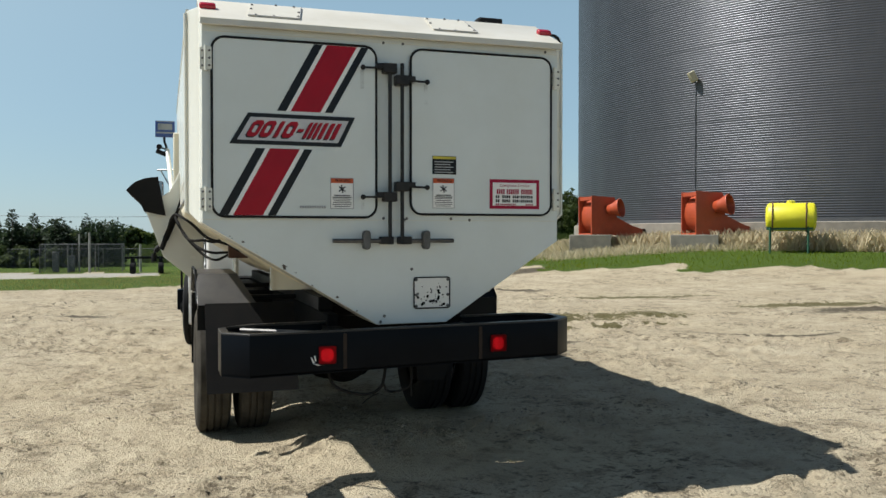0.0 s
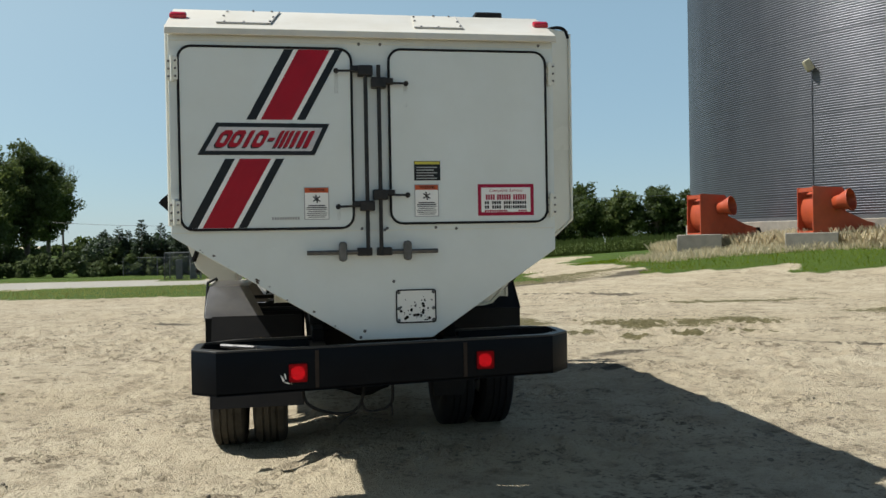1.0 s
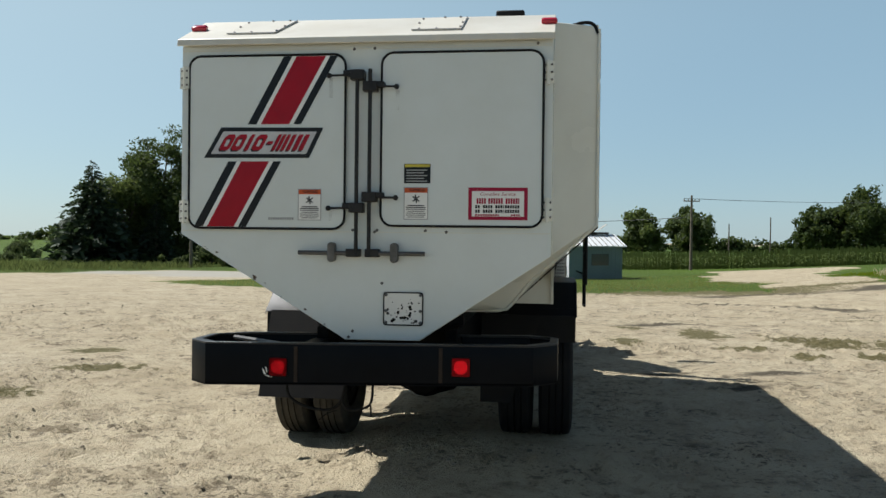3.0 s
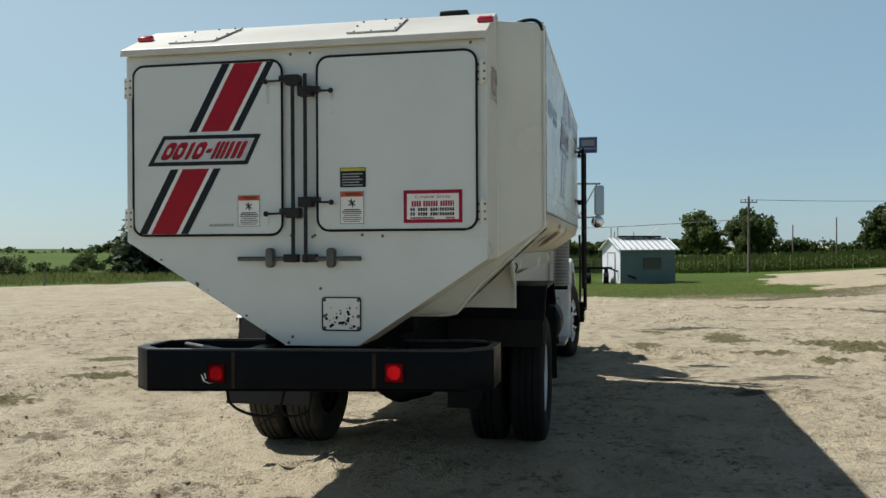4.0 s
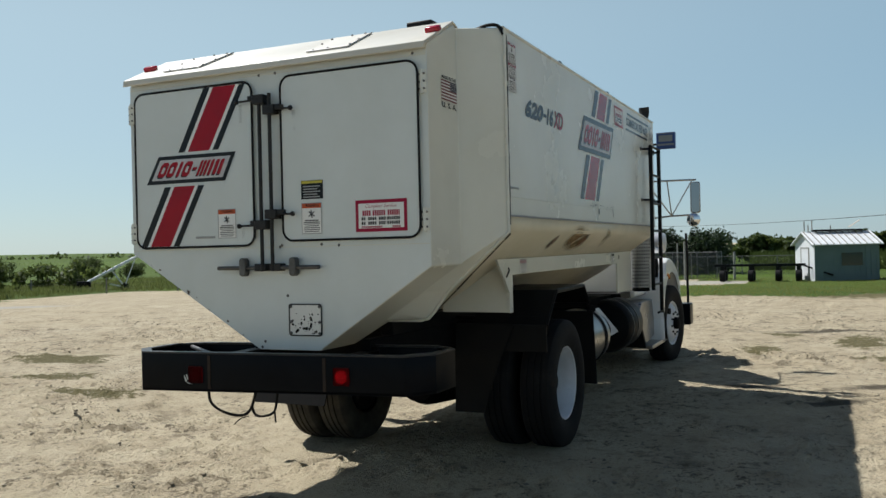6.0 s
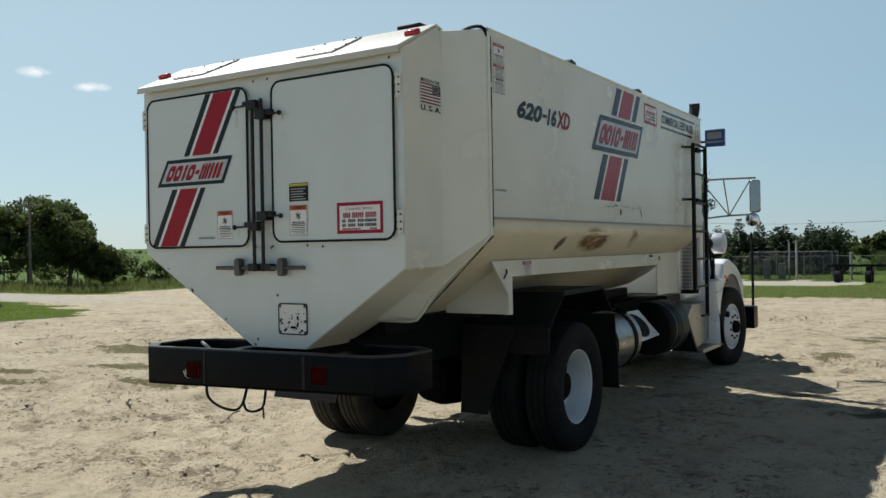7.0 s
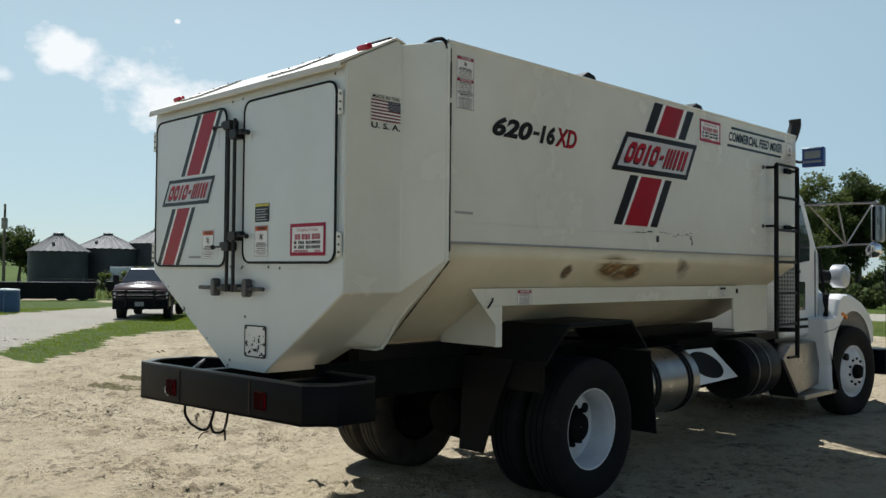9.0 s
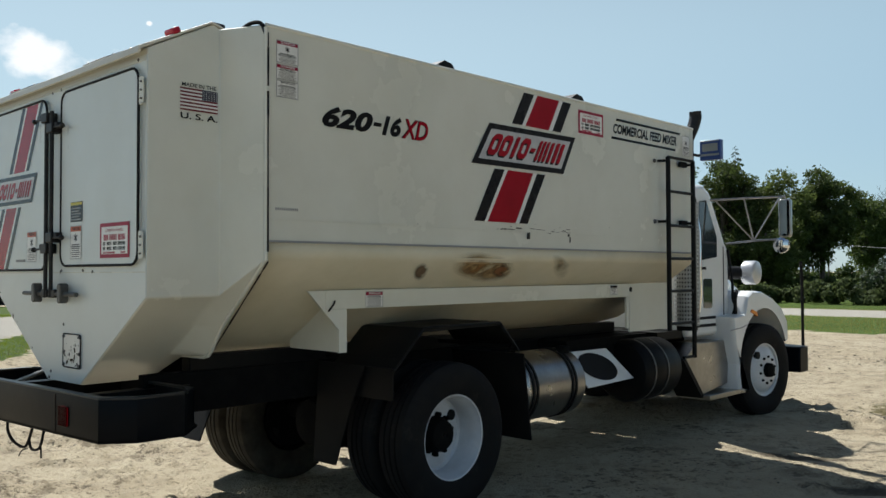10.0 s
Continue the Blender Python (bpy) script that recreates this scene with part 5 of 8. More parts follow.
def chain_link(name):
    m = surf(name, (0.09, 0.092, 0.092), (0.07, 0.072, 0.072), rough=0.6, metal=0.3)
    t = m.node_tree
    N = t.nodes.new
    co, sx = N("ShaderNodeTexCoord"), N("ShaderNodeSeparateXYZ")
    link_nodes(t, (co.outputs["Object"], sx.inputs[0]))

    def op(kind, a, b=0.0):
        n = N("ShaderNodeMath")
        n.operation = kind
        for i, v in enumerate((a, b)):
            if isinstance(v, (int, float)):
                n.inputs[i].default_value = v
            else:
                link_nodes(t, (v, n.inputs[i]))
        return n.outputs[0]
    along = op("ADD", sx.outputs[0], sx.outputs[1])
    lines = []
    for s in (1, -1):
        w = op("FRACT", op("MULTIPLY", op("ADD", along, op("MULTIPLY", sx.outputs[2], s)), 11.0))
        lines.append(op("LESS_THAN", w, 0.13))
    link_nodes(t, (op("MAXIMUM", lines[0], lines[1]), t.nodes["Principled BSDF"].inputs["Alpha"]))
    return m


CHAIN = chain_link("chain_link_wire")
FENCEGREY = surf("dull_fence_steel", (0.17, 0.17, 0.165), (0.12, 0.12, 0.115), scale=4, rough=0.8)


def fence(points, h, label, mesh=True, post_r=0.035, name="fence", rails=True):
    x0, y0 = points[0]
    ob = thing(name, (x0, y0, gz(x0, y0)), label, "fence")
    for x, y in points:
        g = gz(x, y)
        bm = B()
        tube(bm, [(x, y, g - 0.1), (x, y, g + h)], post_r, 6)
        part("post", bm, FENCEGREY, ob)
    for (xa, ya), (xb, yb) in zip(points, points[1:]):
        if rails:
            bm = B()
            tube(bm, [(xa, ya, gz(xa, ya) + h - 0.04), (xb, yb, gz(xb, yb) + h - 0.04)], 0.022, 5)
            part("top_rail", bm, FENCEGREY, ob)
        if mesh:
            bm = B()
            flat(bm, [(xa, ya, gz(xa, ya)), (xb, yb, gz(xb, yb)), (xb, yb, gz(xb, yb) + h - 0.05), (xa, ya, gz(xa, ya) + h - 0.05)])
            part("wire_mesh", bm, CHAIN, ob)
        else:
            bm = B()
            for k in (0.35, 0.65, 0.92):
                tube(bm, [(xa, ya, gz(xa, ya) + h * k), (xb, yb, gz(xb, yb) + h * k)], 0.004, 4)
            part("strand", bm, STEEL, ob)


fence([(-9.5, 57.0), (-7.8, 57.3), (-6.1, 57.6), (-4.4, 57.9), (-4.4, 60.6), (-6.1, 60.3), (-7.8, 60.0), (-9.5, 59.7), (-9.5, 57.0)], 1.95, "grey chain link enclosure beside the road", name="chain_link_fence")
fence([(-14 + i * 2.6, 66.5 + 0.1 * i) for i in range(8)], 1.5, "grey chain link fence in front of the cedars", name="chain_link_fence")
fence([(-64 + i * 3.4, 20 + i * 3.4) for i in range(9)], 1.15, "wire pasture fence on weathered posts", mesh=False, post_r=0.05, name="wire_fence", rails=False)
for x, y, h, r in ((-6.4, 56.6, 2.7, 0.08), (-3.2, 57.4, 1.9, 0.09), (-7.2, 58.5, 2.6, 0.06)):
    g = gz(x, y)
    ob = thing("post", (x, y, g), "pale wooden post beside the enclosure", "post")
    bm = B()
    tube(bm, [(x, y, g - 0.1), (x, y, g + h)], r, 8, taper=r * 0.85)
    part("shaft", bm, POSTGREY, ob)
bm = B()
g = gz(-9.2, 58)
span(bm, (-8.9, 58.4, g), (-8.5, 58.8, g + 1.4))
ob = thing("meter_cabinet", (-8.7, 58.6, g), "pale meter cabinet inside the enclosure", "cabinet")
part("case", bm, FENCEGREY, ob, bevel=0.02)
bm = B()
span(bm, (-7.9, 58.4, g), (-7.5, 58.8, g + 1.1))
ob = thing("meter_cabinet", (-7.7, 58.6, g), "pale meter cabinet inside the enclosure", "cabinet")
part("case", bm, FENCEGREY, ob, bevel=0.02)


def pole(x, y, h, turn, transformer=False, arm=True, r=0.14):
    g = gz(x, y)
    ob = thing("utility_pole", (x, y, g), "weathered wooden utility pole with cross arm", "utility pole", group="poles along the road")
    bm = B()
    tube(bm, [(x, y, g - 0.3), (x, y, g + h)], r, 10, taper=r * 0.65)
    part("shaft", bm, WOODPOLE, ob, smooth=True)
    d = Vector((math.cos(radians(turn)), math.sin(radians(turn)), 0))
    tops = []
    if arm:
        bm = B()
        c = Vector((x, y, g + h - 0.5))
        tube(bm, [c - d * 0.75, c + d * 0.75], 0.05, 4)
        part("cross_arm", bm, WOODPOLE, ob)
        for k in (-0.7, -0.3, 0.3, 0.7):
            bm = B()
            p = c + d * k
            tube(bm, [p, p + Vector((0, 0, 0.22))], 0.045, 6)
            part("insulator", bm, POSTGREY, ob)
            tops.append(p + Vector((0, 0, 0.22)))
    if transformer:
        bm = B()
        spin(bm, [(g + h - 2.1, 0.24), (g + h - 1.2, 0.24), (g + h - 1.15, 0.1)], 16, "z", (x + d.x * 0.4, y + d.y * 0.4, 0))
        part("transformer", bm, POSTGREY, ob, "grey transformer can")
    return tops


def wires(a, b, sag, label="power line wire between poles"):
    for p, q in zip(a, b):
        pts = [p.lerp(q, i / 14) - Vector((0, 0, sag * 4 * (i / 14) * (1 - i / 14))) for i in range(15)]
        bm = B()
        tube(bm, pts, 0.018, 4)
        ob = part("power_line", bm, STEEL)
        tagged(ob, label, "wire", group="power lines")


pa = pole(12.95, 73.2, 6.65, 15)
low_a = [p - Vector((0, 0, 1.7)) for p in pa]
pb = pole(86, 132, 11.0, 15)
pc = pole(-48, 148, 7.6, 15)
pole(-29.4, 63.6, 8.2, 40, arm=False)
pole(-47.5, 28.2, 5.9, 60, r=0.10)
pole(-71.5, 21.2, 7.2, -20, True)
wires(pa[:2], pb[:2], 1.2)
wires(pc[:2], low_a[:2], 1.2)
for x, y, h in ((38, 150, 7.0), (32, 155, 6.0)):
    pole(x, y, h, 15, arm=False)


def far_house():
    x, y = 67.5, 166.0
    g = gz(x, y)
    ob = thing("farmhouse", (x, y, g), "small white farmhouse in a grove", "house")
    bm = B()
    span(bm, (x - 2.3, y, g), (x + 2.3, y + 5, g + 2.2))
    part("wall", bm, SHEDWHITE, ob)
    bm = B()
    prism(bm, [(y - 0.3, g + 2.15), (y + 5.3, g + 2.15), (y + 2.5, g + 3.6)], "x", x - 2.6, x + 2.6)
    part("roof", bm, POSTGREY, ob)
    for dx in (-1.2, 0.9):
        bm = B()
        span(bm, (x + dx, y - 0.03, g + 0.8), (x + dx + 0.6, y + 0.02, g + 1.6))
        part("window", bm, GLASS, ob)


far_house()


def auger():
    a, b = Vector((-48.6, 43.0, gz(-48.6, 43) + 0.55)), Vector((-45.2, 46.2, gz(-45, 46) + 3.0))
    ob = thing("grain_auger", (-47, 44.6, gz(-47, 44.6)), "old grey grain auger standing in the pasture", "auger")
    bm = B()
    tube(bm, [a, b], 0.12, 8)
    part("tube", bm, SHEDWHITE, ob, "pale weathered auger tube", smooth=True)
    d = (b - a).normalized()
    side = Vector((-d.y, d.x, 0)).normalized()
    hi, mid = a.lerp(b, 0.80), a.lerp(b, 0.42)
    for s in (-1, 1):
        foot = Vector((a.lerp(b, 0.62).x, a.lerp(b, 0.62).y, gz(a.x, a.y) + 0.28)) + side * s * 0.8
        for q in (hi, mid):
            bm = B()
            tube(bm, [q, foot], 0.04, 6)
            part("strut", bm, SHEDWHITE, ob)
        bm = B()
        tube(bm, [foot, foot - d * 1.3 * Vector((1, 1, 0)).length / 1.5 + Vector((0, 0, 0.8))], 0.035, 6)
        part("brace", bm, SHEDWHITE, ob)
        bm = B()
        bmesh.ops.create_cone(bm, cap_ends=True, segments=16, radius1=0.28, radius2=0.28, depth=0.14, matrix=Matrix.Translation(foot) @ side.to_track_quat("Z", "Y").to_matrix().to_4x4())
        part("wheel", bm, RUBBER, ob)
    bm = B()
    box(bm, a, (0.8, 0.7, 0.45))
    part("hopper", bm, GRIME, ob, bevel=0.05)


auger()


def farm_wagon(x0, y0, x1, y1, h, m_, label, name="farm_wagon", drop=0.0):
    g = gz(x0, y0)
    d = Vector((x1 - x0, y1 - y0, 0))
    n = Vector((-d.y, d.x, 0)).normalized() * 1.2
    o = Vector((x0, y0, g))
    ob = thing(name, tuple(o), label, "trailer")
    bm = B()
    loft(bm, [[o + Vector((0, 0, z)), o + d + Vector((0, 0, z)), o + d + n + Vector((0, 0, z)), o + n + Vector((0, 0, z))] for z in (0.75 - drop, 0.75 + h - drop)])
    part("bed", bm, m_, ob, bevel=0.03)
    bm = B()
    loft(bm, [[o + d * 0.02 + Vector((0, 0, z)), o + d * 0.98 + Vector((0, 0, z)), o + d * 0.98 + n + Vector((0, 0, z)), o + d * 0.02 + n + Vector((0, 0, z))] for z in (0.12, 0.76 - drop)])
    part("frame", bm, BLACK, ob)
    for k in (0.12, 0.3, 0.7, 0.88):
        for s in (0.02, 0.98):
            p = o + d * k + n * s
            bm = B()
            bmesh.ops.create_cone(bm, cap_ends=True, segments=18, radius1=0.42, radius2=0.42, depth=0.22, matrix=Matrix.Translation((p.x, p.y, g + 0.42)) @ Matrix.Rotation(math.atan2(d.y, d.x), 4, "Z") @ Matrix.Rotation(radians(90), 4, "X"))
            part("wheel", bm, RUBBER, ob)


farm_wagon(-47.2, 12.2, -44.4, 17.6, 0.32, BLACK, "low black steel farm wagon parked behind the drive")
farm_wagon(-45.5, 18.6, -42.8, 23.4, 0.35, BLACK, "low black steel farm wagon parked behind the drive")
farm_wagon(-66.5, 28.0, -64.0, 32.5, 1.7, SHEDWHITE, "pale box trailer parked in front of the bins", "box_trailer", 0.4)
BLUEDRUM = surf("blue_drum", (0.03, 0.09, 0.17), (0.025, 0.07, 0.13), rough=0.5)
for dx, dy in ((0, 0), (-0.4, -1.15), (-1.2, 0.1)):
    x, y = -30.4 + dx * 0.8, 8.45 + dy * 0.7
    g = gz(x, y)
    ob = thing("drum", (x, y, g), "blue plastic drum with white lid beside the drive", "drum", group="drums beside the drive")
    bm = B()
    spin(bm, [(g - 0.05, 0.29), (g + 0.28, 0.30), (g + 0.31, 0.285), (g + 0.58, 0.30), (g + 0.61, 0.285), (g + 0.86, 0.285)], 20, "z", (x, y, 0))
    part("shell", bm, BLUEDRUM, ob, smooth=True)
    bm = B()
    spin(bm, [(g + 0.86, 0.285), (g + 0.91, 0.27), (g + 0.93, 0.12)], 20, "z", (x, y, 0))
    part("lid", bm, SHEDWHITE, ob, smooth=True)


# ---- feed mixer truck ----
truck = thing("feed_mixer_truck", (-0.08, 4.0, 0.0), "white feed mixer truck with red and black stripes parked on dirt", "truck")
CX = -0.08


def mirror_x(v):
    return 2 * CX - v


def mixer_body():
    # open-topped hopper: straight sides above, sloping to a round trough
    right = [(1.275, 3.075), (1.275, 1.86), (1.25, 1.76), (0.98, 1.575), (0.62, 1.33), (0.40, 1.21), (0.16, 1.15), (CX, 1.14)]
    ring = right + [(mirror_x(x), z) for x, z in right[-2::-1]]
    for x in (1.275, mirror_x(1.275)):
        bm = B()
        loft(bm, [[(x, y, 3.075), (x, y, 1.862)] for y in (0.56, 5.54)], closed=False)
        side = part("hopper_side", bm, WHITE, truck, "off-white enamelled steel hopper side")
        mod = side.modifiers.new("sheet", "SOLIDIFY")
        mod.thickness, mod.offset = 0.012, 0
    bm = B()
    low = ring[1:-1]
    loft(bm, [[(x, y, z) for x, z in low] for y in (0.56, 5.54)], closed=False)
    trough = part("hopper_trough", bm, DUSTY, truck, "dusty cream lower hopper, stained with feed", smooth=True)
    mod = trough.modifiers.new("sheet", "SOLIDIFY")
    mod.thickness, mod.offset = 0.012, 0
    # front wall with its sloped corner
    bm = B()
    prism(bm, ring, "y", 5.54, 5.56)
    part("front_wall", bm, WHITE, truck)
    # seams pressed into the side, one heavier at the fold
    for x, s in ((1.275, 1), (mirror_x(1.275), -1)):
        bm = B()
        span(bm, (x + s * 0.004, 0.57, 1.853), (x + s * 0.013, 5.53, 1.866))
        part("fold_seam", bm, GREYTEXT, truck)
        bm = B()
        span(bm, (x + s * 0.005, 0.57, 1.984), (x + s * 0.010, 5.53, 1.992))
        part("lap_seam", bm, WHITE, truck)
        bm = B()
        tube(bm, [(x, 0.56, 3.078), (x, 5.55, 3.078)], 0.014, 8)
        part("top_rim", bm, WHITE, truck, smooth=True)


def rear_compartment():
    def outline(top):
        return [(0.995, top), (0.995, 1.549), (0.72, 1.366), (0.57, 1.266), (0.51, 1.228), (0.45, 1.188), (0.190, 1.015), (-0.284, 1.012), (-1.37, 1.667), (-1.37, top)]
    flange = [(1.285, 3.078), (1.285, 1.752), (0.848, 1.372), (0.735, 1.230), (0.695, 1.188), (0.645, 1.177), (0.40, 1.172), (-0.36, 1.157), (-1.445, 1.752), (-1.445, 3.078)]
    bm = B()
    loft(bm, [[(x, 0.0, z) for x, z in outline(2.900)], [(x, 0.40, z) for x, z in outline(3.106)], [(x, 0.44, z) for x, z in outline(3.085)],
              [(x, 0.555, z) for x, z in flange]])
    part("rear_compartment", bm, WHITE, truck, "off-white sheet steel rear compartment with V-shaped bottom", bevel=0.008)
    bm = B()
    back = [(0.992, 2.862), (0.992, 1.553), (0.188, 1.019), (-0.282, 1.016), (-1.367, 1.667), (-1.367, 2.862)]
    prism(bm, back, "y", -0.004, 0.004)
    part("rear_panel", bm, PANEL, truck, "white sheet steel rear panel, chipped along the bottom edge")
    # narrow step lines across the panel, above and below the doors
    for z in (1.688, 2.832):
        bm = B()
        span(bm, (-1.36, -0.007, z - 0.003), (0.985, -0.003, z + 0.003))
        part("panel_seam", bm, WHITE, truck)
    # rolled flange where hopper and compartment meet
    for pts in ([(1.29, 0.553, 3.06), (1.29, 0.553, 1.75), (0.852, 0.553, 1.368), (0.739, 0.553, 1.224), (0.697, 0.553, 1.182), (0.645, 0.553, 1.170), (0.36, 0.553, 1.168)], [(-1.45, 0.553, 3.06), (-1.45, 0.553, 1.75), (-0.38, 0.553, 1.15)]):
        bm = B()
        tube(bm, pts, 0.012, 8)
        part("flange_edge", bm, WHITE, truck)
    bm = B()
    for z0, z1, w in ((1.80, 2.16, 0.0055), (2.16, 2.56, 0.0045), (2.56, 2.70, 0.007), (2.73, 2.80, 0.005), (2.80, 2.95, 0.0065), (2.955, 3.03, 0.004)):
        span(bm, (1.288, 0.560 - w, z0), (1.303, 0.560 + w, z1))
    part("edge_gasket", bm, SEAL, truck, "split black rubber edge strip")
    # bare worn metal along the sloping edge
    rng = random.Random(12)
    a, b = Vector((1.300, 0.562, 1.742)), Vector((0.742, 0.562, 1.222))
    k = 0.0
    while k < 0.97:
        d = 0.03 + 0.11 * rng.random()
        bm = B()
        w = 0.003 + 0.003 * rng.random()
        p, q = a.lerp(b, k), a.lerp(b, min(1, k + d))
        tube(bm, [p, p.lerp(q, 0.5), q], w, 5)
        part("worn_edge", bm, RUSTDARK, truck)
        k += d + 0.012 * rng.random()
    bm = B()
    tube(bm, smoothline([(0.985, 0.46, 3.075), (1.06, 0.50, 3.062), (1.18, 0.52, 3.095), (1.25, 0.545, 3.09), (1.285, 0.552, 3.03)], 5), 0.012, 8)
    part("grease_hose", bm, SEAL, truck, "black grease hose over the corner", smooth=True)
    # sloped cap
    bm = B()
    prism(bm, [(-0.062, 2.858), (-0.055, 2.900), (0.385, 3.118), (0.46, 3.098), (0.46, 3.086), (0.385, 3.104), (-0.04, 2.885), (-0.048, 2.858)], "x", -1.380, 1.004)
    part("roof_cap", bm, ROOFCREAM, truck, "white folded sheet steel cap", bevel=0.004)
    def on_cap(y):
        return 2.922 + 0.4955 * y
    for x0, x1, x2, x3 in ((-1.09, -0.77, -0.715, -1.045), (0.112, 0.424, 0.43, 0.14)):
        bm = B()
        a = [(x0, 0.035), (x1, 0.035), (x2, 0.345), (x3, 0.345)]
        prism(bm, a, "z", 0, 0.006)
        for v in bm.verts:
            v.co.z += on_cap(v.co.y) + 0.008
        hatch = part("hatch", bm, ROOFCREAM, truck, "bolted white inspection plate")
        bm = B()
        pts = [Vector((x, y, on_cap(y) + 0.0155)) for x, y in a]
        for p, q in ((pts[0], pts[1]), (pts[1], pts[2])):
            tube(bm, [p, q], 0.0035, 5)
        part("hatch_gap", bm, GREYTEXT, hatch)
        for p, q in zip(pts, pts[1:] + pts[:1]):
            for k in (0.12, 0.5):
                c = p.lerp(q, k).lerp(sum(pts, Vector()) / 4, 0.07)
                bm = B()
                bmesh.ops.create_icosphere(bm, subdivisions=1, radius=0.009, matrix=Matrix.Translation(c))
                part("bolt", bm, STEEL, hatch)
    for x in (-1.325, 0.965):
        bm = B()
        box(bm, (x, 0.16, on_cap(0.16) + 0.020), (0.10, 0.055, 0.036), Matrix.Rotation(radians(27), 4, "X"))
        part("marker_lamp", bm, REDLAMP, truck, "red marker lamp", bevel=0.012)
    bm = B()
    box(bm, (0.70, 0.555, 3.166), (0.19, 0.10, 0.045))
    part("work_lamp", bm, SEAL, truck, "black work lamp housing", bevel=0.012)
    bm = B()
    box(bm, (0.70, 0.555, 3.11), (0.05, 0.04, 0.08))
    part("lamp_bracket", bm, SEAL, truck)


STRIPE_TOP = (-0.690, -0.634, -0.607, -0.416, -0.389, -0.340)
STRIPE_BOT = (-1.275, -1.217, -1.189, -1.010, -0.982, -0.930)


def brand_bars(parent, a, b, c, d, out, red, lift):
    """Red slanted plain shapes on a silver plate, edged in black. a, b, c, d: corners from top left, clockwise."""
    a, b, c, d, out = (Vector(v) for v in (a, b, c, d, out))

    def at(u, v, k):
        return a.lerp(b, u).lerp(d.lerp(c, u), v) + out * k
    bm = B()
    flat(bm, [at(-0.03, -0.11, lift), at(1.03, -0.11, lift), at(1.03, 1.11, lift), at(-0.03, 1.11, lift)])
    part("sign_edge", bm, DECALBLACK, parent)
    bm = B()
    flat(bm, [at(0.018, 0.05, lift + 0.001), at(0.982, 0.05, lift + 0.001), at(0.982, 0.95, lift + 0.001), at(0.018, 0.95, lift + 0.001)])
    part("sign_plate", bm, DECALSILVER, parent)
    shapes = [(0.075, "ring", 0.105), (0.195, "ring", 0.105), (0.335, "post", 0.038), (0.405, "ring", 0.105), (0.535, "dash", 0.055), (0.615, "bars", 0.125), (0.762, "post", 0.036), (0.825, "pair", 0.105)]
    for k, mat_, du, dv, name in ((lift + 0.002, DECALBLACK, -0.007, 0.05, "shape_shadow"), (lift + 0.003, red, 0.0, 0.0, "sign_shape")):
        for u, shape, w in shapes:
            bm = B()

            def bar(u0, v0, u1, v1):
                flat(bm, [at(u + u0 + du, v0 + dv, k), at(u + u1 + du, v0 + dv, k), at(u + u1 + du, v1 + dv, k), at(u + u0 + du, v1 + dv, k)])
            if shape == "ring":
                q, e = 0.022, 0.032
                o_ = [(q, 0.17), (w - q, 0.17), (w, 0.27), (w, 0.71), (w - q, 0.81), (q, 0.81), (0, 0.71), (0, 0.27)]
                q *= 0.3
                i_ = [(e + q, 0.33), (w - e - q, 0.33), (w - e, 0.38), (w - e, 0.60), (w - e - q, 0.65), (e + q, 0.65), (e, 0.60), (e, 0.38)]
                loft(bm, [[at(u + m + du, n + dv, k) for m, n in r] for r in (o_, i_)], cap=False)
            elif shape == "dash":
                bar(0, 0.44, w, 0.56)
            elif shape == "post":
                bar(0, 0.17, w, 0.81)
            else:
                n = 3 if shape == "bars" else 2
                e = w / (n * 1.5 - 0.5)
                for i in range(n):
                    bar(i * e * 1.5, 0.17, i * e * 1.5 + e, 0.81)
            part(name, bm, mat_, parent)


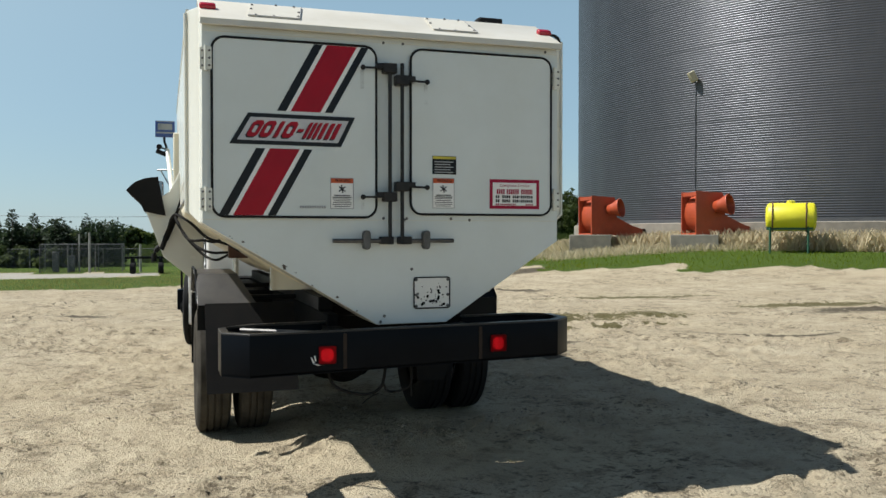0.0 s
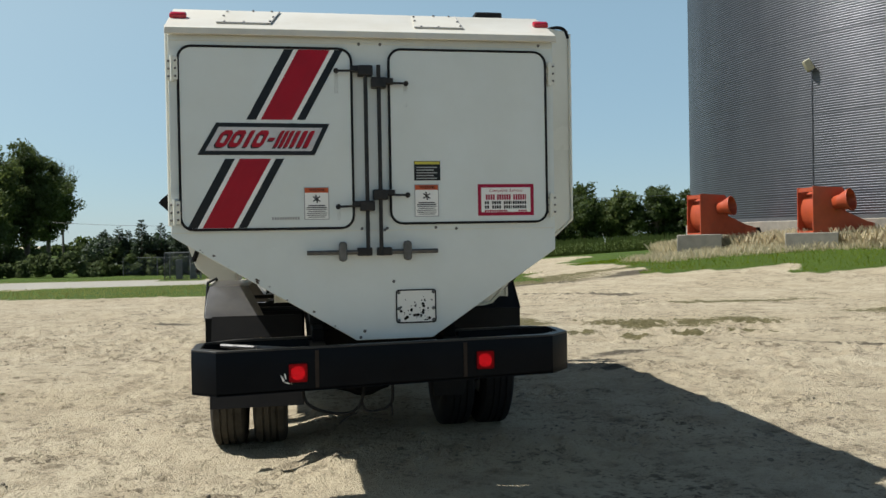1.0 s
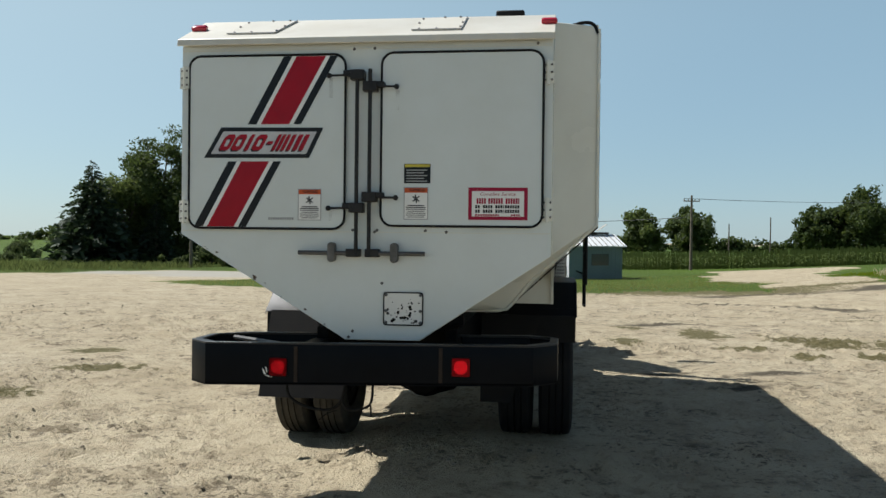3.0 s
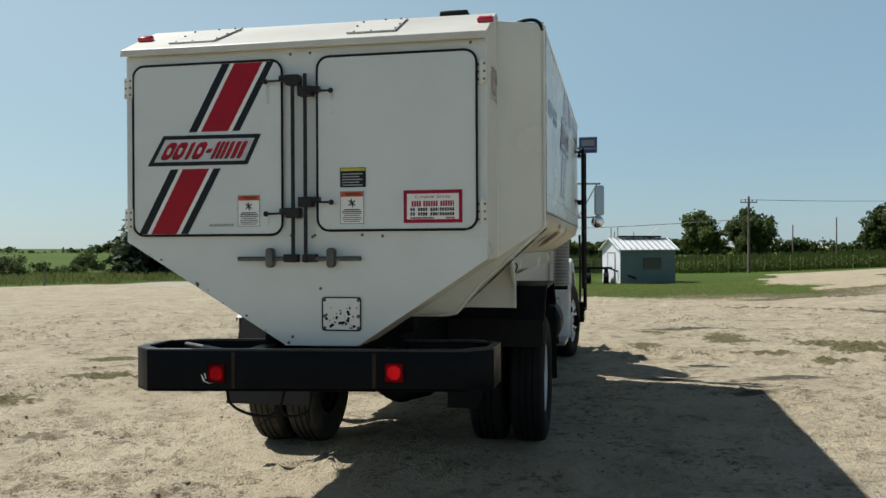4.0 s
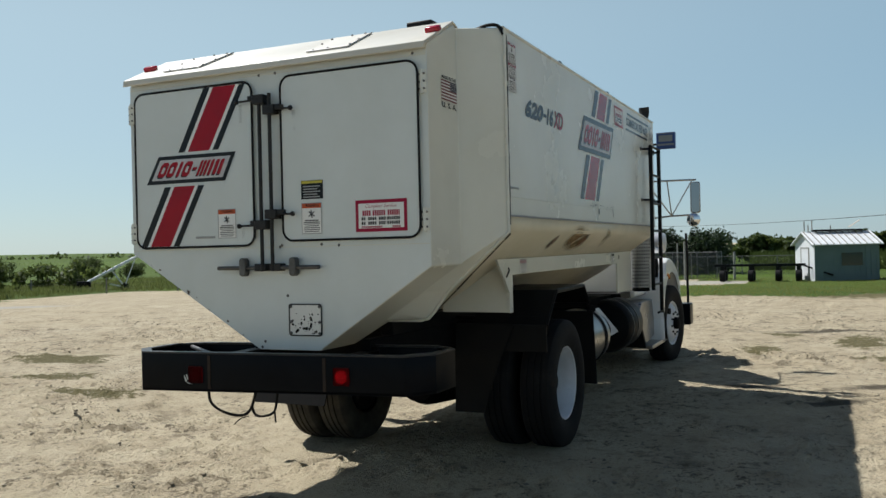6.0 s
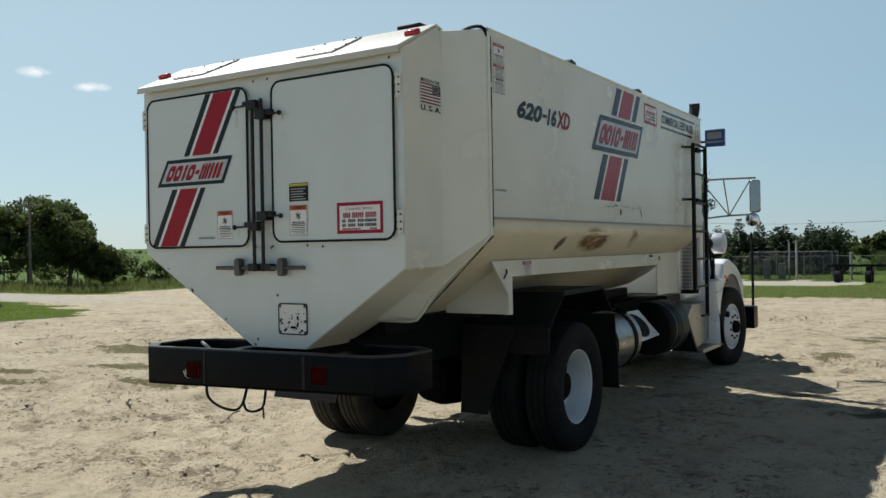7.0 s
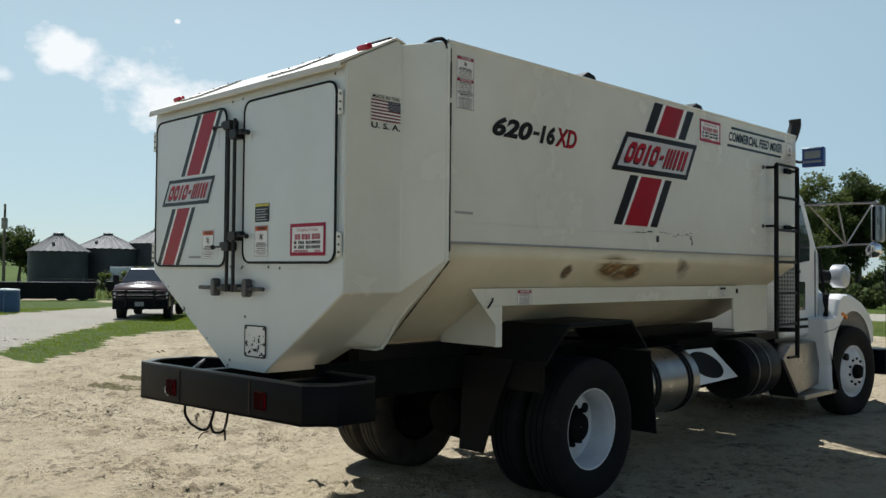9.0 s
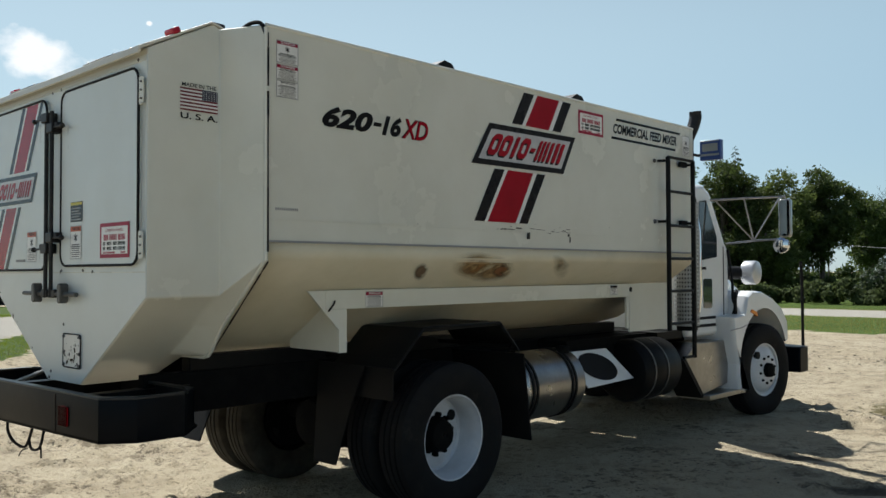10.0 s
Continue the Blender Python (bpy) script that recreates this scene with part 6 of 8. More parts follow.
def warning_label(parent, at, w, h, head, heading=None, picture=True):
    """An upright label on a plane: at(u, v, lift), u and v in metres from its top left corner, v downwards."""
    bm = B()
    flat(bm, [at(0, 0, 0), at(w, 0, 0), at(w, h, 0), at(0, h, 0)])
    sheet = part("warning_label", bm, DECALWHITE, parent, "weathered printed warning label")
    e = 0.0045
    bm = B()
    for u0, v0, u1, v1 in ((0, 0, w, e), (0, h - e, w, h), (0, e, e, h - e), (w - e, e, w, h - e)):
        flat(bm, [at(u0, v0, 0.0008), at(u1, v0, 0.0008), at(u1, v1, 0.0008), at(u0, v1, 0.0008)])
    part("border", bm, GREYTEXT, sheet)
    hh = h * (0.17 if picture else 0.24)
    if head:
        bm = B()
        flat(bm, [at(e, e, 0.001), at(w - e, e, 0.001), at(w - e, hh, 0.001), at(e, hh, 0.001)])
        part("header", bm, head, sheet)
    if heading:
        o = at(w * 0.2, hh * 0.8, 0.002)
        lettering("heading", heading, DECALBLACK if head in (None, DECALORANGE) else DECALWHITE, sheet, o, (at(1, 0, 0) - at(0, 0, 0)), (at(0, 0, 0) - at(0, 1, 0)), hh * 0.6, w * 0.66, weight=0.015)
    bm = B()
    v = hh + h * 0.03
    if picture:
        # a plain machine pictogram: crossed bars and a disc
        c, s = (w * 0.5, hh + h * 0.19), h * 0.13
        for a_ in (35, 145, 80):
            du, dv = math.cos(radians(a_)) * s, math.sin(radians(a_)) * s
            nu, nv = -math.sin(radians(a_)) * s * 0.16, math.cos(radians(a_)) * s * 0.16
            flat(bm, [at(c[0] - du - nu, c[1] - dv - nv, 0.001), at(c[0] + du - nu, c[1] + dv - nv, 0.001), at(c[0] + du + nu, c[1] + dv + nv, 0.001), at(c[0] - du + nu, c[1] - dv + nv, 0.001)])
        v = hh + h * 0.38
    n = max(3, int((h - v) / (h * 0.062)))
    for i in range(n):
        vv = v + (h * 0.97 - v) * i / n
        k = 0.1 if i % 3 else 0.16
        bar_h = h * (0.034 if i < 2 else 0.022)
        flat(bm, [at(w * k, vv, 0.001), at(w * (1 - k), vv, 0.001), at(w * (1 - k), vv + bar_h, 0.001), at(w * k, vv + bar_h, 0.001)])
    part("print", bm, PRINT, sheet)
    return sheet


def dealer_label(parent, at, w, h):
    """A crimson-edged dealer label; the name and the numbers are plain bars."""
    bm = B()
    flat(bm, [at(0, 0, 0), at(w, 0, 0), at(w, h, 0), at(0, h, 0)])
    sheet = part("dealer_label", bm, MAROON, parent, "crimson-edged white dealer label")
    e = 0.06 * w
    bm = B()
    flat(bm, [at(e, e, 0.001), at(w - e, e, 0.001), at(w - e, h - e, 0.001), at(e, h - e, 0.001)])
    part("sheet", bm, DECALWHITE, sheet)
    lettering("script", "Complete Service", MAROON, sheet, at(w * 0.2, h * 0.28, 0.002), at(1, 0, 0) - at(0, 0, 0), at(0, 0, 0) - at(0, 1, 0), h * 0.13, w * 0.6, shear=0.3)
    for v, hh, blocks, m_ in ((0.33, 0.17, (0.14, 0.30, 0.34, 0.60, 0.63, 0.86), MAROON), (0.54, 0.10, (0.12, 0.2, 0.25, 0.42, 0.46, 0.6, 0.62, 0.87), DECALBLACK),
                              (0.68, 0.10, (0.12, 0.2, 0.25, 0.42, 0.46, 0.6, 0.62, 0.87), DECALBLACK), (0.82, 0.06, (0.12, 0.52, 0.72, 0.87), MAROON)):
        bm = B()
        for u0, u1 in zip(blocks[::2], blocks[1::2]):
            u = u0
            while u < u1 - 0.012:
                u2 = min(u1, u + 0.032)
                flat(bm, [at(w * u, h * v, 0.0015), at(w * u2, h * v, 0.0015), at(w * u2, h * (v + hh), 0.0015), at(w * u, h * (v + hh), 0.0015)])
                u = u2 + 0.010
        part("printed_block", bm, m_, sheet)["kind"] = "stuff"


def rear_doors():
    for name, x0, z0, x1, z1, hinge in (("left", -1.311, 1.705, -0.291, 2.796, -1.345), ("right", -0.061, 1.728, 0.937, 2.80, 0.966)):
        out = rounded(x0, z0, x1, z1, 0.075)
        bm = B()
        prism(bm, out, "y", -0.022, -0.002)
        door = part("rear_door", bm, PANEL, truck, "white steel access door edged with a black rubber seal", bevel=0.004)
        bm = B()
        tube(bm, [(x, -0.022, z) for x, z in out], 0.008, 6, closed=True)
        part("seal", bm, SEAL, door, "black rubber seal", smooth=True)
        for zc in (z0 + 0.105, z1 - 0.135):
            bm = B()
            span(bm, (hinge - 0.034, -0.012, zc - 0.068), (hinge - 0.005, -0.004, zc + 0.068))
            span(bm, (hinge + 0.005, -0.03, zc - 0.068), (hinge + 0.034, -0.022, zc + 0.068))
            tube(bm, [(hinge, -0.022, zc - 0.075), (hinge, -0.022, zc + 0.075)], 0.011, 8)
            leaf = part("hinge", bm, WHITE, door)
            for dz in (-0.045, 0.0, 0.045):
                for dx in (-0.02, 0.02):
                    bm = B()
                    bmesh.ops.create_icosphere(bm, subdivisions=1, radius=0.008, matrix=Matrix.Translation((hinge + dx, -0.016 if dx < 0 else -0.034, zc + dz)))
                    part("hinge_bolt", bm, STEEL, leaf)
        if name == "left":
            for k, (i, j, m_) in enumerate(((0, 1, DECALBLACK), (1, 2, DECALWHITE), (2, 3, DECALRED), (3, 4, DECALWHITE), (4, 5, DECALBLACK))):
                def sx(i_, z):
                    f = (z - 1.712) / (2.788 - 1.712)
                    return STRIPE_BOT[i_] + (STRIPE_TOP[i_] - STRIPE_BOT[i_]) * f
                for za, zb in ((1.714, 2.128), (2.362, 2.787)):
                    bm = B()
                    flat(bm, [(sx(i, za), -0.0235 - k * 0.0001, za), (sx(j, za), -0.0235 - k * 0.0001, za), (sx(j, zb), -0.0235 - k * 0.0001, zb), (sx(i, zb), -0.0235 - k * 0.0001, zb)])
                    part("stripe", bm, m_, door)
            brand_bars(door, (-1.088, 0, 2.326), (-0.456, 0, 2.322), (-0.532, 0, 2.166), (-1.180, 0, 2.168), (0, -1, 0), DECALRED, 0.025)
            warning_label(door, lambda u, v, k: Vector((-0.589 + u, -0.0245 - k, 1.955 - v)), 0.15, 0.197, DECALORANGE, "WARNING")
            bm = B()
            for i in range(11):
                span(bm, (-0.781 + i * 0.0152, -0.025, 1.760), (-0.781 + i * 0.0152 + 0.0105, -0.0235, 1.776))
            part("printed_block", bm, GREYTEXT, door)["kind"] = "stuff"
        else:
            bm = B()
            flat(bm, [(0.086, -0.0245, 1.992), (0.251, -0.0245, 1.992), (0.251, -0.0245, 2.112), (0.086, -0.0245, 2.112)])
            tag = part("caution_label", bm, DECALBLACK, door, "black and yellow caution label")
            bm = B()
            flat(bm, [(0.09, -0.0255, 2.092), (0.247, -0.0255, 2.092), (0.247, -0.0255, 2.109), (0.09, -0.0255, 2.109)])
            part("header", bm, DECALYELLOW, tag)
            bm = B()
            for i in range(5):
                flat(bm, [(0.10, -0.0255, 2.002 + i * 0.017), (0.23 - 0.02 * (i % 2), -0.0255, 2.002 + i * 0.017), (0.23 - 0.02 * (i % 2), -0.0255, 2.009 + i * 0.017), (0.10, -0.0255, 2.009 + i * 0.017)])
            part("printed_block", bm, GREYTEXT, tag)["kind"] = "stuff"
            warning_label(door, lambda u, v, k: Vector((0.086 + u, -0.0245 - k, 1.968 - v)), 0.152, 0.2, DECALORANGE, "WARNING")
            dealer_label(door, lambda u, v, k: Vector((0.487 + u, -0.0245 - k, 1.967 - v)), 0.362, 0.198)


def latches():
    for x, top, arm_z, arm_x, low_z, bar_x, knob in ((-0.208, 2.672, 2.660, -0.385, 1.838, -0.578, -0.362), (-0.127, 2.695, 2.588, 0.040, 1.905, 0.224, 0.034)):
        s = -1 if x < -0.17 else 1
        bm = B()
        tube(bm, [(x, -0.055, 1.532), (x, -0.055, top)], 0.0125, 10)
        rod = part("latch_rod", bm, LATCH, truck, "worn black latch rod", smooth=True)
        for z in (arm_z, low_z):
            bm = B()
            box(bm, (x + s * 0.0, -0.04, z), (0.09, 0.07, 0.062))
            box(bm, (x + s * 0.055, -0.035, z + 0.012), (0.07, 0.055, 0.036))
            part("latch_clamp", bm, LATCH, rod, bevel=0.006)
            bm = B()
            tube(bm, [(x, -0.06, z), (arm_x, -0.06, z - 0.004)], 0.007, 8)
            bmesh.ops.create_uvsphere(bm, u_segments=10, v_segments=8, radius=0.017, matrix=Matrix.Translation((arm_x, -0.06, z - 0.004)))
            part("latch_arm", bm, LATCH, rod, smooth=True)
        bm = B()
        tube(bm, [(x, -0.045, 1.556), (bar_x, -0.045, 1.556)], 0.014, 8)
        part("cross_bar", bm, BARE, rod)
        bm = B()
        prism(bm, rounded(knob - 0.024, 1.500, knob + 0.024, 1.622, 0.022), "y", -0.075, -0.02)
        part("bar_clamp", bm, BARE, rod, bevel=0.006)
        bm = B()
        box(bm, (x + s * 0.02, -0.03, 1.558), (0.09, 0.06, 0.05))
        part("rod_guide", bm, LATCH, rod, bevel=0.006)
    for x, z in ((-0.24, 2.83), (-0.11, 2.832), (-0.24, 1.70), (-0.10, 1.69), (-0.085, 1.70), (-0.26, 1.03), (-0.235, 1.068), (0.90, 2.845), (-0.05, 1.37), (0.35, 1.692), (0.22, 1.70)):
        bm = B()
        bmesh.ops.create_icosphere(bm, subdivisions=1, radius=0.011, matrix=Matrix.Translation((x, -0.006, z)) @ Matrix.Diagonal((1, 0.4, 1, 1)))
        part("bolt", bm, STEEL, truck)
    # bolted plate with its paint chipped
    bm = B()
    prism(bm, rounded(-0.036, 1.113, 0.209, 1.314, 0.012), "y", -0.012, -0.004)
    plate = part("number_plate_cover", bm, surf("chipped_white_paint", (0.70, 0.69, 0.65), (0.66, 0.65, 0.61), scale=4, rough=0.4, spots=(0.35, 0.33, 0.30), spot_scale=21, spot_at=(0.635, 0.70)), truck, "white bolted plate, paint chipped to black")
    bm = B()
    tube(bm, [(x, -0.012, z) for x, z in rounded(-0.036, 1.113, 0.209, 1.314, 0.012, 2)], 0.0045, 5, closed=True)
    part("gap", bm, SEAL, plate)
    for x in (-0.022, 0.195):
        for z in (1.127, 1.2, 1.30):
            bm = B()
            bmesh.ops.create_icosphere(bm, subdivisions=1, radius=0.012, matrix=Matrix.Translation((x, -0.014, z)))
            part("bolt", bm, STEEL, plate)
    bm = B()
    rng = np.random.default_rng(31)
    PLATE, PLATE_Y = (-0.036, 1.113, 0.209, 1.314), -0.0132
    for k in range(46):
        u, v = rng.beta(1.6, 1.3), rng.beta(1.2, 1.9)
        cx, cz, r = PLATE[0] + (PLATE[2] - PLATE[0]) * (0.08 + 0.86 * u), PLATE[1] + (PLATE[3] - PLATE[1]) * (0.06 + 0.84 * v), 0.0025 + 0.009 * rng.random() ** 2.2
        flat(bm, [(cx + r * (0.6 + 0.7 * rng.random()) * math.cos(i * math.tau / 7), PLATE_Y, cz + r * (0.6 + 0.7 * rng.random()) * math.sin(i * math.tau / 7)) for i in range(7)])
    part("paint_chip", bm, DECALBLACK, plate, "black chips in white paint")["kind"] = "stuff"
    # chipped paint at the bottom left edge
    bm = B()
    flat(bm, [(-1.355, -0.0052, 1.662), (-0.284, -0.0052, 1.018), (-0.284, -0.0052, 1.050), (-1.355, -0.0052, 1.694)])
    part("edge_wear", bm, patchy("chipped_edge", (0.10, 0.07, 0.05), 14, (0.60, 0.64)), truck, "chipped paint along the bottom edge")
    # dark run-down streaks under the latch arms
    bm = B()
    for x, z, w, h in ((-0.383, 2.645, 0.012, 0.12), (0.04, 2.575, 0.012, 0.13), (-0.38, 1.825, 0.01, 0.07)):
        flat(bm, [(x - w, -0.0252, z - h), (x + w, -0.0252, z - h), (x + w, -0.0252, z), (x - w, -0.0252, z)])
    part("drip_stain", bm, patchy("grey_drips", (0.22, 0.215, 0.20), 7, (0.42, 1.1)), truck)["kind"] = "stuff"


def bumper():
    # a bent band of plate, open above, standing behind the compartment
    # the band has sagged towards the left wheel
    def foot(x):
        return 0.740 + 0.026 * (x + 1.265)

    def brim(x):
        return 0.990 + 0.014 * (x + 1.265)
    pts = [(-1.265, 0.24), (-1.265, -0.06), (-1.11, -0.215), (0.90, -0.215), (1.04, -0.07), (1.045, 0.20), (0.86, 0.36), (0.42, 0.36)]
    pts = [(-0.56, 0.40), (-1.05, 0.40)] + pts
    t = 0.014
    bm = B()
    inner = [(p[0] + (t if p[0] < 0 else -t), p[1] + t) for p in pts]
    ring = [[(*a, foot(a[0])), (*a, brim(a[0])), (*b, brim(a[0])), (*b, foot(a[0]))] for a, b in zip(pts, inner)]
    loft(bm, ring)
    bar = part("bumper", bm, BUMPER, truck, "black painted plate steel bumper with bevelled corners", bevel=0.004)
    bm = B()
    ring = [[(*a, foot(a[0]) - 0.006), (*a, foot(a[0]) + 0.008), (b[0] + (0.045 if b[0] < 0 else -0.045), b[1] + 0.045, foot(a[0]) + 0.008), (b[0] + (0.045 if b[0] < 0 else -0.045), b[1] + 0.045, foot(a[0]) - 0.006)] for a, b in zip(pts, inner)]
    loft(bm, ring)
    part("bottom_lip", bm, BUMPER, bar)
    bm = B()
    ring = [[(*a, brim(a[0]) - 0.004), (*a, brim(a[0]) + 0.010), (b[0] + (0.035 if b[0] < 0 else -0.035), b[1] + (0.035 if b[1] < 0.3 else -0.05), brim(a[0]) + 0.010), (b[0] + (0.035 if b[0] < 0 else -0.035), b[1] + (0.035 if b[1] < 0.3 else -0.05), brim(a[0]) - 0.004)] for a, b in zip(pts, inner)]
    loft(bm, ring)
    part("top_lip", bm, LIPGREY, bar, bevel=0.003)
    for x, d, m_ in ((-0.645, -0.015, TAILDIM), (0.474, 0.015, TAILLIT)):
        bm = B()
        prism(bm, rounded(x - 0.060, 0.815 + d, x + 0.060, 0.936 + d, 0.014), "y", -0.2175, -0.214)
        pan = part("lamp_recess", bm, BUMPER, bar)
        bm = B()
        prism(bm, rounded(x - 0.053, 0.822 + d, x + 0.053, 0.929 + d, 0.012), "y", -0.2205, -0.2175)
        lens = part("tail_lamp", bm, TAILRED, pan, "lit red tail lamp")
        bm = B()
        prism(bm, rounded(x - 0.040, 0.836 + d, x + 0.038, 0.914 + d, 0.030, 4), "y", -0.2215, -0.2200)
        part("lamp_glow", bm, m_, lens)
        # thin fins added to block the lens glow from oblique views
        bm = B()
        for i in range(17):
            k = -0.053 + i * 0.006625
            span(bm, (x + k - 0.0004, -0.2287, 0.8225 + d), (x + k + 0.0004, -0.2205, 0.9285 + d))
            span(bm, (x - 0.053, -0.2287, 0.8755 + d + k - 0.0004), (x + 0.053, -0.2205, 0.8755 + d + k + 0.0004))
        part("lens_grid", bm, LENSGRID, lens)["kind"] = "stuff"
    for x in (-0.535, 0.352):
        bm = B()
        span(bm, (x - 0.011, -0.219, foot(x) + 0.012), (x + 0.011, -0.214, brim(x) - 0.012))
        part("weld_plate", bm, RUSTDARK, bar, "rusty weld seam")
    bm = B()
    flat(bm, [(-0.748, -0.2162, 0.852), (-0.736, -0.2162, 0.842), (-0.722, -0.2162, 0.815), (-0.733, -0.2162, 0.812)])
    flat(bm, [(-0.735, -0.2162, 0.812), (-0.70, -0.2162, 0.797), (-0.655, -0.2162, 0.801), (-0.70, -0.2162, 0.806)])
    flat(bm, [(-0.728, -0.2162, 0.858), (-0.719, -0.2162, 0.860), (-0.712, -0.2162, 0.826), (-0.718, -0.2162, 0.824)])
    part("scrape", bm, DECALWHITE, bar, "bare scrape in the black paint")
    # arms inside, from the frame to the band
    for x in (-0.52, 0.36):
        bm = B()
        span(bm, (x - 0.05, -0.20, 0.80), (x + 0.05, 0.6, 0.98))
        part("bumper_arm", bm, BLACK, bar)
    bm = B()
    tube(bm, [(-1.12, 0.30, 0.975), (-0.55, -0.12, 0.975)], 0.014, 8)
    part("brace", bm, STEEL, bar)
    # wiring hanging below
    bm = B()
    tube(bm, smoothline([(-0.62, -0.12, 0.77), (-0.60, -0.13, 0.67), (-0.50, -0.13, 0.61), (-0.36, -0.12, 0.59), (-0.28, -0.12, 0.64), (-0.25, -0.1, 0.76)], 5), 0.0095, 6)
    tube(bm, smoothline([(-0.27, -0.12, 0.65), (-0.24, -0.12, 0.60), (-0.16, -0.12, 0.60), (-0.09, -0.12, 0.64), (-0.08, -0.1, 0.76)], 5), 0.0085, 6)
    tube(bm, smoothline([(-0.30, -0.12, 0.59), (-0.36, -0.13, 0.57), (-0.41, -0.13, 0.53)], 4), 0.004, 5)
    tube(bm, smoothline([(-0.09, -0.12, 0.63), (-0.085, -0.12, 0.56)], 4), 0.006, 5)
    part("trailer_wiring", bm, HOSE, truck, "black wiring drooping under the bumper", smooth=True)


def chassis():
    for x in (-0.51, 0.35):
        bm = B()
        prism(bm, [(x - 0.04, 0.80), (x + 0.04, 0.80), (x + 0.04, 1.06), (x - 0.04, 1.06)], "y", 0.3, 8.2)
        part("frame_rail", bm, GRIME, truck, bevel=0.008)
    for y in (0.62, 1.5, 3.1, 4.4, 5.6):
        bm = B()
        span(bm, (-0.47, y - 0.05, 0.86), (0.31, y + 0.05, 1.02))
        part("cross_member", bm, GRIME, truck)
    bm = B()
    for x in (-0.51, 0.35):
        span(bm, (x - 0.05, 0.6, 1.06), (x + 0.05, 5.5, 1.16))
    part("subframe", bm, BLACK, truck, bevel=0.006)
    # drive axle with its bulged housing
    bm = B()
    spin(bm, [(-1.0, 0.05), (-0.95, 0.085), (-0.42, 0.09), (-0.30, 0.20), (CX, 0.255), (0.14, 0.20), (0.26, 0.09), (0.80, 0.085), (0.86, 0.05)], 20, "x", (0, 2.29, 0.52))
    part("drive_axle", bm, GRIME, truck, smooth=True)
    bm = B()
    spin(bm, [(1.86, 0.04), (1.9, 0.17), (2.08, 0.23), (2.3, 0.24)], 20, "y", (CX, 0, 0.52))
    part("differential_cover", bm, GRIME, truck, smooth=True)
    bm = B()
    tube(bm, [(CX, 2.5, 0.55), (CX, 5.6, 0.85)], 0.055, 12)
    part("drive_shaft", bm, GRIME, truck, smooth=True)
    for x in (-0.51, 0.35):
        bm = B()
        for i in range(6):
            pts = [(x, 2.29 + d * (0.68 - i * 0.08), 0.66 - i * 0.012 + 0.16 * abs(d) ** 2 * (1 - i * 0.1)) for d in (-1, -0.6, -0.2, 0.2, 0.6, 1)]
            loft(bm, [[(px - 0.04, py, pz - 0.006), (px + 0.04, py, pz - 0.006), (px + 0.04, py, pz + 0.006), (px - 0.04, py, pz + 0.006)] for px, py, pz in pts])
        part("leaf_spring", bm, GRIME, truck)
        bm = B()
        spin(bm, [(0.62, 0.09), (0.66, 0.12), (0.78, 0.12), (0.82, 0.09)], 16, "z", (x + (0.2 if x > 0 else -0.2), 1.9, 0))
        part("brake_chamber", bm, GRIME, truck, smooth=True)


def sill_and_gussets():
    for side in (1, -1):
        def X(v):
            return v if side > 0 else mirror_x(v) + 0.36
        bm = B()
        span(bm, (X(0.985), 1.20, 1.445), (X(1.012), 4.80, 1.568))
        part("sill_beam", bm, WHITE, truck, "white steel sill beam", bevel=0.004)
        bm = B()
        prism(bm, [(1.06, 1.566), (1.375, 1.566), (1.375, 1.165), (1.31, 1.165), (1.31, 1.314)], "x", X(0.99), X(1.008))
        web = part("gusset", bm, WHITE, truck, "white triangular gusset plate")
        bm = B()
        spin(bm, [(X(1.006), 0.036), (X(1.010), 0.036)], 16, "x", (0, 1.262, 1.503))
        part("hole", bm, STEEL, web)
        bm = B()
        tube(bm, [(X(1.016), 1.27, 1.50), (X(1.03), 1.25, 1.48), (X(1.02), 1.215, 1.435)], 0.006, 6)
        part("hook", bm, SEAL, web)
        bm = B()
        prism(bm, [(X(1.0), 1.166), (X(1.0), 1.56), (X(0.95), 1.55), (X(0.45), 1.22), (X(0.45), 1.166)], "y", 1.335, 1.347)
        part("cross_plate", bm, WHITE, web)
        bm = B()
        prism(bm, [(4.70, 1.568), (4.98, 1.568), (4.80, 1.42), (4.80, 1.15), (4.755, 1.15), (4.755, 1.445), (4.70, 1.445)], "x", X(0.988), X(1.006))
        fore = part("gusset", bm, WHITE, truck, "white triangular gusset plate")
        bm = B()
        spin(bm, [(X(1.004), 0.024), (X(1.009), 0.024)], 14, "x", (0, 4.83, 1.515))
        part("hole", bm, SEAL, fore)
        # apron below the front of the hopper
        bm = B()
        prism(bm, [(4.84, 1.115), (5.545, 1.115), (5.545, 1.70), (5.15, 1.70), (4.84, 1.45)], "x", X(0.97), X(0.985))
        part("front_apron", bm, WHITE, truck)
    at = lambda y0, z1: (lambda u, v, k: Vector((1.0135 + k, y0 + u, z1 - v)))
    warning_label(truck, at(1.53, 1.556), 0.155, 0.105, MAROON, "DANGER", picture=False)
    warning_label(truck, at(4.47, 1.556), 0.12, 0.085, DECALBLACK, None, picture=False)


